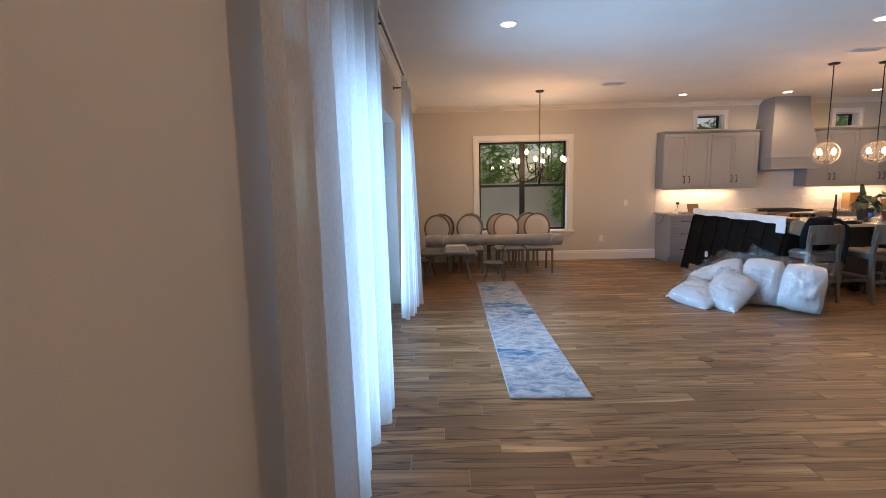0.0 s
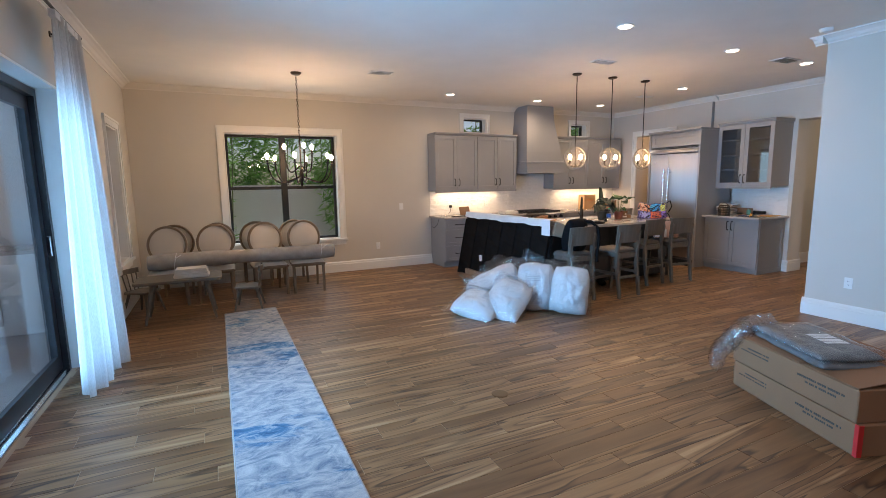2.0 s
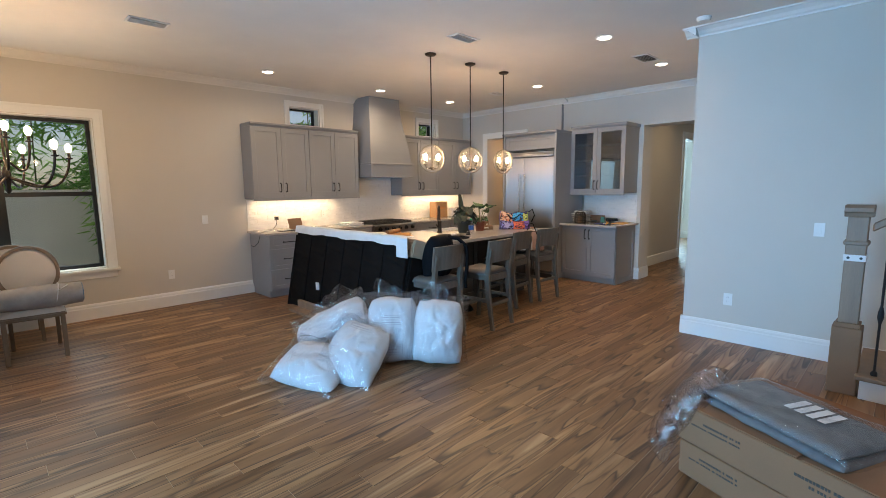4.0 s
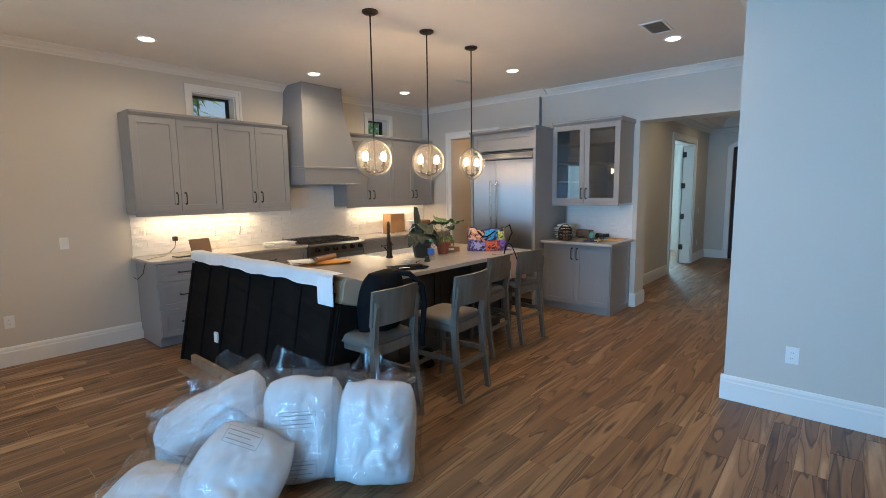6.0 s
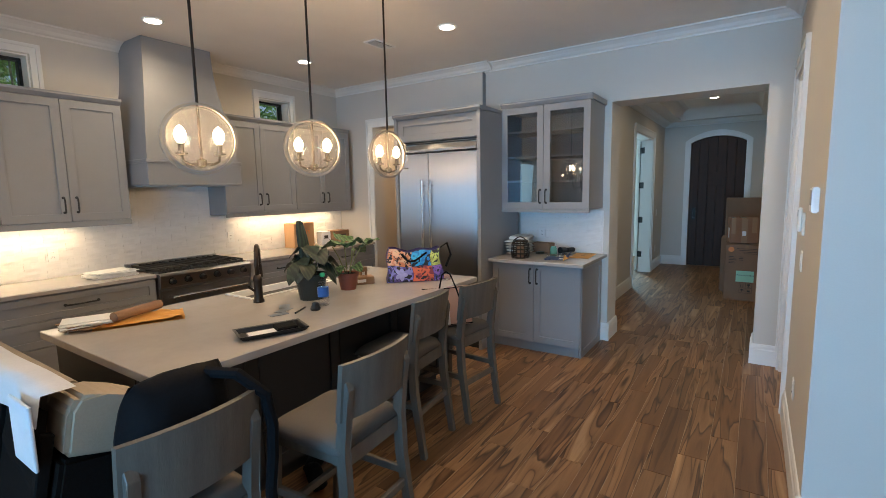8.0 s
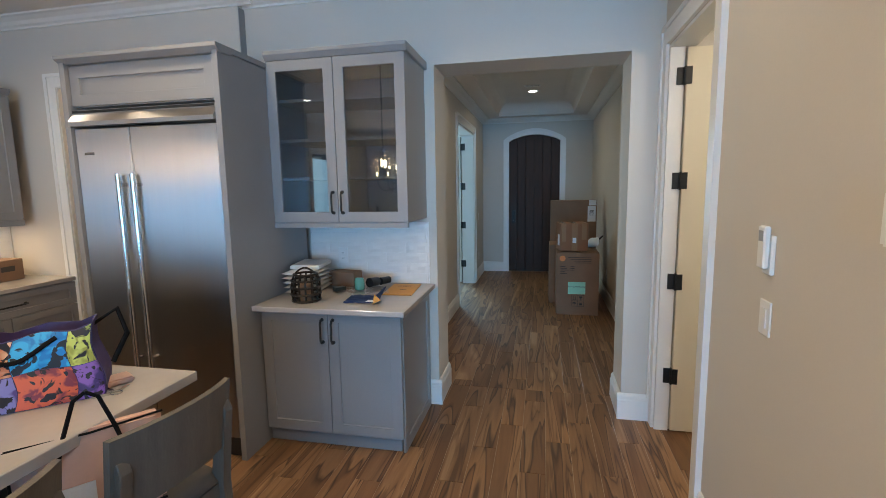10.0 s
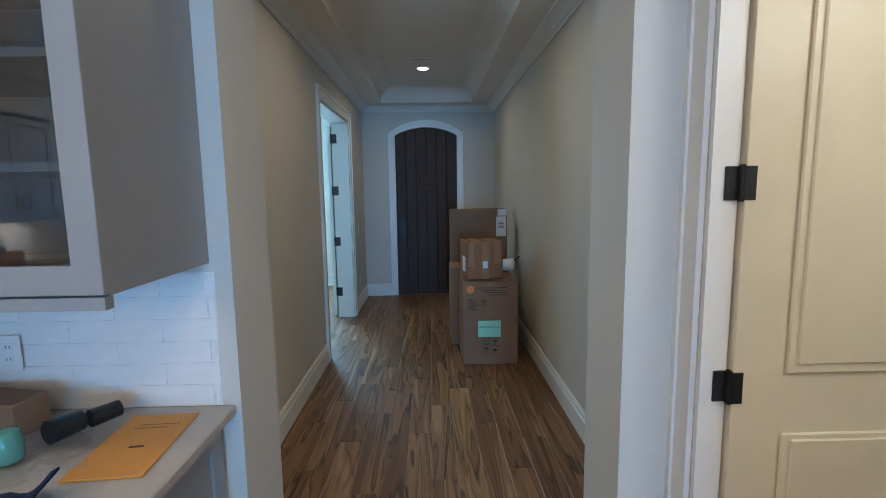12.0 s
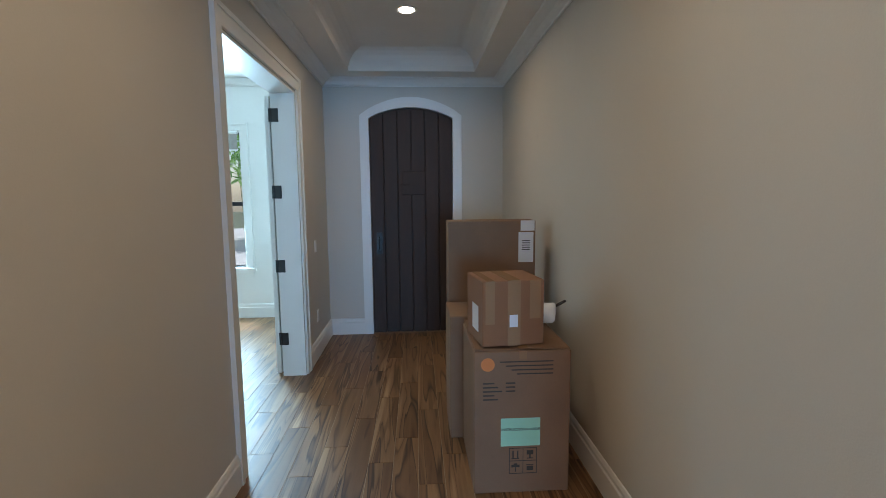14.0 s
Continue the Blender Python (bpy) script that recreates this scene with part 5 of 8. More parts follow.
def dining_chair():
    """At the origin, facing -y."""
    c = thing("dining_chair", "oval-backed dining chair in weathered oak and cream linen", "dining chair", (0, 0, 0), "round-back dining chairs by the window")
    for sx in (-1, 1):
        bm = bmesh.new()
        prism(bm, [(-0.235, 0.40), (-0.195, 0.40), (-0.205, 0.30), (-0.215, 0.0), (-0.24, 0.0), (-0.24, 0.30)], "x", sx * 0.205 - 0.018, sx * 0.205 + 0.018)
        part("front_leg", bm, CHAIRWOOD, c, bevel=0.004)
        bm = bmesh.new()
        prism(bm, [(0.20, 0.42), (0.24, 0.42), (0.26, 0.2), (0.30, 0.0), (0.27, 0.0), (0.225, 0.2)], "x", sx * 0.175 - 0.016, sx * 0.175 + 0.016)
        part("back_leg", bm, CHAIRWOOD, c, bevel=0.004)
    part("seat_frame", block(-0.235, 0.235, -0.235, 0.235, 0.385, 0.43), CHAIRWOOD, c, bevel=0.012, segments=2)
    bm = bmesh.new()
    n = 12
    rows = []
    for j in range(n + 1):
        v = j / n * 2 - 1
        rows.append([bm.verts.new(((i / n * 2 - 1) * 0.23, v * 0.23, 0.43 + 0.055 * (max(0, 1 - abs(i / n * 2 - 1) ** 4) * max(0, 1 - abs(v) ** 4)) ** 0.5)) for i in range(n + 1)])
    for s, e in zip(rows, rows[1:]):
        for i in range(n):
            bm.faces.new((s[i], s[i + 1], e[i + 1], e[i]))
    part("seat", bm, LINEN, c, "cream linen seat cushion", smooth=True)
    m = 40
    tilt = Matrix.Translation((0, 0.235, 0.76)) @ Matrix.Rotation(radians(-8), 4, "X")
    bm = bmesh.new()
    prof = ((0.0, -0.026), (0.028, -0.026), (0.034, 0.0), (0.028, 0.022), (0.0, 0.022))
    loops = []
    for k in range(m):
        a = k * math.tau / m
        loops.append([bm.verts.new(tilt @ Vector(((0.208 + q) * math.cos(a), o, (0.228 + q) * math.sin(a)))) for q, o in prof])
    for k in range(m):
        s, e = loops[k], loops[(k + 1) % m]
        for j in range(len(prof)):
            bm.faces.new((s[j], s[(j + 1) % len(prof)], e[(j + 1) % len(prof)], e[j]))
    for sx in (-1, 1):
        bar(bm, (sx * 0.15, 0.225, 0.40), (sx * 0.13, 0.22, 0.58), 0.03, 0.03)
    part("back_frame", bm, CHAIRWOOD, c, "carved oval oak frame")
    bm = bmesh.new()
    for side in (-1, 1):
        prev = None
        for q in range(7):
            r = q / 6
            bulge = side * (0.008 + 0.022 * (1 - r ** 3))
            ring = [bm.verts.new(tilt @ Vector((0.212 * max(r, 0.02) * math.cos(k * math.tau / m), bulge, 0.232 * max(r, 0.02) * math.sin(k * math.tau / m)))) for k in range(m)]
            if prev:
                for k in range(m):
                    bm.faces.new((prev[k], prev[(k + 1) % m], ring[(k + 1) % m], ring[k]))
            else:
                bm.faces.new(ring)
            prev = ring
    part("back_pad", bm, LINEN, c, "cream linen oval pad", smooth=True)
    return c


chair = dining_chair()
CHAIRS = [(-0.10, 8.03, 2), (0.47, 8.05, -2), (1.15, 8.03, 3), (1.68, 8.02, -3)]
chair.matrix_basis = pose(*CHAIRS[0][:2], 0, 0, 0, CHAIRS[0][2])
for x, y, r in CHAIRS[1:]:
    copy_thing(chair, pose(x, y, 0, 0, 0, r))
for x, y, r in ((-0.02, 8.80, 178), (0.50, 8.80, 183), (1.06, 8.80, 176), (1.58, 8.80, 182)):
    copy_thing(chair, pose(x, y, 0, 0, 0, r))


def rolled_rug():
    c = thing("rolled_rug", "rolled-up grey rug lying across the chair seats", "rug", (0.9, 7.86, 0.49))
    bm = bmesh.new()
    n, seg = 28, 30
    loops = []
    for i in range(seg + 1):
        u = i / seg
        x = -0.30 + 2.34 * u
        r = 0.098 + 0.006 * math.sin(u * 9) + 0.004 * math.sin(u * 23)
        zc = 0.585 + 0.008 * math.sin(u * 5)
        loops.append([bm.verts.new((x, 7.86 + r * math.cos(k * math.tau / n), zc + r * math.sin(k * math.tau / n))) for k in range(n)])
    for s, e in zip(loops, loops[1:]):
        for k in range(n):
            bm.faces.new((s[k], s[(k + 1) % n], e[(k + 1) % n], e[k]))
    part("roll", bm, RUGBACK, c, smooth=True)
    for x, d in ((-0.30, -1), (2.04, 1)):
        bm = bmesh.new()
        pts = []
        for k in range(60):
            a = k * 0.42
            r = 0.012 + 0.083 * k / 60
            pts.append((x + d * 0.003, 7.86 + r * math.cos(a), 0.585 + r * math.sin(a)))
        tube(bm, pts, 0.0055, 5)
        part("coil", bm, RUG, c, "coiled blue-grey pile at the roll's end")
    for x in (0.0, 1.85):
        bm = bmesh.new()
        tube(bm, [(x + 0.02 * math.sin(a), 7.86 + 0.107 * math.cos(a), 0.585 + 0.107 * math.sin(a)) for a in [k * math.tau / 24 for k in range(25)]], 0.004, 5)
        tube(bm, [(x, 7.76, 0.63), (x + 0.04, 7.74, 0.66), (x + 0.08, 7.75, 0.68)], 0.004, 5)
        part("string", bm, WHITECLOTH, c, "pale tie string")


rolled_rug()


def small_table():
    c = thing("low_table", "small grey-washed low wooden table", "table", (0.1, 7.2, 0))
    bm = bmesh.new()
    prism(bm, [(-0.34, 6.96), (0.50, 6.96), (0.53, 7.0), (0.53, 7.42), (0.50, 7.46), (-0.34, 7.46), (-0.37, 7.42), (-0.37, 7.0)], "z", 0.455, 0.49)
    part("tabletop", bm, STOOLWOOD, c, bevel=0.005)
    for sx, sy in ((-1, -1), (1, -1), (-1, 1), (1, 1)):
        bm = bmesh.new()
        rod(bm, (0.08 + sx * 0.36, 7.21 + sy * 0.22, 0), (0.08 + sx * 0.27, 7.21 + sy * 0.15, 0.456), 0.014, 0.022, 12)
        part("leg", bm, STOOLWOOD, c)
    k = thing("folded_blanket", "folded pale green blanket on the low table", "blanket", (0.2, 7.2, 0.49))
    for z0, s, lab in ((0.491, 0.0, "fold"), (0.525, 0.012, "fold"), (0.558, 0.02, "fold")):
        bm = block(0.02 + s, 0.40 - s, 7.06 + s, 7.34 - s, z0, z0 + 0.033)
        part(lab, bm, LINEN, k, bevel=0.012, segments=2)


small_table()


def small_chair(x, y, turn):
    c = thing("small_chair", "small grey-washed wooden child's chair", "chair", (x, y, 0), "child's chairs by the low table", turn)
    M = c.matrix_basis
    bm = bmesh.new()
    prism(bm, [(-0.15, -0.13), (-0.10, -0.16), (0.10, -0.16), (0.15, -0.13), (0.16, 0.12), (0.12, 0.15), (-0.12, 0.15), (-0.16, 0.12)], "z", 0.27, 0.295)
    bm.transform(M)
    part("seat", bm, STOOLWOOD, c, bevel=0.004)
    for sx, sy in ((-1, -1), (1, -1), (-1, 1), (1, 1)):
        bm = bmesh.new()
        rod(bm, (sx * 0.16, sy * 0.16, 0), (sx * 0.10, sy * 0.10, 0.271), 0.011, 0.017, 10)
        bm.transform(M)
        part("leg", bm, STOOLWOOD, c)
    for k in range(4):
        bm = bmesh.new()
        u = -0.105 + k * 0.07
        rod(bm, (u * 0.9, 0.125, 0.294), (u * 1.1, 0.155, 0.50), 0.007, n=8)
        bm.transform(M)
        part("spindle", bm, STOOLWOOD, c)
    bm = bmesh.new()
    pts = [(-0.15 + 0.30 * i / 10, 0.15 + 0.03 * (1 - ((i - 5) / 5) ** 2), 0.525) for i in range(11)]
    loops = []
    for p in pts:
        loops.append([bm.verts.new((p[0], p[1] + a, p[2] + b)) for a, b in ((-0.009, -0.03), (0.009, -0.03), (0.009, 0.03), (-0.009, 0.03))])
    for s, e in zip(loops, loops[1:]):
        for j in range(4):
            bm.faces.new((s[j], s[(j + 1) % 4], e[(j + 1) % 4], e[j]))
    bm.faces.new(loops[0][::-1])
    bm.faces.new(loops[-1])
    bm.transform(M)
    part("back_rail", bm, STOOLWOOD, c)


small_chair(0.83, 7.30, -100)
small_chair(-0.36, 7.62, 60)

bm = bmesh.new()
prism(bm, [(0.525, 3.025), (1.108, 3.008), (1.112, 7.10), (0.528, 7.06)], "z", 0.002, 0.014)
rug = thing("runner_rug", "long blue and grey abstract runner rug on the floor", "rug", (0.82, 5.0, 0))
part("rug_surface", bm, RUG, rug, bevel=0.003)
bm = bmesh.new()
tube(bm, [(0.523, 3.02, 0.008), (1.110, 3.004, 0.008), (1.114, 7.104, 0.008), (0.526, 7.064, 0.008), (0.523, 3.02, 0.008)], 0.006, 6)
part("binding", bm, RUGBACK, rug, "stitched grey edge binding")

# ---- bagged pillows ----


def cushion(bm, w, h, t, m, seed, grow=0.0, n=36):
    """A plump pillow in its own x-z plane, w by h and t thick, placed by m."""
    for side in (-1, 1):
        rows = []
        for j in range(n + 1):
            v = j / n * 2 - 1
            row = []
            for i in range(n + 1):
                u = i / n * 2 - 1
                px = u * w / 2 * math.sqrt(1 - (0.40 if v > 0 else 0.14) * abs(v) ** 3) * (1 - 0.05 * (1 - v * v)) * (1 + 0.05 * noise.noise(Vector((seed, v * 2, 1.0))))
                pz = v * h / 2 * math.sqrt(1 - 0.20 * u * u) * (1 - 0.05 * (1 - u * u)) * (1 + 0.06 * noise.noise(Vector((u * 2, seed, 2.0))))
                full = (max(0, 1 - abs(u) ** 3) * max(0, 1 - abs(v) ** 3)) ** 0.66
                wob = noise.noise(Vector((u * 2.1 + seed, v * 2.1, side * 3.0 + seed))) * 0.14 + noise.noise(Vector((u * 4 + seed, v * 4, seed))) * 0.07 - 0.08 * max(0, 1 - abs(noise.noise(Vector((u * 1.6 + v * 2.2 + seed, u * 2.0 - v, seed)))) * 6) - 0.05 * max(0, 1 - abs(noise.noise(Vector((u * 4.1 - v * 2.2 + seed, u * 1.5 + v * 3.0, seed)))) * 5)
                d = side * t / 2 * full * (1 + wob) * (1 - 0.16 * v)
                p = Vector((px, d, pz))
                if grow:
                    p += Vector((u * grow * (0.8 + 1.1 * u * u * v * v), side * grow * (0.4 + full * 0.3) + (noise.noise(Vector((u * 4 + seed * 2, v * 4, side))) + 0.6 * noise.noise(Vector((u * 11 + seed, v * 11, side)))) * grow * 0.4, v * grow * (0.8 + 1.1 * u * u * v * v)))
                row.append(bm.verts.new(m @ p))
            rows.append(row)
        for s, e in zip(rows, rows[1:]):
            for i in range(n):
                bm.faces.new((s[i], s[i + 1], e[i + 1], e[i]))
    bmesh.ops.remove_doubles(bm, verts=bm.verts[:], dist=0.0008)


def bagged_pillow(at, size, rot, seed, label, printed=True, tip=-0.6):
    m = Matrix.Translation(at) @ Euler([radians(a) for a in rot]).to_matrix().to_4x4()
    c = thing("bagged_pillow", label, "pillow", (at[0], at[1], 0), "pillows in clear plastic bags")
    bm = bmesh.new()
    cushion(bm, *size, m, seed)
    part("pillow", bm, PILLOW, c, smooth=True)
    bm = bmesh.new()
    cushion(bm, size[0], size[1], size[2], m, seed, 0.04, 46)
    if tip is not None:
        # the open mouth of the bag stands up in crumpled folds
        w, h = size[0] / 2, size[1] / 2
        rows = []
        for j in range(7):
            s = j / 6
            row = []
            for i in range(21):
                u = i / 20 * 2 - 1
                peak = max(0, 1 - abs(u - tip) / (1 + tip * (1 if u < tip else -1)))
                row.append(bm.verts.new(m @ Vector((u * w * (0.96 - 0.12 * s), 0.02 * math.sin(i * 1.9 + seed) * s + 0.012 * math.sin(i * 0.8 + s * 4) - 0.02 * s, h * 0.90 + s * (0.03 + 0.17 * peak) + 0.008 * math.sin(i * 2.3 + seed) * s))))
            rows.append(row)
        for a, b in zip(rows, rows[1:]):
            for i in range(20):
                bm.faces.new((a[i], a[i + 1], b[i + 1], b[i]))
    part("plastic_bag", bm, PLASTIC, c, "crumpled clear plastic bag", smooth=True).visible_shadow = False
    if printed:
        for up in (0.05, -0.20) if tip is not None else (0.12,):
            bm = bmesh.new()
            for k, (a, b) in enumerate(((-0.08, 0.075), (-0.08, 0.04), (-0.08, 0.07))):
                box(bm, a, b, -size[2] / 2 - 0.041, -size[2] / 2 - 0.040, 0.066 - k * 0.022 + up, 0.070 - k * 0.022 + up)
            for r in ((-0.09, 0.09, 0.085, 0.087), (-0.09, 0.09, 0.005, 0.007), (-0.09, -0.088, 0.005, 0.087), (0.088, 0.09, 0.005, 0.087)):
                box(bm, r[0], r[1], -size[2] / 2 - 0.041, -size[2] / 2 - 0.040, r[2] + up, r[3] + up)
            bm.transform(m)
            part("printed_notice", bm, FAINTINK, c, "small printed warning notice")


bagged_pillow((3.93, 5.46, 0.285), (0.46, 0.60, 0.30), (-12, 0, -42), 1.3, "white pillow in a clear bag standing upright", tip=-0.75)
bagged_pillow((4.17, 5.13, 0.28), (0.45, 0.58, 0.30), (-14, 4, -46), 4.1, "white pillow in a clear bag leaning upright", printed=False, tip=-0.45)
bagged_pillow((3.22, 5.60, 0.12), (0.60, 0.50, 0.25), (-68, 6, -62), 7.7, "white pillow in a clear bag lying flat", printed=False, tip=None)
bagged_pillow((3.50, 5.42, 0.19), (0.50, 0.60, 0.26), (-52, 14, -58), 5.9, "white pillow in a clear bag lying on another", tip=None)
bagged_pillow((3.68, 6.05, 0.24), (0.78, 0.40, 0.28), (-38, -27, -42), 9.2, "white pillow in a clear bag leaning on others", printed=False, tip=0.6)
bagged_pillow((3.80, 5.80, 0.19), (0.64, 0.38, 0.26), (-30, -14, -44), 11.6, "white pillow in a clear bag behind others", printed=False, tip=None)

# ---- cartons by the stairs ----


def carton(name, label, x0, x1, y0, y1, z0, z1, at, turn, mat=None, group="", open_top=False):
    """A cardboard box given in its own frame, placed at and turned."""
    M = pose(at[0], at[1], at[2], 0, 0, turn)
    c = thing(name, label, "box", at, group, turn)
    bm = bmesh.new()
    box(bm, x0, x1, y0, y1, z0, z1)
    bm.transform(M)
    part("carton", bm, mat or CARD, c, bevel=0.004)
    return c, M


def marks(parent, M, rows, material=None, name="printing", label="black printed marks"):
    bm = bmesh.new()
    for r in rows:
        box(bm, *r)
    bm.transform(M)
    ob = part(name, bm, material or INK, parent, label)
    return tagged(ob, kind="stuff") if name == "printing" else ob


# long flat cartons: local x runs along the face, local -y is the printed face
for k, (z0, z1, dx) in enumerate(((0.0, 0.19, 0.0), (0.19, 0.385, 0.02))):
    c = thing("long_carton", ("long opened brown cardboard carton on top of another" if k else "long brown cardboard carton with a red tape corner"), "box", (3.62, 2.14, z0), "long cartons by the staircase")
    M = pose(3.62, 2.14, z0, 0, 0, 69)
    bm = block(dx, 0.98 + dx, -0.75, 0.0, 0.0, z1 - z0 - 0.004)
    bm.transform(M)
    part("carton", bm, CARD, c, bevel=0.005)
    h = z1 - z0
    rnd = random.Random(21 + k)
    bars = []
    for start, stop, up, tall in ((0.10, 0.42, 0.60, 0.013), (0.15, 0.36, 0.46, 0.012), (0.66, 0.86, 0.66, 0.010), (0.66, 0.92, 0.54, 0.008)):
        u = start
        while u < stop:
            wide = rnd.choice((0.008, 0.010, 0.013))
            bars.append((u, u + wide, 0.0, 0.0012, h * up, h * up + tall))
            u += wide + rnd.choice((0.003, 0.003, 0.003, 0.011))
    marks(c, M, bars)
    if k == 0:
        marks(c, M, [(dx - 0.002, dx + 0.022, -0.006, 0.002, 0.0, h - 0.003), (dx - 0.0025, dx, -0.03, 0.0, 0.0, h - 0.003)], RED, "tape", "red tape strip")
    else:
        bm = bmesh.new()
        for s, (a, b, lift) in enumerate(((0.03, 0.40, 0.03), (0.42, 0.95, 0.012))):
            vs = [bm.verts.new(p) for p in ((a, -0.004, h), (b, -0.004, h), (b, -0.33, h + lift), (a, -0.36, h + lift + 0.02))]
            us = [bm.verts.new(v.co + Vector((0, 0, 0.004))) for v in vs]
            bm.faces.new(vs[::-1])
            bm.faces.new(us)
            for i in range(4):
                bm.faces.new((vs[i], vs[(i + 1) % 4], us[(i + 1) % 4], us[i]))
        bm.transform(M)
        part("flap", bm, CARD, c, "half-open cardboard flap")
        # ink-coloured strip painted in for the shade below the raised flap
        marks(c, M, [(0.05, 0.30, -0.365, -0.35, h - 0.002, h + 0.004)], INK, "flap_shade", "dark strip painted as the shade under the flap")

BK = plain("grey_blanket", (0.17, 0.17, 0.17), 0.95, vary=0.2, fine=200, coarse=14, relief=0.4)
w = thing("wrapped_blanket", "folded grey blanket in a clear plastic wrapper", "blanket", (4.25, 2.62, 0.385), turn=0)
M = pose(4.04, 2.58, 0.387, 0, 0, 62)


def soft_slab(bm, w, d, t, m, seed, n=26):
    """A folded cloth: flat, with full rounded edges and a slightly uneven top."""
    for side in (-1, 1):
        rows = []
        for j in range(n + 1):
            v = math.sin((j / n - 0.5) * math.pi)
            row = []
            for i in range(n + 1):
                u = math.sin((i / n - 0.5) * math.pi)
                full = (max(0, 1 - abs(u) ** 12) * max(0, 1 - abs(v) ** 8)) ** 0.5
                lump = noise.noise(Vector((u * 3 + seed, v * 2, side))) * 0.010 + noise.noise(Vector((u * 9 + seed, v * 7, seed))) * 0.004
                row.append(bm.verts.new(m @ Vector((u * w / 2 * (1 + 0.02 * noise.noise(Vector((seed, v * 3, 0)))), v * d / 2 * (1 + 0.03 * noise.noise(Vector((u * 3, seed, 5)))), side * t / 2 * full + lump * full))))
            rows.append(row)
        for a, b in zip(rows, rows[1:]):
            for i in range(n):
                bm.faces.new((a[i], a[i + 1], b[i + 1], b[i]))
    bmesh.ops.remove_doubles(bm, verts=bm.verts[:], dist=0.0006)


for z, t, dx, dy in ((0.028, 0.056, 0.0, 0.0), (0.078, 0.052, 0.008, 0.010)):
    bm = bmesh.new()
    soft_slab(bm, 0.66, 0.38, t, M @ Matrix.Translation((dx, dy, z)), 3.3 + z * 40)
    part("fold", bm, BK, w, "folded grey knit", smooth=True)
bm = bmesh.new()
soft_slab(bm, 0.71, 0.42, 0.125, M @ Matrix.Translation((0, 0, 0.058)), 8.8, 34)
part("wrapper", bm, PLASTIC, w, "crinkled clear plastic wrapper", smooth=True).visible_shadow = False
marks(w, M, [(-0.16 + i * 0.05, -0.125 + i * 0.05, -0.09, 0.05, 0.121, 0.1222) for i in range(4)], PAPER, "paper_label", "white paper label")
b = thing("bubble_wrap", "crumpled clear bubble wrap over the carton edge", "bubble wrap", (3.98, 3.05, 0.385))
rnd = random.Random(5)
for k in range(7):
    u = k / 6
    p = Vector((4.10 - 0.27 * u, 2.97 + 0.13 * u, 0.46 - 0.22 * u * u))
    bm = bmesh.new()
    cushion(bm, 0.22, 0.17, 0.10, Matrix.Translation(p) @ Euler((rnd.uniform(0.6, 1.4), 0.5 + 0.9 * u, rnd.uniform(1.6, 2.4))).to_matrix().to_4x4(), k * 1.7, 0.006, n=14)
    part("fold", bm, PLASTIC, b, smooth=True).visible_shadow = False


def staircase():
    c = tagged(new("staircase"), "oak staircase with white risers beside the wall", "staircase", kind="structure")
    for k in range(6):
        y1 = 2.44 - k * 0.27
        z = 0.18 * (k + 1)
        part("riser", block(5.76, STUB - 0.004, y1 - 0.27, y1, z - 0.18, z - 0.035), TRIM, c)
        part("tread", block(5.72, STUB - 0.004, y1 - 0.27, y1 + 0.03, z - 0.035, z), STAIRWOOD, c, bevel=0.006)
    part("landing", block(5.76, STUB - 0.004, -2.9, 2.44 - 6 * 0.27, 0, 1.26), TRIM, c)
    for k in range(1, 6):
        for dy in (0.07, 0.20):
            bm = bmesh.new()
            y = 2.44 - k * 0.27 + 0.27 - dy - 0.0
            z = 0.18 * k
            rod(bm, (5.80, y, z), (5.80, y, z + 0.95), 0.008, n=8)
            lathe(bm, [(0.02, z), (0.02, z + 0.02), (0.010, z + 0.035)], (5.80, y, 0), 10)
            lathe(bm, [(0.009, z + 0.38), (0.018, z + 0.42), (0.018, z + 0.46), (0.009, z + 0.50)], (5.80, y, 0), 10)
            part("baluster", bm, BLACK, c, "black iron baluster")
    bm = bmesh.new()
    prism(bm, [(2.46, 1.20), (2.46, 1.26), (0.7, 1.26 + 1.17), (0.7, 1.20 + 1.17)], "x", 5.775, 5.83)
    part("handrail", bm, STAIRWOOD, c, bevel=0.008)


staircase()
n = thing("newel_post", "square newel post wrapped in cardboard with tape", "newel post", (5.86, 2.54, 0))
part("base", block(5.775, 5.945, 2.455, 2.625, 0, 0.50), CARDDARK, n, "cardboard-wrapped base", bevel=0.006)
bm = bmesh.new()
prism(bm, [(5.775, 2.455), (5.945, 2.455), (5.945, 2.625), (5.775, 2.625)], "z", 0.50, 0.501)
box(bm, 5.79, 5.93, 2.47, 2.61, 0.50, 0.53)
part("collar", bm, CARDDARK, n, bevel=0.004)
part("shaft", block(5.803, 5.917, 2.483, 2.597, 0.53, 1.30), STAIRWOOD, n, bevel=0.004)
part("tape", blocks((5.797, 5.923, 2.477, 2.603, 0.985, 1.03)), PAPER, n, "white tape band")
for y in (2.505, 2.575):
    bm = bmesh.new()
    rod(bm, (5.798, y, 1.008), (5.793, y, 1.008), 0.009, n=12)
    part("screw", bm, BLACK, n, "dark screw head")
part("neck", block(5.79, 5.93, 2.47, 2.61, 1.10, 1.13), STAIRWOOD, n, bevel=0.005)
bm = bmesh.new()
prism(bm, [(5.803, 1.30), (5.917, 1.30), (5.925, 1.33), (5.945, 1.335), (5.945, 1.365), (5.92, 1.385), (5.80, 1.385), (5.775, 1.365), (5.775, 1.335), (5.795, 1.33)], "y", 2.46, 2.62)
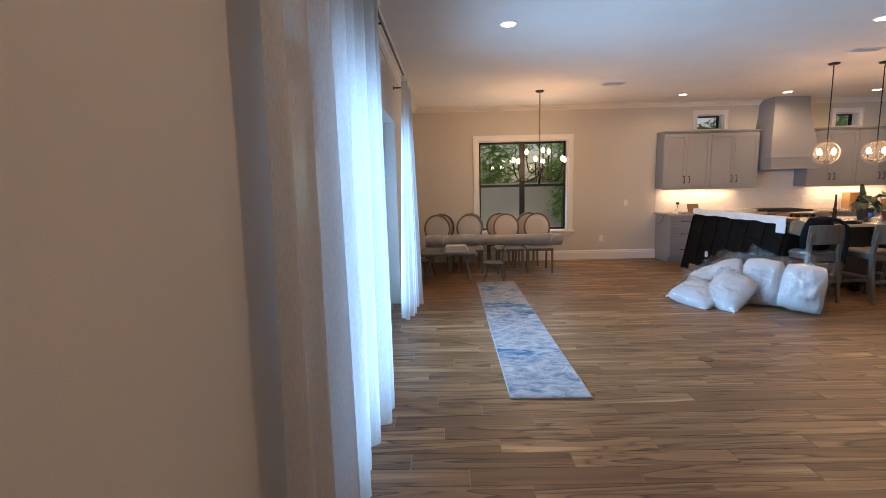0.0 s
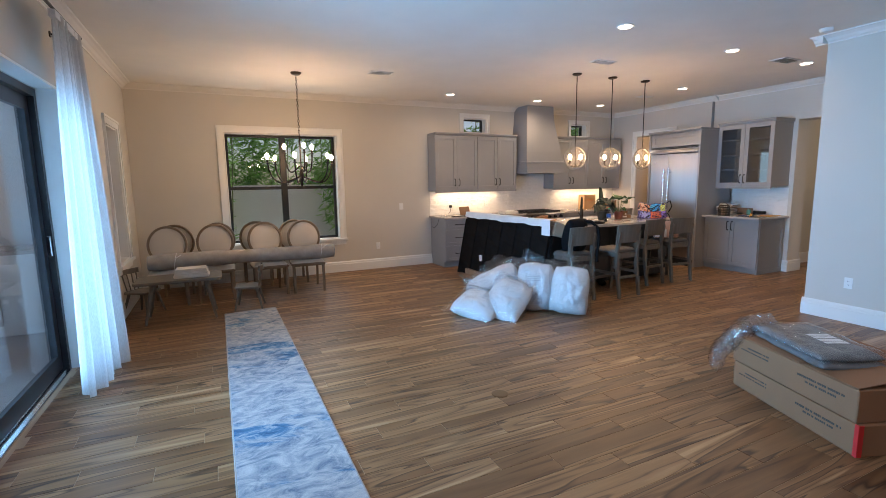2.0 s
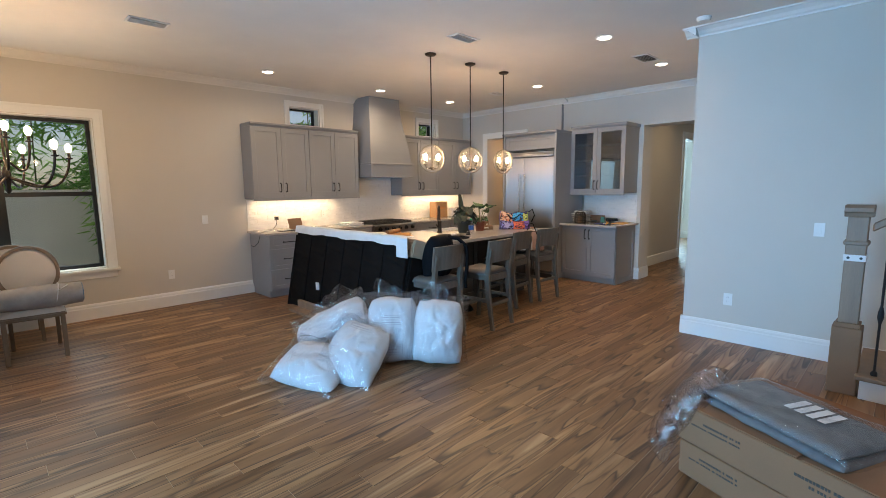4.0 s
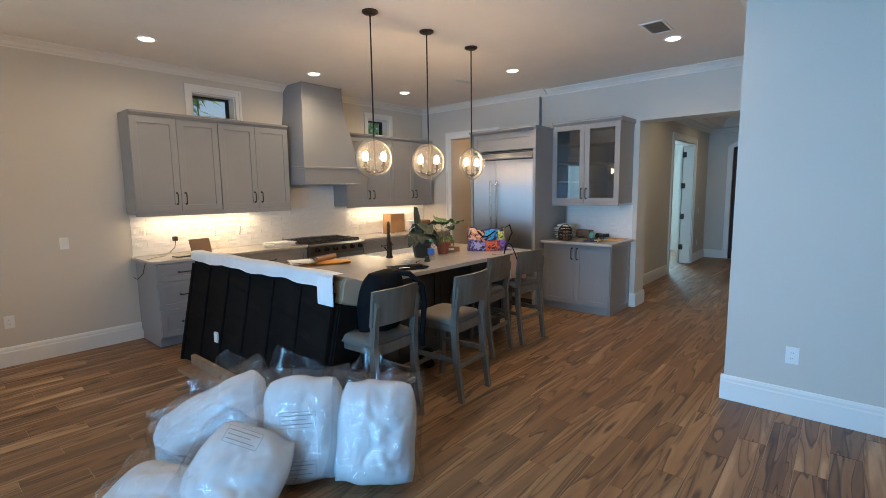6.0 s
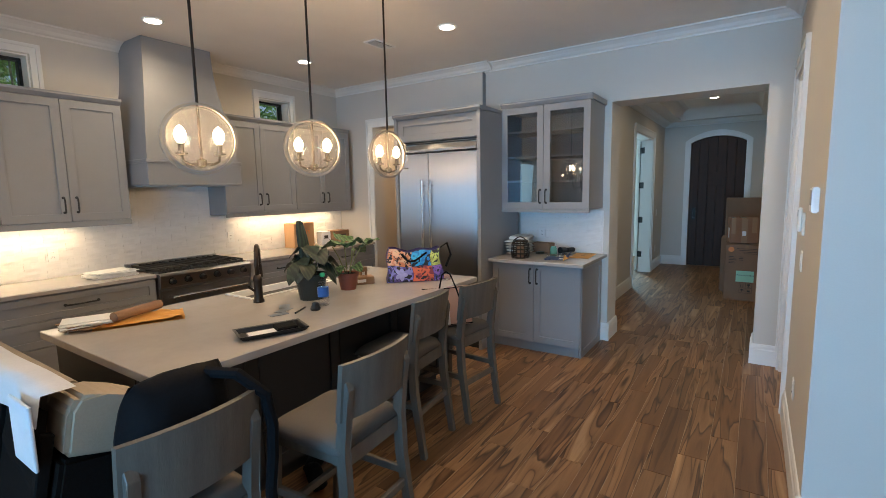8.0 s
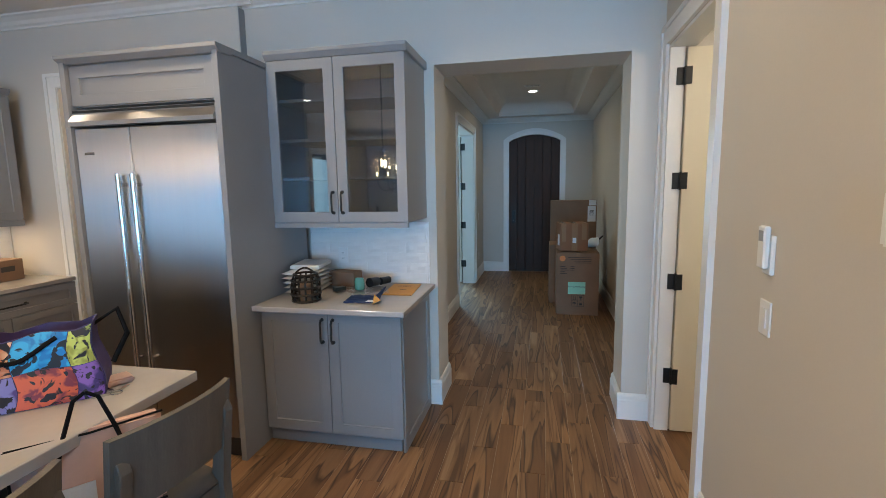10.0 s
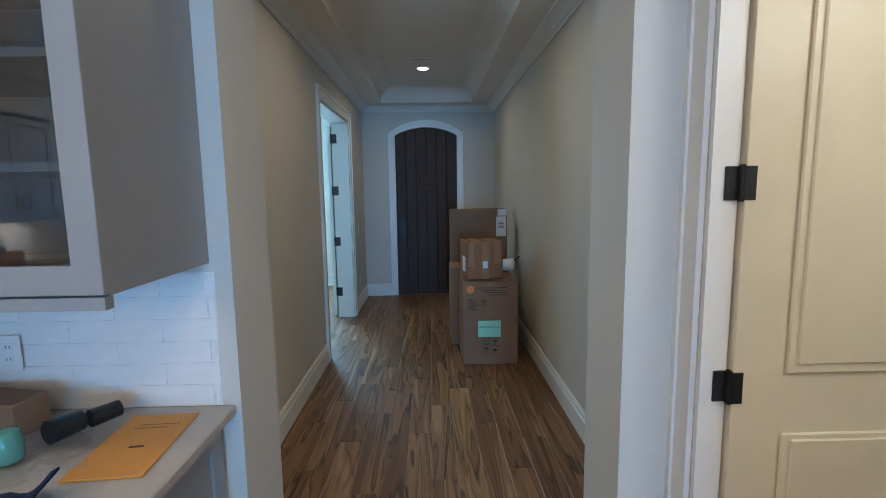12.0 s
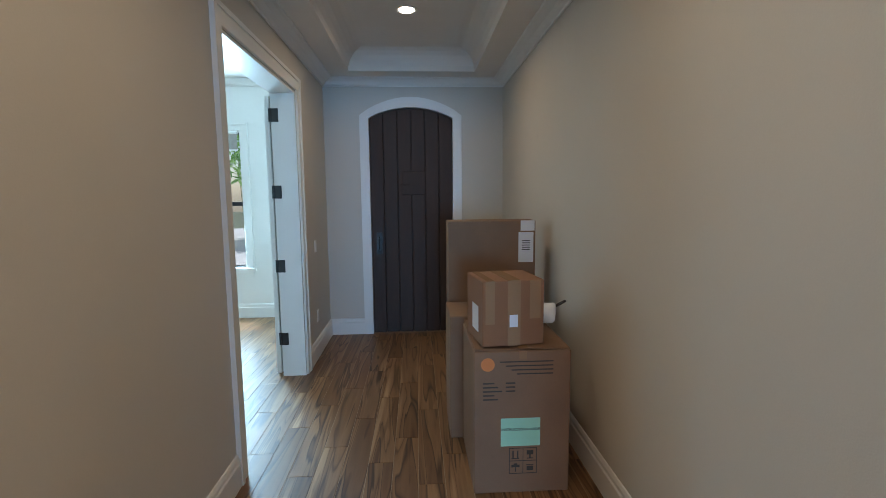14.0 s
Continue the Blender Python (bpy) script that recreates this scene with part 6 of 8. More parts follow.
part("cap", bm, STAIRWOOD, n, "moulded oak cap", bevel=0.003)

# ---- doors ----


def hinge(parent, x, y, z, axis):
    bm = bmesh.new()
    rod(bm, (x, y, z - 0.05), (x, y, z + 0.05), 0.009, n=10)
    if axis == "x":
        box(bm, x - 0.005, x + 0.001, y - 0.06, y + 0.02, z - 0.055, z + 0.055)
    else:
        box(bm, x - 0.012, x - 0.006, y - 0.036, y + 0.0, z - 0.05, z + 0.05)
        box(bm, x + 0.008, x + 0.0145, y + 0.003, y + 0.045, z - 0.05, z + 0.05)
        box(bm, x - 0.008, x + 0.012, y - 0.004, y + 0.006, z - 0.055, z + 0.055)
    part("hinge", bm, BLACK, parent, "black butt hinge", bevel=0.001)


def side_door():
    c = tagged(new("door_1"), "cream two-panel interior door standing open", "door", kind="structure")
    x0, x1, y0, y1, z1 = 8.785, 8.822, 2.95, 3.788, 2.41
    part("slab", block(x0, x1, y0, y1, 0.012, z1), CREAM, c, bevel=0.002)
    for a, b, arched in ((0.22, 0.85, False), (1.045, 2.19, True)):
        bm = bmesh.new()
        u0, u1 = y0 + 0.16, y1 - 0.16
        top = [(u1, b)] + arch(u0, u1, b, b + 0.08)[1:-1] + [(u0, b)] if arched else [(u1, b), (u0, b)]
        outline = [(u0, a), (u1, a)] + top
        prism(bm, outline, "x", x0 - 0.012, x0 - 0.001)
        cy, cz = (u0 + u1) / 2, (a + b) / 2
        part("panel_moulding", bm, CREAM, c, bevel=0.005)
        bm = bmesh.new()
        prism(bm, [(cy + (u - cy) * 0.90, cz + (v - cz) * 0.945) for u, v in outline], "x", x0 - 0.02, x0 - 0.010)
        part("panel", bm, CREAM, c, bevel=0.007)
    for z in (2.25, 1.63, 1.0, 0.38):
        hinge(c, 8.79, 3.795, z, "y")
    bm = bmesh.new()
    rod(bm, (x0, y0 + 0.06, 1.0), (x0 - 0.05, y0 + 0.06, 1.0), 0.012)
    rod(bm, (x0 - 0.05, y0 + 0.06, 1.0), (x0 - 0.05, y0 + 0.16, 1.0), 0.009)
    part("door_handle", bm, BLACK, c)


side_door()
c = tagged(new("door_2"), "white interior door folded back inside the front room", "door", kind="structure")
part("slab", block(13.42, 14.16, 5.955, 5.995, 0.012, 2.44), TRIM, c, bevel=0.002)
for z in (2.27, 1.63, 0.99, 0.34):
    hinge(c, 13.379, 5.93, z, "x")


def front_door():
    c = tagged(new("door_3"), "dark-stained arched plank entrance door with iron handle", "door", kind="structure")
    n = 6
    w = (DY1 - DY0) / n
    top = arch(DY0, DY1, 2.44, 2.56, 60)
    head = lambda y: min(top, key=lambda p: abs(p[0] - y))[1] - 0.004
    for k in range(n):
        a, b = DY0 + k * w + 0.004, DY0 + (k + 1) * w - 0.004
        bm = bmesh.new()
        m = (a + b) / 2
        prism(bm, [(a, 0.006), (b, 0.006), (b, head(b)), (m, head(m)), (a, head(a))], "x", FRONT + 0.03, FRONT + 0.075)
        part("plank", bm, DOORWOOD, c, bevel=0.004)
    bm = bmesh.new()
    prism(bm, [(DY0 + 0.002, 0.004), (DY1 - 0.002, 0.004), (DY1 - 0.002, 2.44)] + arch(DY0 + 0.002, DY1 - 0.002, 2.44, 2.558)[1:-1] + [(DY0 + 0.002, 2.44)], "x", FRONT + 0.078, FRONT + 0.11)
    part("backing", bm, DOORWOOD, c)
    part("speakeasy", blocks((FRONT + 0.012, FRONT + 0.029, 4.62, 4.88, 1.60, 1.86), (FRONT + 0.005, FRONT + 0.029, 4.80, 4.90, 1.70, 1.715)), DOORWOOD, c, "small hinged viewing hatch", bevel=0.003)
    bm = bmesh.new()
    box(bm, FRONT + 0.018, FRONT + 0.029, 5.12, 5.18, 0.93, 1.17)
    tube(bm, [(FRONT + 0.02, 5.15, 1.12), (FRONT - 0.03, 5.15, 1.11), (FRONT - 0.035, 5.15, 0.99), (FRONT + 0.02, 5.15, 0.97)], 0.009)
    part("door_handle", bm, BLACK, c, "black iron pull handle")
    part("threshold", block(FRONT - 0.01, FRONT + 0.2, DY0, DY1, 0.0, 0.003), STAIRWOOD, c)


front_door()

# ---- cartons in the hall ----
g = "cartons stacked in the hall"
c = thing("tall_carton", "large brown cardboard carton with green instruction label", "box", (11.9, 4.18, 0), g)
part("carton", block(11.61, 12.18, 3.925, 4.437, 0, 0.785), CARDDARK, c, bevel=0.006)
bm = bmesh.new()
for y0, y1, up in ((3.93, 4.17, 0.02), (4.19, 4.43, 0.012)):
    vs = [bm.verts.new(p) for p in ((11.615, y0, 0.787), (11.615, y1, 0.787 + up * 0.4), (12.17, y1, 0.79 + up), (12.17, y0, 0.787))]
    us = [bm.verts.new(v.co + Vector((0, 0, 0.005))) for v in vs]
    bm.faces.new(vs[::-1])
    bm.faces.new(us)
    for i in range(4):
        bm.faces.new((vs[i], vs[(i + 1) % 4], us[(i + 1) % 4], us[i]))
part("flap", bm, CARDDARK, c)
F = 11.61
I4 = Matrix.Identity(4)
marks(c, I4, [(F - 0.0015, F, 4.085, 4.295, 0.265, 0.42)], GREENPAPER, "green_label", "pale green paper label")
marks(c, I4, [(F - 0.0015, F, 4.02 + 0.0, 4.30 - i * 0.03, 0.725 - i * 0.022, 0.731 - i * 0.022) for i in range(4)] + [(F - 0.0015, F, 4.33 - i % 3 * 0.02, 4.39, 0.61 - i * 0.022, 0.617 - i * 0.022) for i in range(5)] + [(F - 0.0015, F, 4.22, 4.27, 0.61 - i * 0.022, 0.617 - i * 0.022) for i in range(3)])
bm = bmesh.new()
rod(bm, (F, 4.365, 0.715), (F - 0.002, 4.365, 0.715), 0.036, n=28)
part("round_sticker", bm, ORANGE, c, "round orange sticker")
frame4 = []
for y in (4.102, 4.175, 4.248):
    frame4.append((F - 0.0015, F, y - 0.0015, y + 0.0015, 0.11, 0.252))
for z in (0.11, 0.181, 0.252):
    frame4.append((F - 0.0015, F, 4.1005, 4.2495, z - 0.0015, z + 0.0015))
frame4 += [(F - 0.0015, F, 4.225, 4.232, 0.195, 0.238), (F - 0.0015, F, 4.20, 4.207, 0.195, 0.238), (F - 0.0015, F, 4.195, 4.237, 0.192, 0.196), (F - 0.0015, F, 4.12, 4.155, 0.215, 0.238), (F - 0.0015, F, 4.134, 4.141, 0.195, 0.215), (F - 0.0015, F, 4.122, 4.153, 0.192, 0.196),
           (F - 0.0015, F, 4.193, 4.237, 0.145, 0.158), (F - 0.0015, F, 4.205, 4.225, 0.158, 0.166), (F - 0.0015, F, 4.213, 4.217, 0.12, 0.145), (F - 0.0015, F, 4.12, 4.155, 0.125, 0.150), (F - 0.0015, F, 4.118, 4.157, 0.155, 0.158)]
marks(c, I4, frame4, name="handling_symbols", label="black handling symbols in four squares")
tape = marks(c, I4, [(F - 0.001, F, 4.16, 4.20, 0.74, 0.785), (11.6, 12.18, 4.155, 4.205, 0.8025, 0.8035)], TAPE, "tape", "clear packing tape")


def lettering(text, size, m, material, parent, label):
    cu = bpy.data.curves.new("lettering", "FONT")
    cu.body, cu.size, cu.align_x, cu.extrude = text, size, "CENTER", 0.0006
    tmp = new("lettering_curve", cu)
    bpy.context.view_layer.update()
    mesh = bpy.data.meshes.new_from_object(tmp.evaluated_get(bpy.context.evaluated_depsgraph_get()))
    bpy.data.objects.remove(tmp)
    bpy.data.curves.remove(cu)
    mesh.transform(m)
    mesh.materials.clear()
    mesh.materials.append(material)
    ob = new("lettering", mesh)
    ob.parent = parent
    if parent.parent is None:
        ob.matrix_parent_inverse = parent.matrix_basis.inverted()
    return tagged(ob, label)


FACE_X = Matrix(((0, 0, -1, 0), (-1, 0, 0, 0), (0, 1, 0, 0), (0, 0, 0, 1)))  # reads from -x
FACE_Y = Matrix(((1, 0, 0, 0), (0, 0, -1, 0), (0, 1, 0, 0), (0, 0, 0, 1)))  # reads from -y
lettering("INSTRUCTIONS INSIDE", 0.020, Matrix.Translation((F - 0.003, 4.19, 0.352)) @ FACE_X, INK, c, "black capital lettering")
c = thing("small_carton", "small taped brown cardboard box on a larger carton", "box", (11.85, 4.25, 0.80), g, 0)
M = pose(11.66, 4.06, 0.806, 0, 0, 8)
bm = block(0.0, 0.32, 0.0, 0.335, 0.0, 0.345)
bm.transform(M)
part("carton", bm, CARD, c, bevel=0.005)
marks(c, M, [(-0.0012, 0.0, 0.13, 0.20, 0.0, 0.345), (0.0, 0.32, 0.13, 0.20, 0.345, 0.3462), (0.0, 0.32, 0.27, 0.31, 0.345, 0.3462), (-0.0012, 0.0, 0.27, 0.32, 0.12, 0.345), (-0.0012, 0.0, 0.02, 0.08, 0.14, 0.345)], TAPE, "tape", "brown packing tape")
marks(c, M, [(-0.0022, -0.0012, 0.145, 0.19, 0.10, 0.165)], PAPER, "shipping_label", "white shipping label")
marks(c, M, [(0.08, 0.20, 0.335, 0.3362, 0.06, 0.20)], PAPER, "shipping_label", "white shipping label")
c = thing("flat_carton", "tall flat brown cardboard carton leaning behind others", "box", (12.75, 4.18, 0), g)
part("carton", block(12.64, 12.86, 3.86, 4.50, 0, 1.405), CARDDARK, c, bevel=0.005)
marks(c, I4, [(12.6385, 12.64, 3.875, 3.985, 1.10, 1.32), (12.6385, 12.64, 3.868, 3.97, 1.33, 1.405)], PAPER, "shipping_label", "white shipping labels")
marks(c, I4, [(12.637, 12.6385, 3.90, 3.96, 1.19 + i * 0.016, 1.196 + i * 0.016) for i in range(5)])
c = thing("low_carton", "brown cardboard carton behind the large one", "box", (12.4, 4.3, 0), g)
part("carton", block(12.20, 12.62, 3.95, 4.52, 0, 0.82), CARDDARK, c, bevel=0.006)
c = thing("plastic_bundle", "crumpled white plastic bundle on a carton", "bag", (12.02, 4.0, 0.80), g)
bm = bmesh.new()
cushion(bm, 0.20, 0.14, 0.10, Matrix.Translation((12.05, 3.96, 0.87)) @ Euler((0.5, 0.2, 0.6)).to_matrix().to_4x4(), 2.2, n=10)
part("film", bm, WHITEPLASTIC, c, smooth=True)
marks(c, Matrix.Translation((12.0, 3.87, 0.93)) @ Euler((0, 0.5, 0.3)).to_matrix().to_4x4(), [(-0.06, 0.05, -0.008, 0.008, 0, 0.012)], INK, "strap", "black strap")

# ---- ceiling fittings, switches ----


def vent(x, y, w, d, dark, z=CEILING):
    c = thing("ceiling_vent", "white slatted ceiling air vent", "vent", (x, y, z), "ceiling air vents")
    part("frame", blocks((x - w / 2, x + w / 2, y - d / 2, y - d / 2 + 0.022, z - 0.010, z - 0.0005), (x - w / 2, x + w / 2, y + d / 2 - 0.022, y + d / 2, z - 0.010, z - 0.0005),
                         (x - w / 2, x - w / 2 + 0.022, y - d / 2 + 0.022, y + d / 2 - 0.022, z - 0.010, z - 0.0005), (x + w / 2 - 0.022, x + w / 2, y - d / 2 + 0.022, y + d / 2 - 0.022, z - 0.010, z - 0.0005)), WHITEPLASTIC, c, bevel=0.002)
    part("backing", block(x - w / 2 + 0.02, x + w / 2 - 0.02, y - d / 2 + 0.02, y + d / 2 - 0.02, z - 0.003, z - 0.001), BLACK if dark else GREY, c)
    k = 6
    for i in range(k):
        bm = bmesh.new()
        yy = y - d / 2 + 0.03 + (d - 0.06) * (i + 0.5) / k
        box(bm, -w / 2 + 0.022, w / 2 - 0.022, -0.008, 0.008, -0.0012, 0.0012, Matrix.Translation((x, yy, z - 0.011)) @ Matrix.Rotation(radians(38), 4, "X"))
        part("slat", bm, WHITEPLASTIC, c)


vent(2.65, 7.22, 0.32, 0.18, False)
vent(5.05, 5.62, 0.32, 0.16, False)
vent(7.19, 4.67, 0.36, 0.20, True)
vent(7.60, 7.22, 0.30, 0.16, False)
vent(12.80, 4.78, 0.10, 0.24, True, T0)
c = thing("smoke_alarm", "round white ceiling smoke alarm", "smoke alarm", (6.2, 3.75, CEILING))
bm = bmesh.new()
lathe(bm, [(0.06, CEILING - 0.0005), (0.06, CEILING - 0.015), (0.05, CEILING - 0.035), (0.02, CEILING - 0.04)], (6.2, 3.75, 0))
part("cover", bm, WHITEPLASTIC, c)


def plate(axis, face, out, u, z, label, kind="switch", w=0.075, h=0.118):
    c = thing("light_switch" if kind == "switch" else "wall_outlet", label, "light switch" if kind == "switch" else "outlet", (u, face, z) if axis == "x" else (face, u, z), "white wall plates")
    def slab(bm, a, b, e, f, d0, d1):
        lo, hi = sorted((face + out * d0, face + out * d1))
        box(bm, *((a, b, lo, hi, e, f) if axis == "x" else (lo, hi, a, b, e, f)))
    bm = bmesh.new()
    slab(bm, u - w / 2, u + w / 2, z - h / 2, z + h / 2, 0.0, 0.006)
    part("cover", bm, WHITEPLASTIC, c, bevel=0.0015)
    if kind == "switch":
        bm = bmesh.new()
        slab(bm, u - 0.016, u + 0.016, z - 0.033, z + 0.033, 0.006, 0.010)
        part("rocker", bm, WHITEPLASTIC, c, bevel=0.001)
    else:
        for s in (-1, 1):
            bm = bmesh.new()
            slab(bm, u - 0.015, u + 0.015, z + s * 0.02 - 0.013, z + s * 0.02 + 0.013, 0.006, 0.008)
            sock = part("socket", bm, WHITEPLASTIC, c, bevel=0.001)
            for q in (-0.006, 0.006):
                bm = bmesh.new()
                slab(bm, u + q - 0.0012, u + q + 0.0012, z + s * 0.02 - 0.004, z + s * 0.02 + 0.005, 0.008, 0.0085)
                part("slot", bm, INK, sock)


SW, OU = "white rocker light switch on the wall", "white duplex power outlet on the wall"
plate("x", BACK, -1, 3.62, 1.12, SW)
plate("x", BACK, -1, 3.15, 0.42, OU, "outlet")
plate("y", STUB, -1, 2.83, 1.14, SW)
plate("y", STUB, -1, 3.48, 0.42, OU, "outlet")
plate("x", SIDE, 1, 7.38, 1.16, SW)
plate("x", SIDE, 1, 7.28, 0.42, OU, "outlet")
plate("x", HALL_R, 1, 12.35, 0.40, OU, "outlet")
plate("x", HALL_L, -1, 13.95, 1.10, SW)
plate("x", HALL_L, -1, 13.95, 0.40, OU, "outlet")
plate("x", BACK - 0.014, -1, 5.45, 1.12, OU, "outlet")
plate("x", BACK - 0.014, -1, 4.62, 1.10, OU, "outlet")
plate("x", BACK - 0.014, -1, 7.10, 1.12, OU, "outlet")
plate("y", KITCHEN - 0.014, -1, 6.08, 1.12, OU, "outlet")
c = thing("thermostat", "white wall thermostat with a small screen", "thermostat", (6.78, SIDE, 1.53))
part("housing", block(6.72, 6.84, SIDE, SIDE + 0.028, 1.47, 1.59), WHITEPLASTIC, c, bevel=0.006, segments=2)
part("screen", block(6.735, 6.81, SIDE + 0.028, SIDE + 0.030, 1.505, 1.575), GREY, c, "grey screen")
c = thing("wall_remote", "white remote control in a wall holder", "remote control", (7.375, SIDE, 1.39))
part("holder", block(7.345, 7.405, SIDE, SIDE + 0.014, 1.31, 1.44), WHITEPLASTIC, c, bevel=0.003)
part("body", block(7.35, 7.40, SIDE + 0.0145, SIDE + 0.034, 1.33, 1.47), WHITEPLASTIC, c, bevel=0.005)
part("screen", block(7.36, 7.39, SIDE + 0.034, SIDE + 0.0355, 1.42, 1.455), GREY, c, "grey screen")
c = thing("floor_outlet_cover", "round brass floor outlet cover set in the planks", "floor outlet", (2.31, 3.72, 0))
bm = bmesh.new()
lathe(bm, [(0.062, 0.0), (0.062, 0.004), (0.055, 0.006), (0.03, 0.0065)], (2.31, 3.72, 0), 28)
part("cover", bm, plain("aged_brass", (0.17, 0.095, 0.045), 0.45, metal=0.5, vary=0.15), c)

# ---- things on the island and worktops ----
ITOP, WTOP = 0.925, 0.92
TERRA = plain("terracotta_plastic", (0.26, 0.075, 0.045), 0.5, vary=0.08)
POTDARK = plain("dark_green_pot", (0.022, 0.028, 0.024), 0.35, vary=0.1)
SOIL = plain("potting_soil", (0.03, 0.02, 0.014), 0.95, vary=0.3, fine=50, relief=0.5)
SLATE = plain("slate_blue_card", (0.10, 0.125, 0.16), 0.35, vary=0.25, fine=40)
TAN = plain("pale_tan_cardboard", (0.50, 0.29, 0.14), 0.8, vary=0.06, relief=0.1)
BLUE = plain("blue_label", (0.03, 0.12, 0.42), 0.35, vary=0.05)
GREENCAP = plain("green_plastic", (0.03, 0.35, 0.16), 0.4, vary=0.05)
ENVELOPE = plain("orange_envelope_paper", (0.62, 0.30, 0.06), 0.65, vary=0.06, relief=0.1)
NAVY = plain("navy_fabric", (0.012, 0.03, 0.11), 0.7, vary=0.15, fine=60, relief=0.3)
GREENGLASS = plain("green_glassware", (0.10, 0.28, 0.24), 0.08, vary=0.05, relief=0.0)
BLACKCLOTH = plain("black_nylon", (0.008, 0.008, 0.009), 0.7, vary=0.2, fine=100, relief=0.3)
BLACKCLOTH.node_tree.nodes["Principled BSDF"].inputs["Specular IOR Level"].default_value = 0.06
PINK = plain("pale_pink_leather", (0.60, 0.38, 0.30), 0.5, vary=0.06)


def veined_leaf(name, dark, light):
    m, t, b = nodes_of(name)
    v = coords(t, (1, 1, 1))
    w = t.nodes.new("ShaderNodeTexWave")
    w.inputs["Scale"].default_value, w.inputs["Distortion"].default_value = 14.0, 2.5
    t.links.new(v, w.inputs["Vector"])
    t.links.new(blend(t, "MIX", ramp(t, w.outputs["Fac"], [(0.35, (0, 0, 0)), (0.75, (1, 1, 1))]), dark, light), b.inputs["Base Color"])
    b.inputs["Roughness"].default_value = 0.48
    return m


LEAFD = veined_leaf("dark_striped_leaf", (0.009, 0.016, 0.011), (0.024, 0.040, 0.024))
LEAFL = veined_leaf("green_striped_leaf", (0.022, 0.06, 0.02), (0.09, 0.17, 0.06))


def leaf(bm, root, tip, width, droop, side=None):
    root, tip = Vector(root), Vector(tip)
    along = tip - root
    across = along.cross(Vector((0, 0, 1)))
    across = (across if across.length > 1e-4 else Vector((1, 0, 0))).normalized()
    if side:
        across = (across + Vector(side)).normalized()
    up = across.cross(along.normalized())
    rows = []
    n = 8
    for k in range(n + 1):
        s = k / n
        w = width / 2 * (math.sin(math.pi * min(1, s * 0.93 + 0.07)) ** 0.7) * (1 - 0.15 * s)
        c = root + along * s + Vector((0, 0, -droop * s * s))
        rows.append([bm.verts.new(c + across * w * u + up * (0.25 * abs(u) * w + 0.012 * math.sin(s * 9 + u * 3))) for u in (-1, -0.5, 0, 0.5, 1)])
    for a, b in zip(rows, rows[1:]):
        for i in range(4):
            bm.faces.new((a[i], a[i + 1], b[i + 1], b[i]))


def potted_plant(at, label, pot_r, pot_h, potmat, leafmat, rows, seed, rolled=None):
    c = thing("potted_plant", label, "plant", at, "potted plants on the island")
    x, y, z = at
    bm = bmesh.new()
    lathe(bm, [(pot_r * 0.72, z), (pot_r * 0.95, z + pot_h * 0.82), (pot_r * 1.04, z + pot_h * 0.83), (pot_r * 1.06, z + pot_h), (pot_r * 0.97, z + pot_h), (pot_r * 0.92, z + pot_h * 0.9)], (x, y, 0), 28)
    part("pot", bm, potmat, c, smooth=False)
    bm = bmesh.new()
    lathe(bm, [(pot_r * 0.92, z + pot_h * 0.86), (pot_r * 0.9, z + pot_h * 0.91), (0.01, z + pot_h * 0.93)], (x, y, 0), 20)
    part("soil", bm, SOIL, c)
    rnd = random.Random(seed)
    for ang, reach, height, width, length, droop in rows:
        a = radians(ang)
        d = Vector((math.cos(a), math.sin(a), 0))
        foot = Vector((x, y, z + pot_h * 0.9)) + d * 0.015
        top = Vector((x, y, z + pot_h)) + d * reach + Vector((0, 0, height))
        bm = bmesh.new()
        tube(bm, [foot, foot.lerp(top, 0.5) + Vector((0, 0, 0.02)), top], 0.0035, 6)
        part("stem", bm, CANE, c)
        bm = bmesh.new()
        tip = top + d * length * rnd.uniform(0.6, 0.9) + Vector((0, 0, length * rnd.uniform(-0.25, 0.55)))
        leaf(bm, top - d * 0.01, top + (tip - top) * 1.25, width * 1.35, droop, (rnd.uniform(-0.4, 0.4), rnd.uniform(-0.4, 0.4), rnd.uniform(-0.3, 0.3)))
        part("leaf", bm, leafmat, c, smooth=True)
    if rolled:
        # a young leaf still half rolled, standing up
        bm = bmesh.new()
        lines = []
        for k in range(9):
            q = k / 8
            wide = 0.012 + 0.034 * math.sin(math.pi * min(1, q * 0.75 + 0.1))
            lines.append([bm.verts.new((x + rolled[0] * (0.3 + 0.7 * q) + wide * math.cos(u), y + rolled[1] * (0.3 + 0.7 * q) + wide * 0.5 * math.sin(u), z + pot_h + rolled[2] * q * (1 + 0.04 * math.sin(u)))) for u in [radians(-170 + 300 * i / 10) for i in range(11)]])
        for s, e in zip(lines, lines[1:]):
            for i in range(10):
                bm.faces.new((s[i], s[i + 1], e[i + 1], e[i]))
        part("leaf", bm, leafmat, c, "half-rolled young leaf", smooth=True)


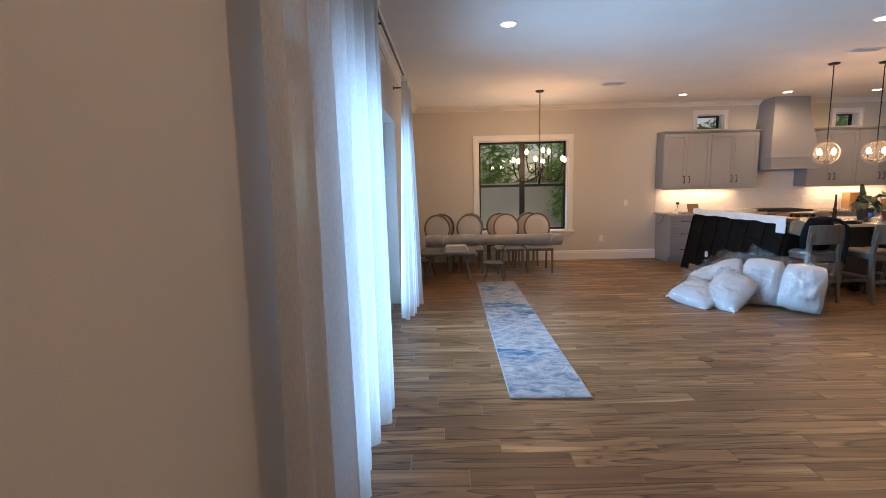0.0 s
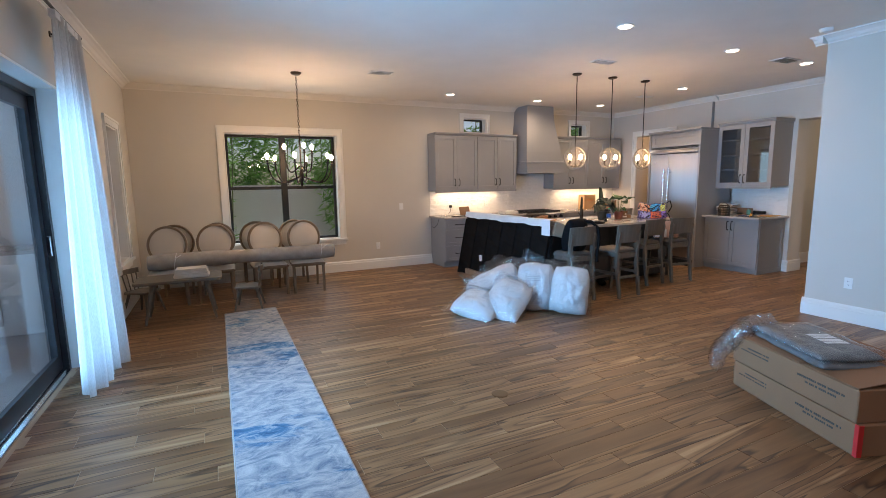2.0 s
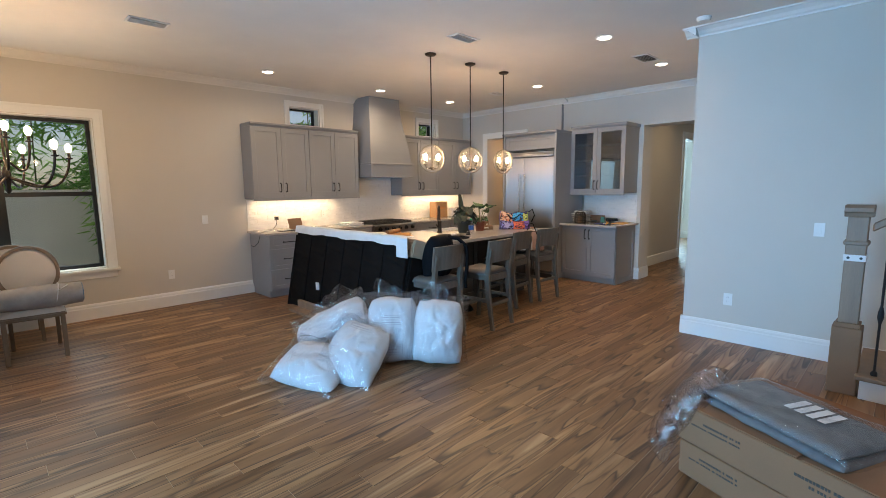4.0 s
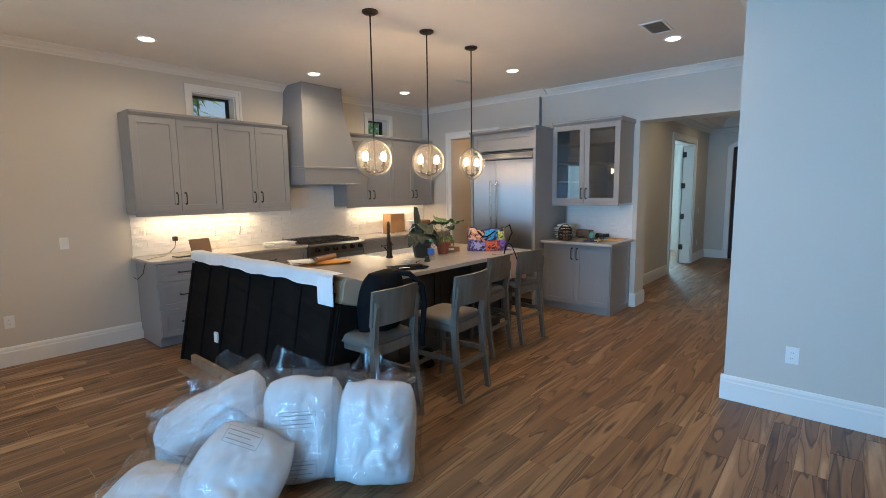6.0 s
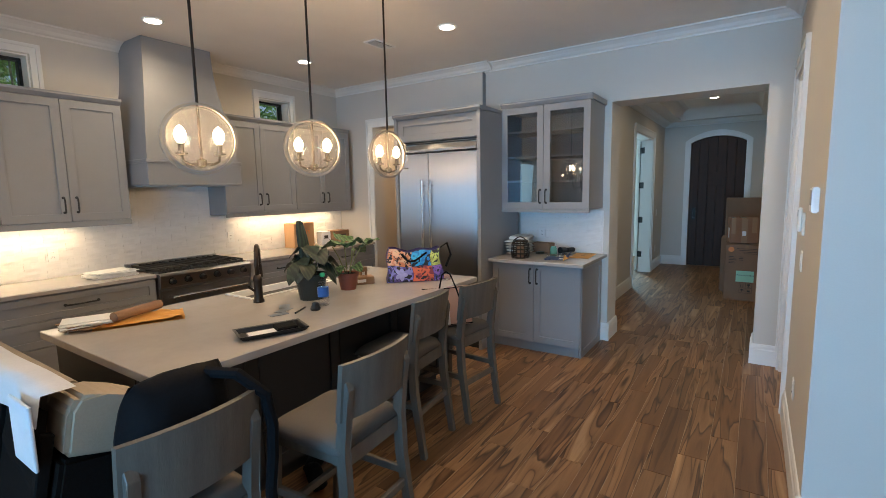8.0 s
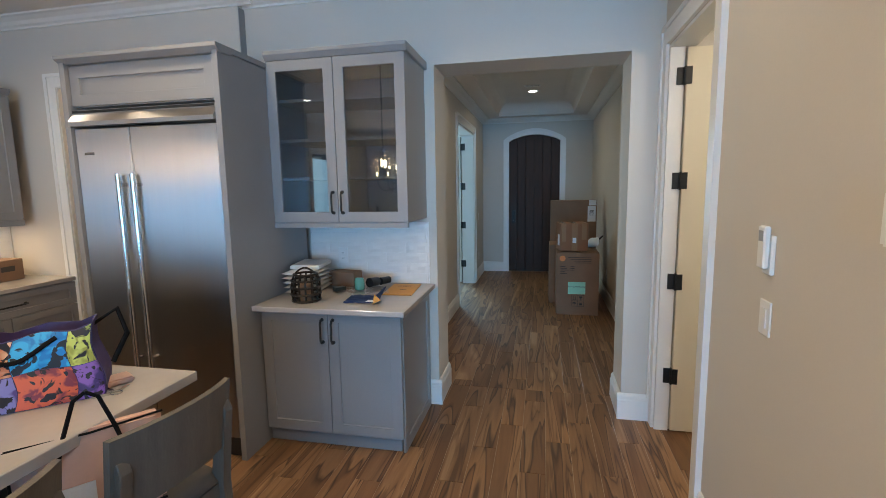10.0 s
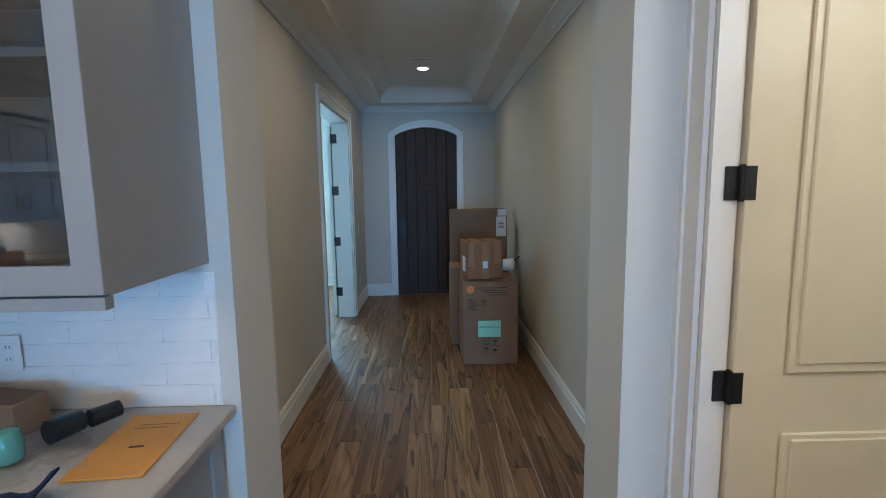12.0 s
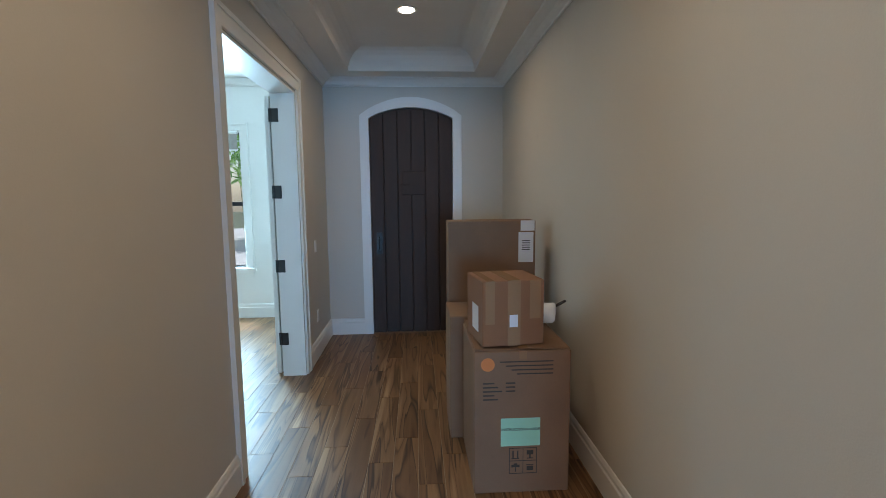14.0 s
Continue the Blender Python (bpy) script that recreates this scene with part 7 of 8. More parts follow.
potted_plant((6.00, 6.50, ITOP), "dark striped-leaf plant in a black pot", 0.104, 0.165, POTDARK, LEAFD,
             [(200, 0.048, 0.111, 0.107, 0.137, 0.120), (262, 0.048, 0.128, 0.107, 0.122, 0.130), (312, 0.056, 0.102, 0.107, 0.130, 0.120), (15, 0.048, 0.119, 0.098, 0.122, 0.100), (90, 0.040, 0.119, 0.098, 0.130, 0.100), (150, 0.040, 0.153, 0.107, 0.115, 0.080), (235, 0.032, 0.178, 0.098, 0.072, 0.050), (338, 0.088, 0.068, 0.098, 0.122, 0.120), (285, 0.080, 0.060, 0.098, 0.115, 0.130), (225, 0.088, 0.060, 0.098, 0.122, 0.130), (120, 0.072, 0.085, 0.098, 0.122, 0.100), (180, 0.080, 0.060, 0.090, 0.115, 0.120), (50, 0.072, 0.085, 0.098, 0.115, 0.100)], 4,
             rolled=(-0.045, 0.03, 0.33))
potted_plant((6.33, 6.50, ITOP), "green striped-leaf plant in a terracotta plastic pot", 0.074, 0.12, TERRA, LEAFL,
             [(150, 0.10, 0.19, 0.14, 0.13, 0.02), (215, 0.09, 0.19, 0.14, 0.12, 0.03), (300, 0.05, 0.22, 0.13, 0.13, 0.03), (10, 0.10, 0.15, 0.12, 0.15, 0.02), (60, 0.07, 0.21, 0.13, 0.13, 0.02), (270, 0.06, 0.04, 0.08, 0.09, 0.05), (190, 0.07, 0.05, 0.09, 0.09, 0.05), (330, 0.10, 0.17, 0.11, 0.13, 0.02)], 9)

c = thing("water_bottle", "clear plastic water bottle with blue label and green cap", "bottle", (5.91, 6.29, ITOP))
bm = bmesh.new()
lathe(bm, [(0.028, 0), (0.033, 0.006), (0.033, 0.035), (0.030, 0.04), (0.033, 0.05), (0.033, 0.115), (0.029, 0.135), (0.015, 0.165), (0.013, 0.18)], (5.91, 6.29, ITOP), 24)
part("body", bm, CLEARPET, c, smooth=True)
bm = bmesh.new()
lathe(bm, [(0.0335, 0.055), (0.0338, 0.06), (0.0338, 0.11), (0.0335, 0.112)], (5.91, 6.29, ITOP), 24)
part("label", bm, BLUE, c, "blue paper label")
bm = bmesh.new()
lathe(bm, [(0.0155, 0.178), (0.0155, 0.198), (0.013, 0.2)], (5.91, 6.29, ITOP), 20)
part("cap", bm, GREENCAP, c, "green screw cap")


def painted_cloth(name, first, second, seed):
    """Printed cloth: bold dark shapes over two bright colours."""
    m, t, b = nodes_of(name)
    mp = t.nodes.new("ShaderNodeMapping")
    mp.inputs["Location"].default_value = (seed * 1.7, seed * 0.9, seed * 2.3)
    t.links.new(coords(t), mp.inputs[0])
    v = mp.outputs[0]
    col = blend(t, "MIX", ramp(t, noise_at(t, v, 19.0, 2, 0.5, 0.8), [(0.44, (0, 0, 0)), (0.54, (1, 1, 1))]), first, second)
    col = blend(t, "MIX", ramp(t, noise_at(t, v, 15.0, 2, 0.5, 2.2), [(0.52, (0, 0, 0)), (0.56, (1, 1, 1))]), col, (0.012, 0.01, 0.014))
    t.links.new(col, b.inputs["Base Color"])
    b.inputs["Roughness"].default_value = 0.55
    return m


def tote():
    c = thing("tote_bag", "bright patchwork tote bag with black handles", "bag", (6.84, 6.30, ITOP))
    M = pose(6.84, 6.30, ITOP, 0, 0, -48)
    w, d, h = 0.40, 0.17, 0.255
    cols = [(0.62, 0.22, 0.10), (0.015, 0.20, 0.50), (0.32, 0.33, 0.05), (0.09, 0.06, 0.24), (0.20, 0.03, 0.05), (0.05, 0.03, 0.14)]
    edges = [-w / 2, -0.02, 0.13, w / 2]

    def slouch(bm):
        """Lets the bag sag: wider at the foot, its rim dipping and leaning."""
        for v in bm.verts:
            x, y, z = v.co
            q = z / h
            v.co.x = x * (1.06 - 0.10 * q) + 0.010 * math.sin(z * 26)
            v.co.y = y * (1.12 - 0.35 * q) + 0.014 * math.sin(x * 17 + 1) * q + 0.02 * q
            v.co.z = z - 0.030 * q * math.cos(x * 7.5) + 0.010 * q * math.sin(x * 31)
        bm.transform(M)
    bm = bmesh.new()
    prism(bm, [(-w / 2, -d / 2), (w / 2, -d / 2), (w / 2, d / 2), (-w / 2, d / 2)], "z", 0.0, 0.004)
    for y in (-d / 2, d / 2):
        box(bm, -w / 2, w / 2, y - 0.003, y + 0.003, 0.002, h)
    for x in (-w / 2, w / 2):
        box(bm, x - 0.003, x + 0.003, -d / 2, d / 2, 0.002, h)
    bmesh.ops.subdivide_edges(bm, edges=bm.edges[:], cuts=7, use_grid_fill=True)
    slouch(bm)
    part("body", bm, plain("dark_violet_fabric", (0.06, 0.04, 0.14), 0.6, vary=0.3, fine=30), c)
    second = [(0.75, 0.46, 0.28), (0.04, 0.40, 0.70), (0.55, 0.60, 0.12), (0.22, 0.22, 0.52), (0.62, 0.12, 0.05), (0.22, 0.10, 0.40)]
    petal = plain("pale_petal", (0.30, 0.30, 0.55), 0.5, vary=0.35, fine=60)
    for k in range(6):
        i, j = k % 3, k // 3
        a, b = edges[i] + 0.001, edges[i + 1] - 0.001
        z0, z1 = (h / 2 + 0.001, h - 0.002) if j == 0 else (0.004, h / 2 - 0.001)
        bm = bmesh.new()
        rows = []
        for q in range(7):
            rows.append([bm.verts.new((a + (b - a) * r / 6, -d / 2 - 0.006 - 0.010 * math.sin(math.pi * q / 6) * math.sin(math.pi * r / 6), z0 + (z1 - z0) * q / 6)) for r in range(7)])
        for s, e in zip(rows, rows[1:]):
            for r in range(6):
                bm.faces.new((s[r], s[r + 1], e[r + 1], e[r]))
        slouch(bm)
        patch = part("patch", bm, painted_cloth("patch_cloth_%d" % k, cols[k], second[k], k), c, smooth=True)
        if k == 3:
            bm = bmesh.new()
            cx, cz = (a + b) / 2, (z0 + z1) / 2
            ring = []
            for i in range(72):
                th = i * math.tau / 72
                q = 0.026 + 0.020 * abs(math.cos(2.5 * th))
                ring.append((cx + q * math.cos(th), cz + q * math.sin(th) * 1.1))
            prism(bm, ring, "y", -d / 2 - 0.019, -d / 2 - 0.0175)
            slouch(bm)
            part("motif", bm, petal, patch, "painted pale flower shape")
    for y in (-d / 2 - 0.012, d / 2 + 0.006):
        bm = bmesh.new()
        pts = [(-0.10 + 0.20 * i / 10, y - 0.012 * math.sin(math.pi * i / 10) * (1 if y < 0 else -1), h - 0.02 - 0.06 * math.sin(math.pi * i / 10)) for i in range(11)]
        tube(bm, pts, 0.008, 8)
        slouch(bm)
        part("handle", bm, BLACKCLOTH, c, "black strap handle")
    bm = bmesh.new()
    tube(bm, [(w / 2, 0.0, h - 0.02), (w / 2 + 0.07, 0.0, h + 0.0), (w / 2 + 0.10, -0.03, h - 0.08), (w / 2 + 0.03, -0.05, h - 0.16)], 0.008, 8)
    slouch(bm)
    part("handle", bm, BLACKCLOTH, c, "black strap handle")


tote()
c = thing("phone_case", "small pink and grey folded case on the island", "wallet", (7.00, 6.10, ITOP))
bm = block(-0.06, 0.06, -0.04, 0.04, 0.0, 0.022)
bm.transform(pose(7.00, 6.14, ITOP + 0.0005, 0, 0, -30))
part("case", bm, PINK, c, bevel=0.006, segments=2)
c = thing("packing_film", "crumpled clear packing film on the island", "packaging", (6.62, 6.80, ITOP))
bm = bmesh.new()
cushion(bm, 0.34, 0.22, 0.08, pose(6.66, 6.80, ITOP + 0.048, 90, 0, 20), 6.1, 0.006, n=22)
part("film", bm, PLASTIC, c, smooth=True).visible_shadow = False
c = thing("keys", "small bunch of keys and sunglasses on the island", "keys", (6.93, 6.05, ITOP))
bm = bmesh.new()
tube(bm, [(6.93 + 0.018 * math.cos(a), 6.05 + 0.018 * math.sin(a), ITOP + 0.004) for a in [k * math.tau / 12 for k in range(13)]], 0.002, 5)
for a in (0.3, 1.2, 2.4):
    bar(bm, (6.93 + 0.018 * math.cos(a), 6.05 + 0.018 * math.sin(a), ITOP + 0.004), (6.93 + 0.07 * math.cos(a), 6.05 + 0.07 * math.sin(a), ITOP + 0.003), 0.012, 0.003)
part("keys", bm, CHROME, c)
for x, y, w, d, h, r, lab in ((6.53, 6.55, 0.16, 0.10, 0.055, -35, "low brown cardboard box on the island"), (6.58, 6.62, 0.09, 0.07, 0.11, 10, "small brown cardboard box on the island")):
    c, M = carton("small_box", lab, -w / 2, w / 2, -d / 2, d / 2, 0, h, (x, y, ITOP if h < 0.1 else ITOP + 0.0), r, CARDDARK, "small boxes on the island")
    marks(c, M, [(-w * 0.3, w * 0.1, -d / 2 - 0.001, -d / 2, h * 0.3, h * 0.7)], PAPER, "label", "white paper label")
c = thing("plastic_tray", "shallow black plastic tray with papers", "tray", (5.38, 6.08, ITOP))
M = pose(5.38, 6.08, ITOP + 0.0005, 0, 0, -22)
bm = bmesh.new()
loops = [[bm.verts.new((sx * (0.15 + o), sy * (0.075 + o), z)) for sx, sy in ((-1, -1), (1, -1), (1, 1), (-1, 1))] for o, z in ((-0.012, 0.0), (0.0, 0.024), (0.012, 0.026), (0.012, 0.022), (-0.004, 0.004), (-0.016, 0.006))]
for s, e in zip(loops, loops[1:]):
    for k in range(4):
        bm.faces.new((s[k], s[(k + 1) % 4], e[(k + 1) % 4], e[k]))
bm.faces.new(loops[0][::-1])
bm.faces.new(loops[-1])
bm.transform(M)
part("tray", bm, BLACK, c)
bm = block(-0.11, 0.03, -0.04, 0.03, 0.0065, 0.012)
bm.transform(M)
part("paper", bm, PAPER, c)
bm = block(0.02, 0.12, -0.05, 0.05, 0.0065, 0.03)
bm.transform(M)
part("wallet", bm, BLACKCLOTH, c, bevel=0.005)
for k, (x, y, w, d, r, mat, lab) in enumerate(((5.70, 6.40, 0.11, 0.06, 20, SLATE, "dark blue-grey card lying on the island"), (5.76, 6.47, 0.10, 0.06, 50, SLATE, "dark blue-grey card lying on the island"), (5.62, 6.34, 0.10, 0.045, -15, SLATE, "dark blue-grey card lying on the island"))):
    bm = block(-w / 2, w / 2, -d / 2, d / 2, 0, 0.002)
    bm.transform(pose(x, y, ITOP + 0.0005 + 0.0003 * k, 0, 0, r))
    tagged(finish("card", bm, mat), lab, "card", "cards on the island")
c = thing("pen", "dark pen lying on the island", "pen", (5.74, 6.30, ITOP))
bm = bmesh.new()
rod(bm, (5.68, 6.27, ITOP + 0.006), (5.80, 6.33, ITOP + 0.006), 0.006, 0.004, 8)
part("barrel", bm, BLACK, c)
c = thing("lens_cap", "small dark gadget on the island", "gadget", (5.80, 6.22, ITOP))
bm = bmesh.new()
lathe(bm, [(0.028, 0), (0.03, 0.012), (0.022, 0.03), (0.018, 0.045), (0.006, 0.05)], (5.80, 6.24, ITOP), 16)
part("body", bm, BLACK, c)
c = thing("mailing_envelope", "crumpled orange padded envelope on the island", "envelope", (5.15, 6.95, ITOP))
bm = bmesh.new()
rows = []
M = pose(5.16, 6.93, ITOP + 0.004, 0, 0, -24)
for j in range(9):
    rows.append([bm.verts.new(M @ Vector(((i / 12 - 0.5) * 0.42, (j / 8 - 0.5) * 0.24, 0.012 + 0.016 * noise.noise(Vector((i * 0.5, j * 0.6, 1.0)))))) for i in range(13)])
low = [[bm.verts.new((v.co.x, v.co.y, ITOP + 0.001)) for v in r] for r in rows]
for a, b in zip(rows, rows[1:]):
    for i in range(12):
        bm.faces.new((a[i], a[i + 1], b[i + 1], b[i]))
for a, b in zip(low, low[1:]):
    for i in range(12):
        bm.faces.new((a[i], b[i], b[i + 1], a[i + 1]))
part("envelope", bm, ENVELOPE, c, smooth=True)
c = thing("cardboard_tube", "grey cardboard tube on the envelope", "tube", (5.14, 6.92, ITOP + 0.03))
bm = bmesh.new()
rod(bm, (5.02, 6.90, ITOP + 0.052), (5.30, 7.01, ITOP + 0.052), 0.026, n=20)
part("tube", bm, CARDDARK, c)
c = thing("mail_pile", "loose pile of mail and papers on the island", "papers", (4.93, 7.04, ITOP))
rnd = random.Random(2)
for k in range(9):
    bm = block(-0.11, 0.11, -0.075, 0.075, 0, 0.004)
    bm.transform(pose(4.95 + rnd.uniform(-0.025, 0.025), 7.02 + rnd.uniform(-0.02, 0.02), ITOP + 0.001 + k * 0.0048, rnd.uniform(-1.0, 1.0), 0, rnd.uniform(-35, 35)))
    part("sheet", bm, PAPER if k % 3 else CARDDARK, c)
# back worktop
c = thing("paper_stack", "stack of white papers on the worktop", "papers", (5.72, 8.72, WTOP))
for k in range(7):
    bm = block(-0.16, 0.16, -0.11, 0.11, 0, 0.007)
    bm.transform(pose(5.72 + rnd.uniform(-0.02, 0.02), 8.74 + rnd.uniform(-0.02, 0.02), WTOP + 0.0005 + k * 0.0075, 0, 0, rnd.uniform(-12, 12)))
    part("sheet", bm, PAPER, c)
c = thing("open_laptop", "dark tablet propped up on the worktop", "tablet", (4.78, 8.80, WTOP))
bm = block(-0.12, 0.12, -0.005, 0.005, 0, 0.17)
bm.transform(pose(4.80, 8.82, WTOP + 0.001, -18, 0, 10))
part("screen", bm, CARDDARK, c, bevel=0.002)
bm = block(-0.17, 0.07, -0.09, 0.04, 0, 0.012)
bm.transform(pose(4.62, 8.72, WTOP + 0.0005, 0, 0, 10))
part("base", bm, BLACK, c, bevel=0.002)
c = thing("phone_charger", "black charger with a hanging cable at the outlet", "charger", (4.62, 9.1, 1.08))
part("plug", block(4.60, 4.645, 9.075, 9.128, 1.06, 1.11), BLACK, c, bevel=0.004)
bm = bmesh.new()
tube(bm, [(4.62, 9.09, 1.06), (4.60, 9.06, 0.99), (4.52, 9.0, 0.94), (4.42, 8.85, 0.928), (4.30, 8.78, 0.93), (4.20, 8.72, 0.92), (4.172, 8.70, 0.86), (4.166, 8.74, 0.78), (4.12, 8.78, 0.72), (4.10, 8.82, 0.74)], 0.004, 6)
part("cable", bm, BLACK, c, "thin black cable")
c, M = carton("chair_box", "tan cardboard box with printed lettering on the worktop", -0.17, 0.17, -0.09, 0.09, 0, 0.31, (7.97, 9.0, WTOP + 0.0005), 4, TAN)
lettering("chairs", 0.085, M @ Matrix.Translation((-0.01, -0.092, 0.17)) @ FACE_Y, ORANGE, c, "orange printed lettering")
for x, y, w, d, h, r, m in ((8.33, 8.95, 0.14, 0.12, 0.17, -6, PAPER), (8.58, 8.93, 0.24, 0.18, 0.17, 5, CARDDARK)):
    c, M = carton("small_box", "small delivery box on the worktop", -w / 2, w / 2, -d / 2, d / 2, 0, h, (x, y, WTOP + 0.0005), r, m, "boxes on the worktop")
    marks(c, M, [(-w * 0.25, w * 0.2, -d / 2 - 0.001, -d / 2, h * 0.45, h * 0.7)])

# small cabinet by the hall
c = thing("lantern", "dark woven metal lantern cage with a loop handle", "lantern", (8.31, 6.07, WTOP))
x, y = 8.31, 6.07
for k, (z, r) in enumerate(((0.008, 0.086), (0.05, 0.09), (0.092, 0.09), (0.134, 0.086), (0.17, 0.07))):
    bm = bmesh.new()
    tube(bm, [(x + r * math.cos(a), y + r * math.sin(a), WTOP + z) for a in [i * math.tau / 28 for i in range(29)]], 0.0075, 6)
    part("hoop", bm, BRONZE, c)
for k in range(14):
    a = k * math.tau / 14
    bm = bmesh.new()
    tube(bm, [(x + r * math.cos(a), y + r * math.sin(a), WTOP + z) for r, z in ((0.083, 0.008), (0.088, 0.05), (0.088, 0.092), (0.084, 0.134), (0.067, 0.175))], 0.0055, 6)
    part("rib", bm, BRONZE, c)
bm = bmesh.new()
tube(bm, [(x, y - 0.067 + 0.134 * i / 10, WTOP + 0.175 + 0.035 * math.sin(math.pi * i / 10)) for i in range(11)], 0.006, 6)
part("handle", bm, BRONZE, c)
bm = bmesh.new()
lathe(bm, [(0.04, 0.002), (0.042, 0.01), (0.042, 0.11), (0.036, 0.115)], (x, y, WTOP), 20)
part("candle", bm, CARDDARK, c)
c = thing("folded_cloths", "stack of folded cream cloths beside the lantern", "cloths", (8.64, 6.19, WTOP))
for k in range(5):
    bm = bmesh.new()
    cushion(bm, 0.40 - k * 0.02, 0.24 - 0.006 * k, 0.036, pose(8.62 - 0.012 * k, 6.20, WTOP + 0.020 + k * 0.030, 90, 0, 6 - k * 4), 3.0 + k, n=14)
    part("cloth", bm, LINEN if k < 4 else WHITECLOTH, c, smooth=True)
c = thing("white_case", "flat white case on top of the folded cloths", "case", (8.62, 6.2, WTOP + 0.16))
bm = block(-0.14, 0.16, -0.10, 0.10, 0, 0.024)
bm.transform(pose(8.66, 6.215, WTOP + 0.158, 2, 0, 10))
part("lid", bm, WHITEPLASTIC, c, bevel=0.004)
bm = block(-0.13, 0.15, -0.09, 0.09, 0, 0.003)
bm.transform(pose(8.66, 6.215, WTOP + 0.1825, 2, 0, 10))
part("print", bm, PAPER, c)
c, M = carton("small_box", "small open brown box against the splashback", -0.11, 0.11, -0.055, 0.055, 0, 0.105, (8.80, 6.02, WTOP + 0.0005), 78, CARDDARK)
c = thing("packing_film", "flattened clear packing film on the cabinet top", "packaging", (8.62, 5.80, WTOP))
bm = bmesh.new()
rows = []
for j in range(13):
    rows.append([bm.verts.new(pose(8.68, 5.83, WTOP, 0, 0, 32) @ Vector(((i / 12 - 0.5) * 0.42, (j / 12 - 0.5) * 0.26, 0.006 + 0.022 * abs(noise.noise(Vector((i * 0.7, j * 0.7, 4.0))))))) for i in range(13)])
for a, b in zip(rows, rows[1:]):
    for i in range(12):
        bm.faces.new((a[i], a[i + 1], b[i + 1], b[i]))
part("film", bm, PLASTIC, c, smooth=True).visible_shadow = False
c = thing("glass_jar", "small green glass jar on its side", "jar", (8.60, 5.83, WTOP))
bm = bmesh.new()
lathe(bm, [(0.03, 0.014), (0.034, 0.02), (0.034, 0.075), (0.028, 0.085), (0.028, 0.095), (0.02, 0.096)], (8.60, 5.83, WTOP), 24)
part("body", bm, GREENGLASS, c, smooth=True)
c = thing("dark_cup", "dark glass cup lying on the film", "cup", (8.72, 5.78, WTOP))
bm = bmesh.new()
rod(bm, (8.68, 5.79, WTOP + 0.046), (8.76, 5.76, WTOP + 0.042), 0.034, 0.030, 20)
rod(bm, (8.77, 5.74, WTOP + 0.04), (8.84, 5.70, WTOP + 0.04), 0.027, 0.025, 20)
part("body", bm, BLACK, c)
c = thing("soap_bar", "small dark green tin", "tin", (8.50, 5.90, WTOP))
bm = block(-0.04, 0.04, -0.025, 0.025, 0.0005, 0.026)
bm.transform(pose(8.56, 5.96, WTOP + 0.012, 0, 0, -35))
part("body", bm, POTDARK, c, bevel=0.004)
c = thing("paper_envelope", "orange paper envelope with handwriting", "envelope", (8.66, 5.53, WTOP))
M = pose(8.69, 5.545, WTOP + 0.0005, 0, 0, 4)
bm = block(-0.17, 0.17, -0.09, 0.11, 0, 0.006)
bm.transform(M)
part("envelope", bm, ENVELOPE, c, bevel=0.002)
marks(c, M, [(0.10, 0.104, -0.06 + i * 0.012, -0.053 + i * 0.012, 0.006, 0.0065) for i in range(10)] + [(0.08, 0.084, -0.03 + i * 0.012, -0.023 + i * 0.012, 0.006, 0.0065) for i in range(8)] + [(-0.03, -0.02, -0.02, 0.02, 0.006, 0.0068)])
c = thing("blue_packet", "crumpled dark blue packet with a torn corner", "packet", (8.33, 5.66, WTOP))
bm = bmesh.new()
rows = []
for j in range(11):
    v = j / 10
    row = []
    for i in range(13):
        u = i / 12
        lift = 0.055 * max(0, u - 0.72) * 3 * (0.35 + v)
        row.append(bm.verts.new((8.27 + 0.19 * v + 0.015 * u, 5.805 + 0.02 * v - 0.225 * u, WTOP + 0.010 + 0.010 * noise.noise(Vector((i * 0.6, j * 0.7, 7.0))) + lift)))
    rows.append(row)
low = [[bm.verts.new((v.co.x + 0.002, v.co.y, v.co.z - 0.007)) for v in r] for r in rows]
for a, b in list(zip(rows, rows[1:])) + [(y_, x_) for x_, y_ in zip(low, low[1:])]:
    for i in range(12):
        bm.faces.new((a[i], a[i + 1], b[i + 1], b[i]))
for a, b in ((rows[0], low[0]), (low[-1], rows[-1])):
    for i in range(12):
        bm.faces.new((a[i + 1], a[i], b[i], b[i + 1]))
part("packet", bm, NAVY, c, smooth=True)
bm = bmesh.new()
prism(bm, [(5.615, WTOP + 0.001), (5.56, WTOP + 0.03), (5.60, WTOP + 0.062)], "x", 8.262, 8.266)
part("torn_flap", bm, ENVELOPE, c, "torn tan paper flap")
bm = block(8.255, 8.30, 5.605, 5.655, WTOP + 0.0185, WTOP + 0.0205)
part("sticker", bm, PAPER, c, "white sticker")

# on the stools
c = thing("backpack", "black backpack hung over a stool's back", "backpack", (4.68, 5.66, 0.64))
bm = bmesh.new()
cushion(bm, 0.36, 0.50, 0.26, pose(4.70, 5.66, 0.83, 10, 0, -2), 5.5, n=18)
part("body", bm, BLACKCLOTH, c, smooth=True)
bm = bmesh.new()
cushion(bm, 0.24, 0.22, 0.12, pose(4.70, 5.76, 0.78, 10, 0, -2), 6.5, n=12)
part("pocket", bm, BLACKCLOTH, c, smooth=True)
bm = bmesh.new()
pts = [(4.78, 5.60, 1.03), (4.84, 5.52, 1.02), (4.90, 5.46, 0.94), (4.92, 5.46, 0.82), (4.92, 5.47, 0.70), (4.91, 5.48, 0.58), (4.915, 5.48, 0.50)]
tube(bm, pts, 0.02, 8)
part("strap", bm, BLACKCLOTH, c, "wide black strap")
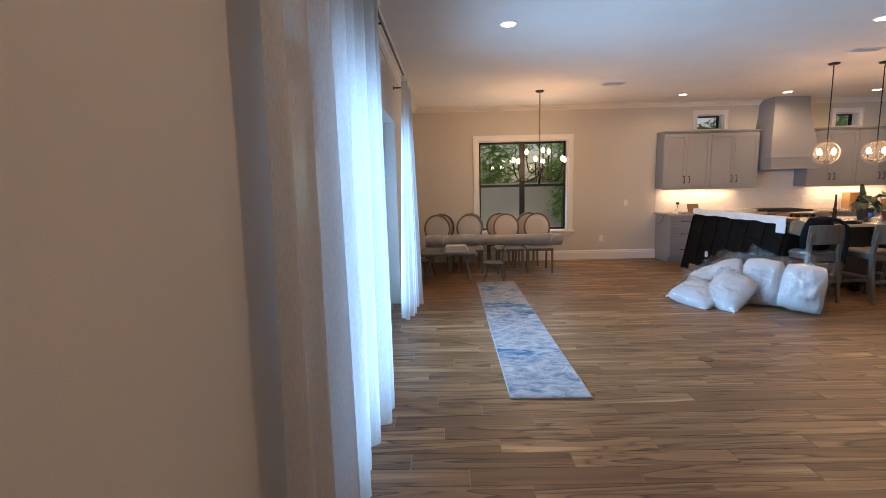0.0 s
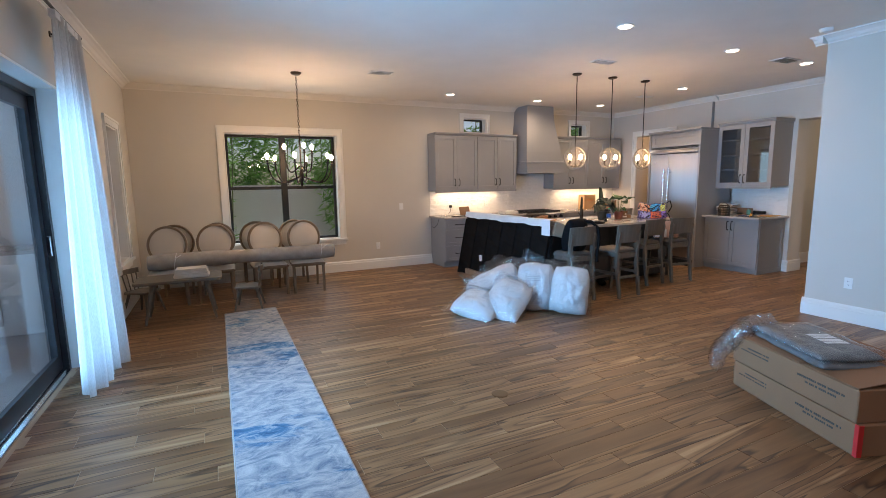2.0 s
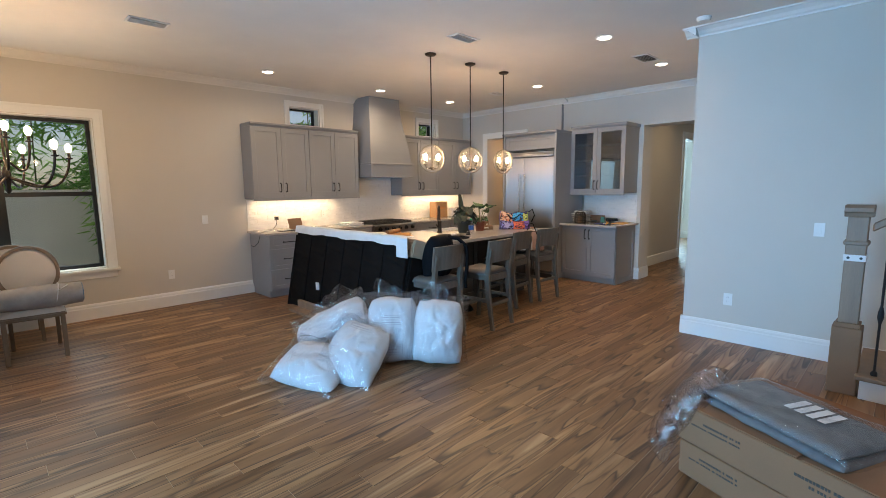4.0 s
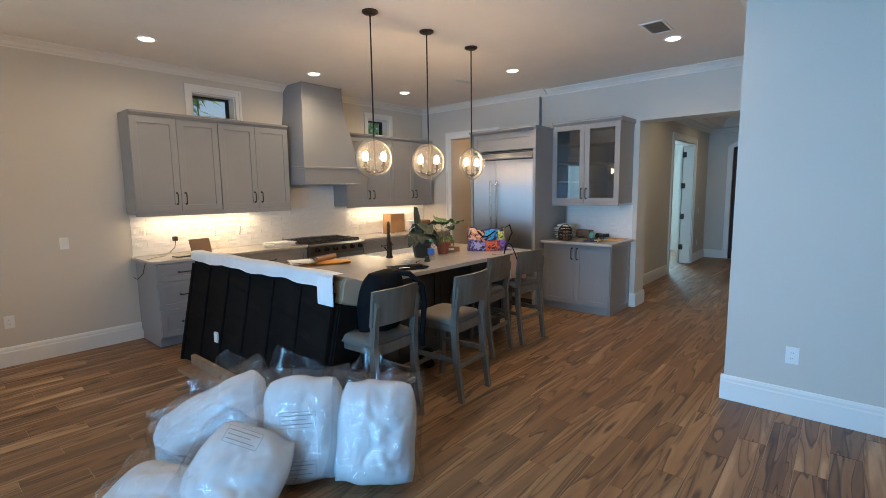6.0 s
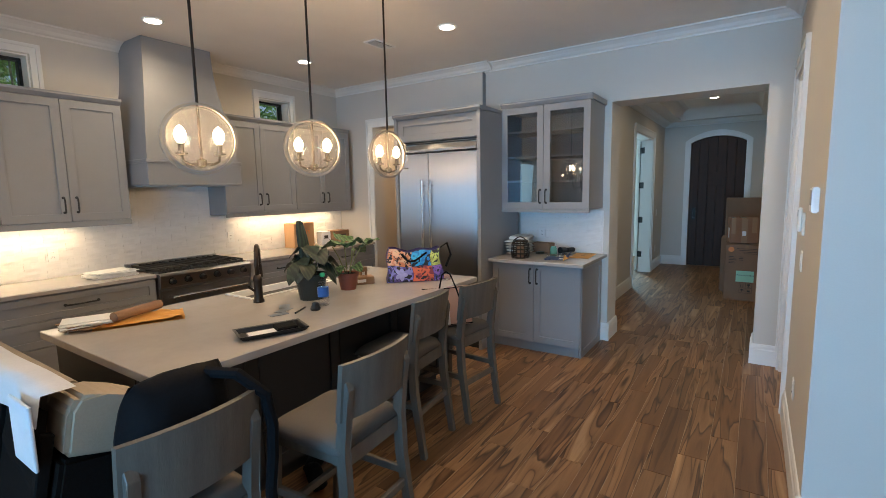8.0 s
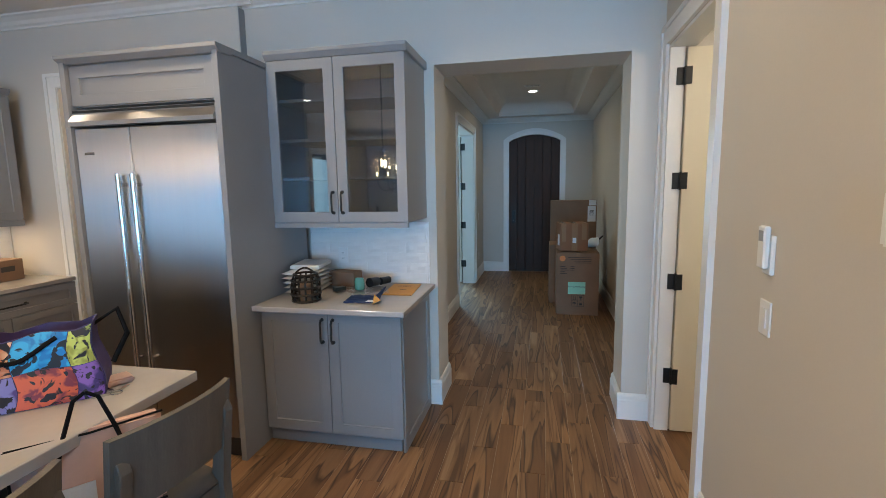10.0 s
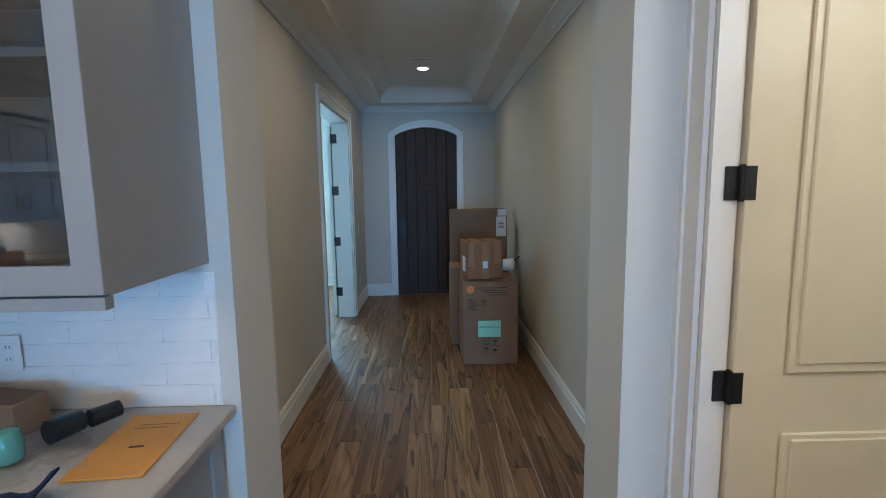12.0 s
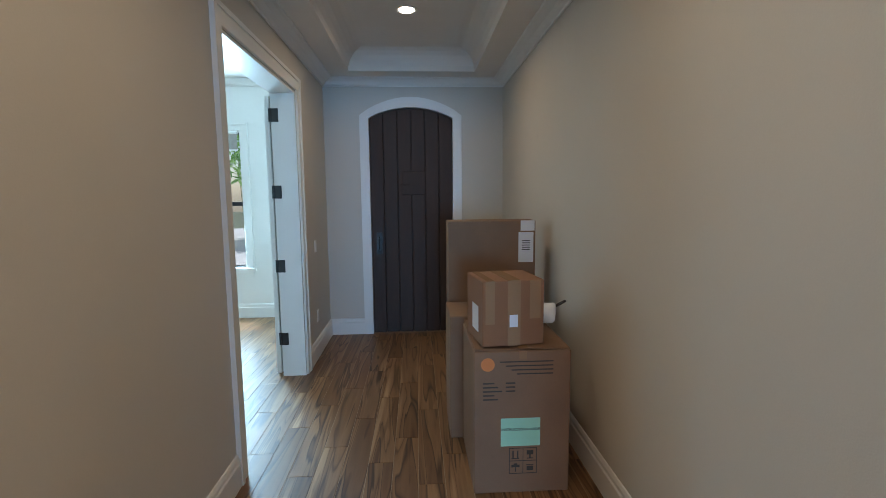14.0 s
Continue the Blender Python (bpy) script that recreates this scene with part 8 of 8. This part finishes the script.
c = thing("handbag", "pale pink and cream tote with dark piping on a stool", "bag", (6.80, 5.88, 0.64))
M = pose(6.70, 5.90, 0.655, 0, 0, -38) @ pose(0, 0, 0, -8, 0, 0)
bm = bmesh.new()
vs = box(bm, -0.17, 0.17, -0.05, 0.07, 0, 0.27)
for v in vs:
    if v.co.z > 0.1:
        v.co.x *= 1.08
        v.co.y *= 0.5
bm.transform(M)
part("body", bm, PINK, c, bevel=0.012, segments=2)
for sx in (-1, 1):
    bm = bmesh.new()
    tube(bm, [(sx * 0.09, -0.054, 0.0), (sx * 0.095, -0.05, 0.14), (sx * 0.06, -0.035, 0.27), (sx * 0.03, -0.02, 0.36), (0.0, -0.02, 0.38)], 0.006, 6)
    bm.transform(M)
    part("handle", bm, BLACKCLOTH, c, "thin dark strap")
bm = bmesh.new()
box(bm, -0.172, 0.0, -0.056, -0.052, 0.01, 0.13)
bm.transform(M)
part("panel", bm, WHITECLOTH, c, "cream front panel")
for pts in ([(-0.172, -0.05, 0.005), (-0.178, -0.048, 0.10), (-0.186, -0.028, 0.27)], [(-0.172, 0.068, 0.005), (-0.178, 0.06, 0.10), (-0.186, 0.036, 0.27)], [(-0.186, -0.028, 0.27), (0.0, -0.03, 0.262), (0.186, -0.028, 0.27)], [(-0.17, -0.052, 0.008), (0.17, -0.052, 0.008)], [(-0.174, -0.05, 0.01), (-0.174, 0.068, 0.01)]):
    bm = bmesh.new()
    tube(bm, pts, 0.0035, 6)
    bm.transform(M)
    part("piping", bm, BLACKCLOTH, c, "dark edge piping")
c = thing("shoes", "dark shoes on the floor under the island", "shoes", (5.65, 6.1, 0))
for dx, r in ((0, 20), (0.13, -10)):
    bm = bmesh.new()
    cushion(bm, 0.27, 0.10, 0.09, pose(5.60 + dx, 6.08 + dx, 0.047, 90, 0, r + 40), 2.0 + dx, n=12)
    part("shoe", bm, BLACKCLOTH, c, smooth=True)
c = thing("foam_scrap", "small white foam scrap on the floor", "scrap", (3.98, 6.55, 0))
bm = bmesh.new()
rod(bm, (3.96, 6.53, 0.014), (4.01, 6.60, 0.014), 0.014, n=12)
part("scrap", bm, WHITEPLASTIC, c)

# ---- outside ----
structure("ground", block(-60, 70, -60, 70, -0.60, -0.30), EARTH, "garden ground with low planting", "ground")
structure("pavement_patio", block(-5.0, LEFT - W - 0.003, -3, 9.0, -0.3, -0.02), PAVER, "pale stone patio floor", "pavement")
structure("wall_patio", blocks((-5.2, -3.3, 8.0, 8.3, -0.3, 3.2), (-3.3, -2.2, 8.0, 8.3, -0.3, 1.0), (-3.3, -2.2, 8.0, 8.3, 2.5, 3.2), (-2.2, LEFT - W - 0.003, 8.0, 8.3, -0.3, 3.2)), STUCCO, "white stucco patio wall with an opening", "wall")
for y in (-2.8, 1.6, 5.2):
    structure("wall_column_%s" % {-2.8: "a", 1.6: "b", 5.2: "c"}[y], block(-5.2, -4.85, y, y + 0.35, -0.3, 3.2), STUCCO, "white stucco patio column", "column")
c = thing("outdoor_counter", "white outdoor kitchen counter with a dark handle", "counter", (-2.2, 7.5, -0.02))
part("body", block(-3.6, -1.2, 7.35, 7.98, -0.02, 0.86), STUCCO, c, bevel=0.006)
part("top", block(-3.65, -1.15, 7.30, 7.99, 0.86, 0.90), QUARTZ, c, bevel=0.004)
part("door", block(-2.3, -1.6, 7.335, 7.35, 0.10, 0.78), STEEL, c)
# pale slab added as a reflector, to brighten the garden wall and bamboo
structure("bounce_slab_side", block(LEFT - W, 18, 9.42, 12.19, -0.3, -0.06), PAVER, "pale stone slab added to bounce light onto the garden wall", "pavement")
structure("wall_garden", block(-7, 18, 12.2, 12.5, -0.3, 1.55), STUCCO, "white stucco garden wall", "wall")


def bamboo(name, x0, x1, y0, y1, z0, z1, canes, leaves, size, seed, label):
    c = thing(name, label, "plant", ((x0 + x1) / 2, (y0 + y1) / 2, -0.3))
    rnd = random.Random(seed)
    bm = bmesh.new()
    for _ in range(canes):
        x, y = rnd.uniform(x0, x1), rnd.uniform(y0, y1)
        rod(bm, (x, y, -0.3), (x + rnd.uniform(-0.4, 0.4), y + rnd.uniform(-0.2, 0.2), z1 * rnd.uniform(0.8, 1.0)), 0.016, 0.008, 6)
    part("canes", bm, CANE, c)
    verts, faces = [], []
    for _ in range(leaves):
        p = Vector((rnd.uniform(x0, x1), rnd.uniform(y0, y1), z0 + (z1 - z0) * rnd.random()))
        if noise.noise(p * 1.1 + Vector((seed, 0, 0))) < -0.12 - 0.25 * (p.z - z0) / (z1 - z0):
            continue
        d = Vector((rnd.uniform(-1, 1), rnd.uniform(-0.7, 0.7), rnd.uniform(-0.9, 0.35))).normalized()
        s = d.cross(Vector((rnd.uniform(-1, 1), rnd.uniform(-1, 1), rnd.uniform(-1, 1)))).normalized()
        L = size * rnd.uniform(0.7, 1.4)
        k = len(verts)
        verts += [p, p + d * L * 0.35 + s * L * 0.075, p + d * L, p + d * L * 0.35 - s * L * 0.075]
        faces.append((k, k + 1, k + 2, k + 3))
    mesh = bpy.data.meshes.new("leaves")
    mesh.from_pydata([tuple(v) for v in verts], [], faces)
    mesh.materials.append(BAMBOO)
    ob = new("leaves", mesh)
    ob.parent = c
    ob.matrix_parent_inverse = c.matrix_basis.inverted()
    tagged(ob, "slender green leaves", kind="stuff")


bamboo("bamboo_clump", -1.2, 0.75, 10.9, 11.9, 0.0, 4.6, 14, 5200, 0.24, 3, "dense green bamboo clump outside the window")
bamboo("bamboo_clump", 2.7, 4.6, 10.9, 11.9, 0.0, 4.6, 14, 5200, 0.24, 5, "dense green bamboo clump outside the window")
bamboo("bamboo_clump", -2.5, 6.5, 12.6, 14.4, 1.0, 6.2, 22, 34000, 0.26, 6, "tall bamboo hanging over the garden wall")
bamboo("bamboo_clump", 4.4, 11.4, 11.4, 13.2, 1.6, 5.8, 18, 36000, 0.24, 8, "tall bamboo outside the kitchen windows")
bamboo("garden_shrub", -4.4, -1.8, 9.4, 10.6, -0.2, 2.6, 10, 4500, 0.26, 12, "green garden shrub beyond the patio")
bamboo("garden_tree", 25.0, 29.0, 8.0, 15.0, 2.2, 6.5, 12, 6000, 0.5, 14, "tall feathery green tree across the front drive")
structure("pavement_drive", block(15.66, 34, -6, 22, -0.3, -0.03), PAVER, "pale stone front drive", "pavement")
c = thing("roller_blind", "short grey roller blind at the window head", "blind", (15.47, 7.42, 2.42))
bm = bmesh.new()
rod(bm, (15.462, 6.97, 2.40), (15.462, 7.88, 2.40), 0.02, n=14)
part("roller", bm, WHITEPLASTIC, c)
part("cloth", block(15.458, 15.461, 6.98, 7.87, 2.19, 2.40), RUGBACK, c, "grey blind cloth")
part("bottom_bar", block(15.452, 15.467, 6.98, 7.87, 2.175, 2.19), WHITEPLASTIC, c)
bamboo("garden_shrub", -8.5, -6.5, -2.0, 7.5, -0.2, 2.8, 14, 7000, 0.32, 17, "green hedge along the garden beyond the patio")

# ---- tiles of the splashback ----


def tile_mesh(w, h, seed):
    bm = bmesh.new()
    rnd = random.Random(seed)
    n = 6
    front = []
    for j in range(4):
        row = []
        for i in range(n + 1):
            u, v = i / n, j / 3
            edge = 0.0 if i in (0, n) or j in (0, 3) else 1.0
            row.append(bm.verts.new((u * w, -0.0025 - edge * (0.0018 + 0.0022 * math.sin(u * 7 + seed * 2.1 + v * 3)), v * h)))
        front.append(row)
    for a, b in zip(front, front[1:]):
        for i in range(n):
            bm.faces.new((a[i], a[i + 1], b[i + 1], b[i]))
    back = [bm.verts.new(p) for p in ((0, 0, 0), (w, 0, 0), (w, 0, h), (0, 0, h))]
    bm.faces.new([front[0][i] for i in range(n, -1, -1)] + [back[0], back[1]])
    bm.faces.new(front[3] + [back[2], back[3]])
    bm.faces.new([r[0] for r in front] + [back[3], back[0]])
    bm.faces.new([r[n] for r in front[::-1]] + [back[1], back[2]])
    mesh = bpy.data.meshes.new("tile")
    bm.to_mesh(mesh)
    bm.free()
    mesh.materials.append(TILE)
    return mesh


def tiled(name, label, x0, x1, z0, z1, m):
    """Long wavy tiles laid in half bond in the plane x-z facing -y, placed by m."""
    root = tagged(new(name), label, "backsplash", kind="structure")
    bm = block(x0, x1, -0.004, 0.0, z0, z1)
    bm.transform(m)
    part("grout_bed", bm, TRIM, root)
    w, h, g = 0.30, 0.0745, 0.0012
    shapes = [tile_mesh(w - g, h - g, s) for s in range(4)]
    rnd = random.Random(1)
    for j in range(int((z1 - z0) / h + 0.05)):
        x = x0 - (j % 2) * w / 2
        while x < x1 - 0.01:
            a, b = max(x, x0), min(x + w, x1)
            ob = new("tile", rnd.choice(shapes))
            ob.parent = root
            ob.matrix_basis = m @ Matrix.Translation((a, -0.004, z0 + j * h)) @ Matrix.Diagonal(((b - a - g) / (w - g), 1, 1, 1))
            x += w


tiled("backsplash_kitchen", "white glossy wavy tiles behind the worktop", 4.20, 8.85, 0.921, 1.37, Matrix.Translation((0, BACK, 0)))
tiled("backsplash_buffet", "white glossy wavy tiles over the small cabinet", 0.0, 0.925, 0.921, 1.37, Matrix.Translation((KITCHEN, 6.343, 0)) @ Matrix.Rotation(-math.pi / 2, 4, "Z"))
tiled("backsplash_range", "white glossy wavy tiles behind the cooker", 6.0, 6.89, 1.37, 1.695, Matrix.Translation((0, BACK, 0)))

# ---- floor planks, laid along x ----
PW, PL, GAP = 0.1495, 0.915, 0.0022
planks = tagged(new("floor_planks"), "brown wood-look porcelain plank floor with pale joints", "floor", kind="structure")
shared = {}


def plank_mesh(length):
    key = round(length, 3)
    if key not in shared:
        bm = bmesh.new()
        e = 0.0012
        lo = [bm.verts.new(p) for p in ((0, 0, -0.006), (length, 0, -0.006), (length, PW - GAP, -0.006), (0, PW - GAP, -0.006))]
        mid = [bm.verts.new((v.co.x, v.co.y, -e)) for v in lo]
        hi = [bm.verts.new((min(max(v.co.x, e), length - e), min(max(v.co.y, e), PW - GAP - e), 0)) for v in lo]
        for s, t in ((lo, mid), (mid, hi)):
            for k in range(4):
                bm.faces.new((s[k], s[(k + 1) % 4], t[(k + 1) % 4], t[k]))
        bm.faces.new(hi)
        mesh = bpy.data.meshes.new("plank")
        bm.to_mesh(mesh)
        bm.free()
        mesh.materials.append(PLANKA)
        shared[key] = mesh
    return shared[key]


rnd = random.Random(11)
fv, ff = [], []
areas = [(LEFT - 0.10, KITCHEN + 0.35, SOUTH, BACK), (KITCHEN + 0.35, 15.5, HALL_R, 9.1)]
count = 0
for x0, x1, y0, y1 in areas:
    row = math.ceil((y0 - 4.435) / PW) - 1
    while 4.435 + row * PW < y1:
        y = 4.435 + row * PW
        offset = ((row * 0.37) % 1 + rnd.uniform(-0.04, 0.04)) * PL
        x = x0 - offset
        while x < x1:
            a, b = max(x, x0), min(x + PL, x1)
            if b - a > 0.03:
                cx = (a + b) / 2
                near = (0.3 < cx < 8.9 and 3.0 < y < 5.35) or (9.2 < cx < 13.6 and HALL_R < y < 5.7)
                if near and count < 300:
                    ob = new("plank", plank_mesh(b - a - GAP))
                    ob.parent = planks
                    ob.location = (a, y, 0)
                    count += 1
                else:
                    k, e = len(fv), 0.0012
                    l, w = b - a - GAP, PW - GAP
                    fv += [(a, y, -e), (a + l, y, -e), (a + l, y + w, -e), (a, y + w, -e), (a + e, y + e, 0), (a + l - e, y + e, 0), (a + l - e, y + w - e, 0), (a + e, y + w - e, 0), (a, y, -0.006), (a + l, y, -0.006), (a + l, y + w, -0.006), (a, y + w, -0.006)]
                    ff += [(k + 4, k + 5, k + 6, k + 7)]
                    for q in range(4):
                        r = (q + 1) % 4
                        ff += [(k + q, k + r, k + 4 + r, k + 4 + q), (k + 8 + q, k + 8 + r, k + r, k + q)]
            x += PL
        row += 1
mesh = bpy.data.meshes.new("plank_field")
mesh.from_pydata(fv, [], ff)
mesh.materials.append(PLANKB)
field = new("plank_field", mesh)
field.parent = planks
tagged(field, "further floor planks", kind="stuff")
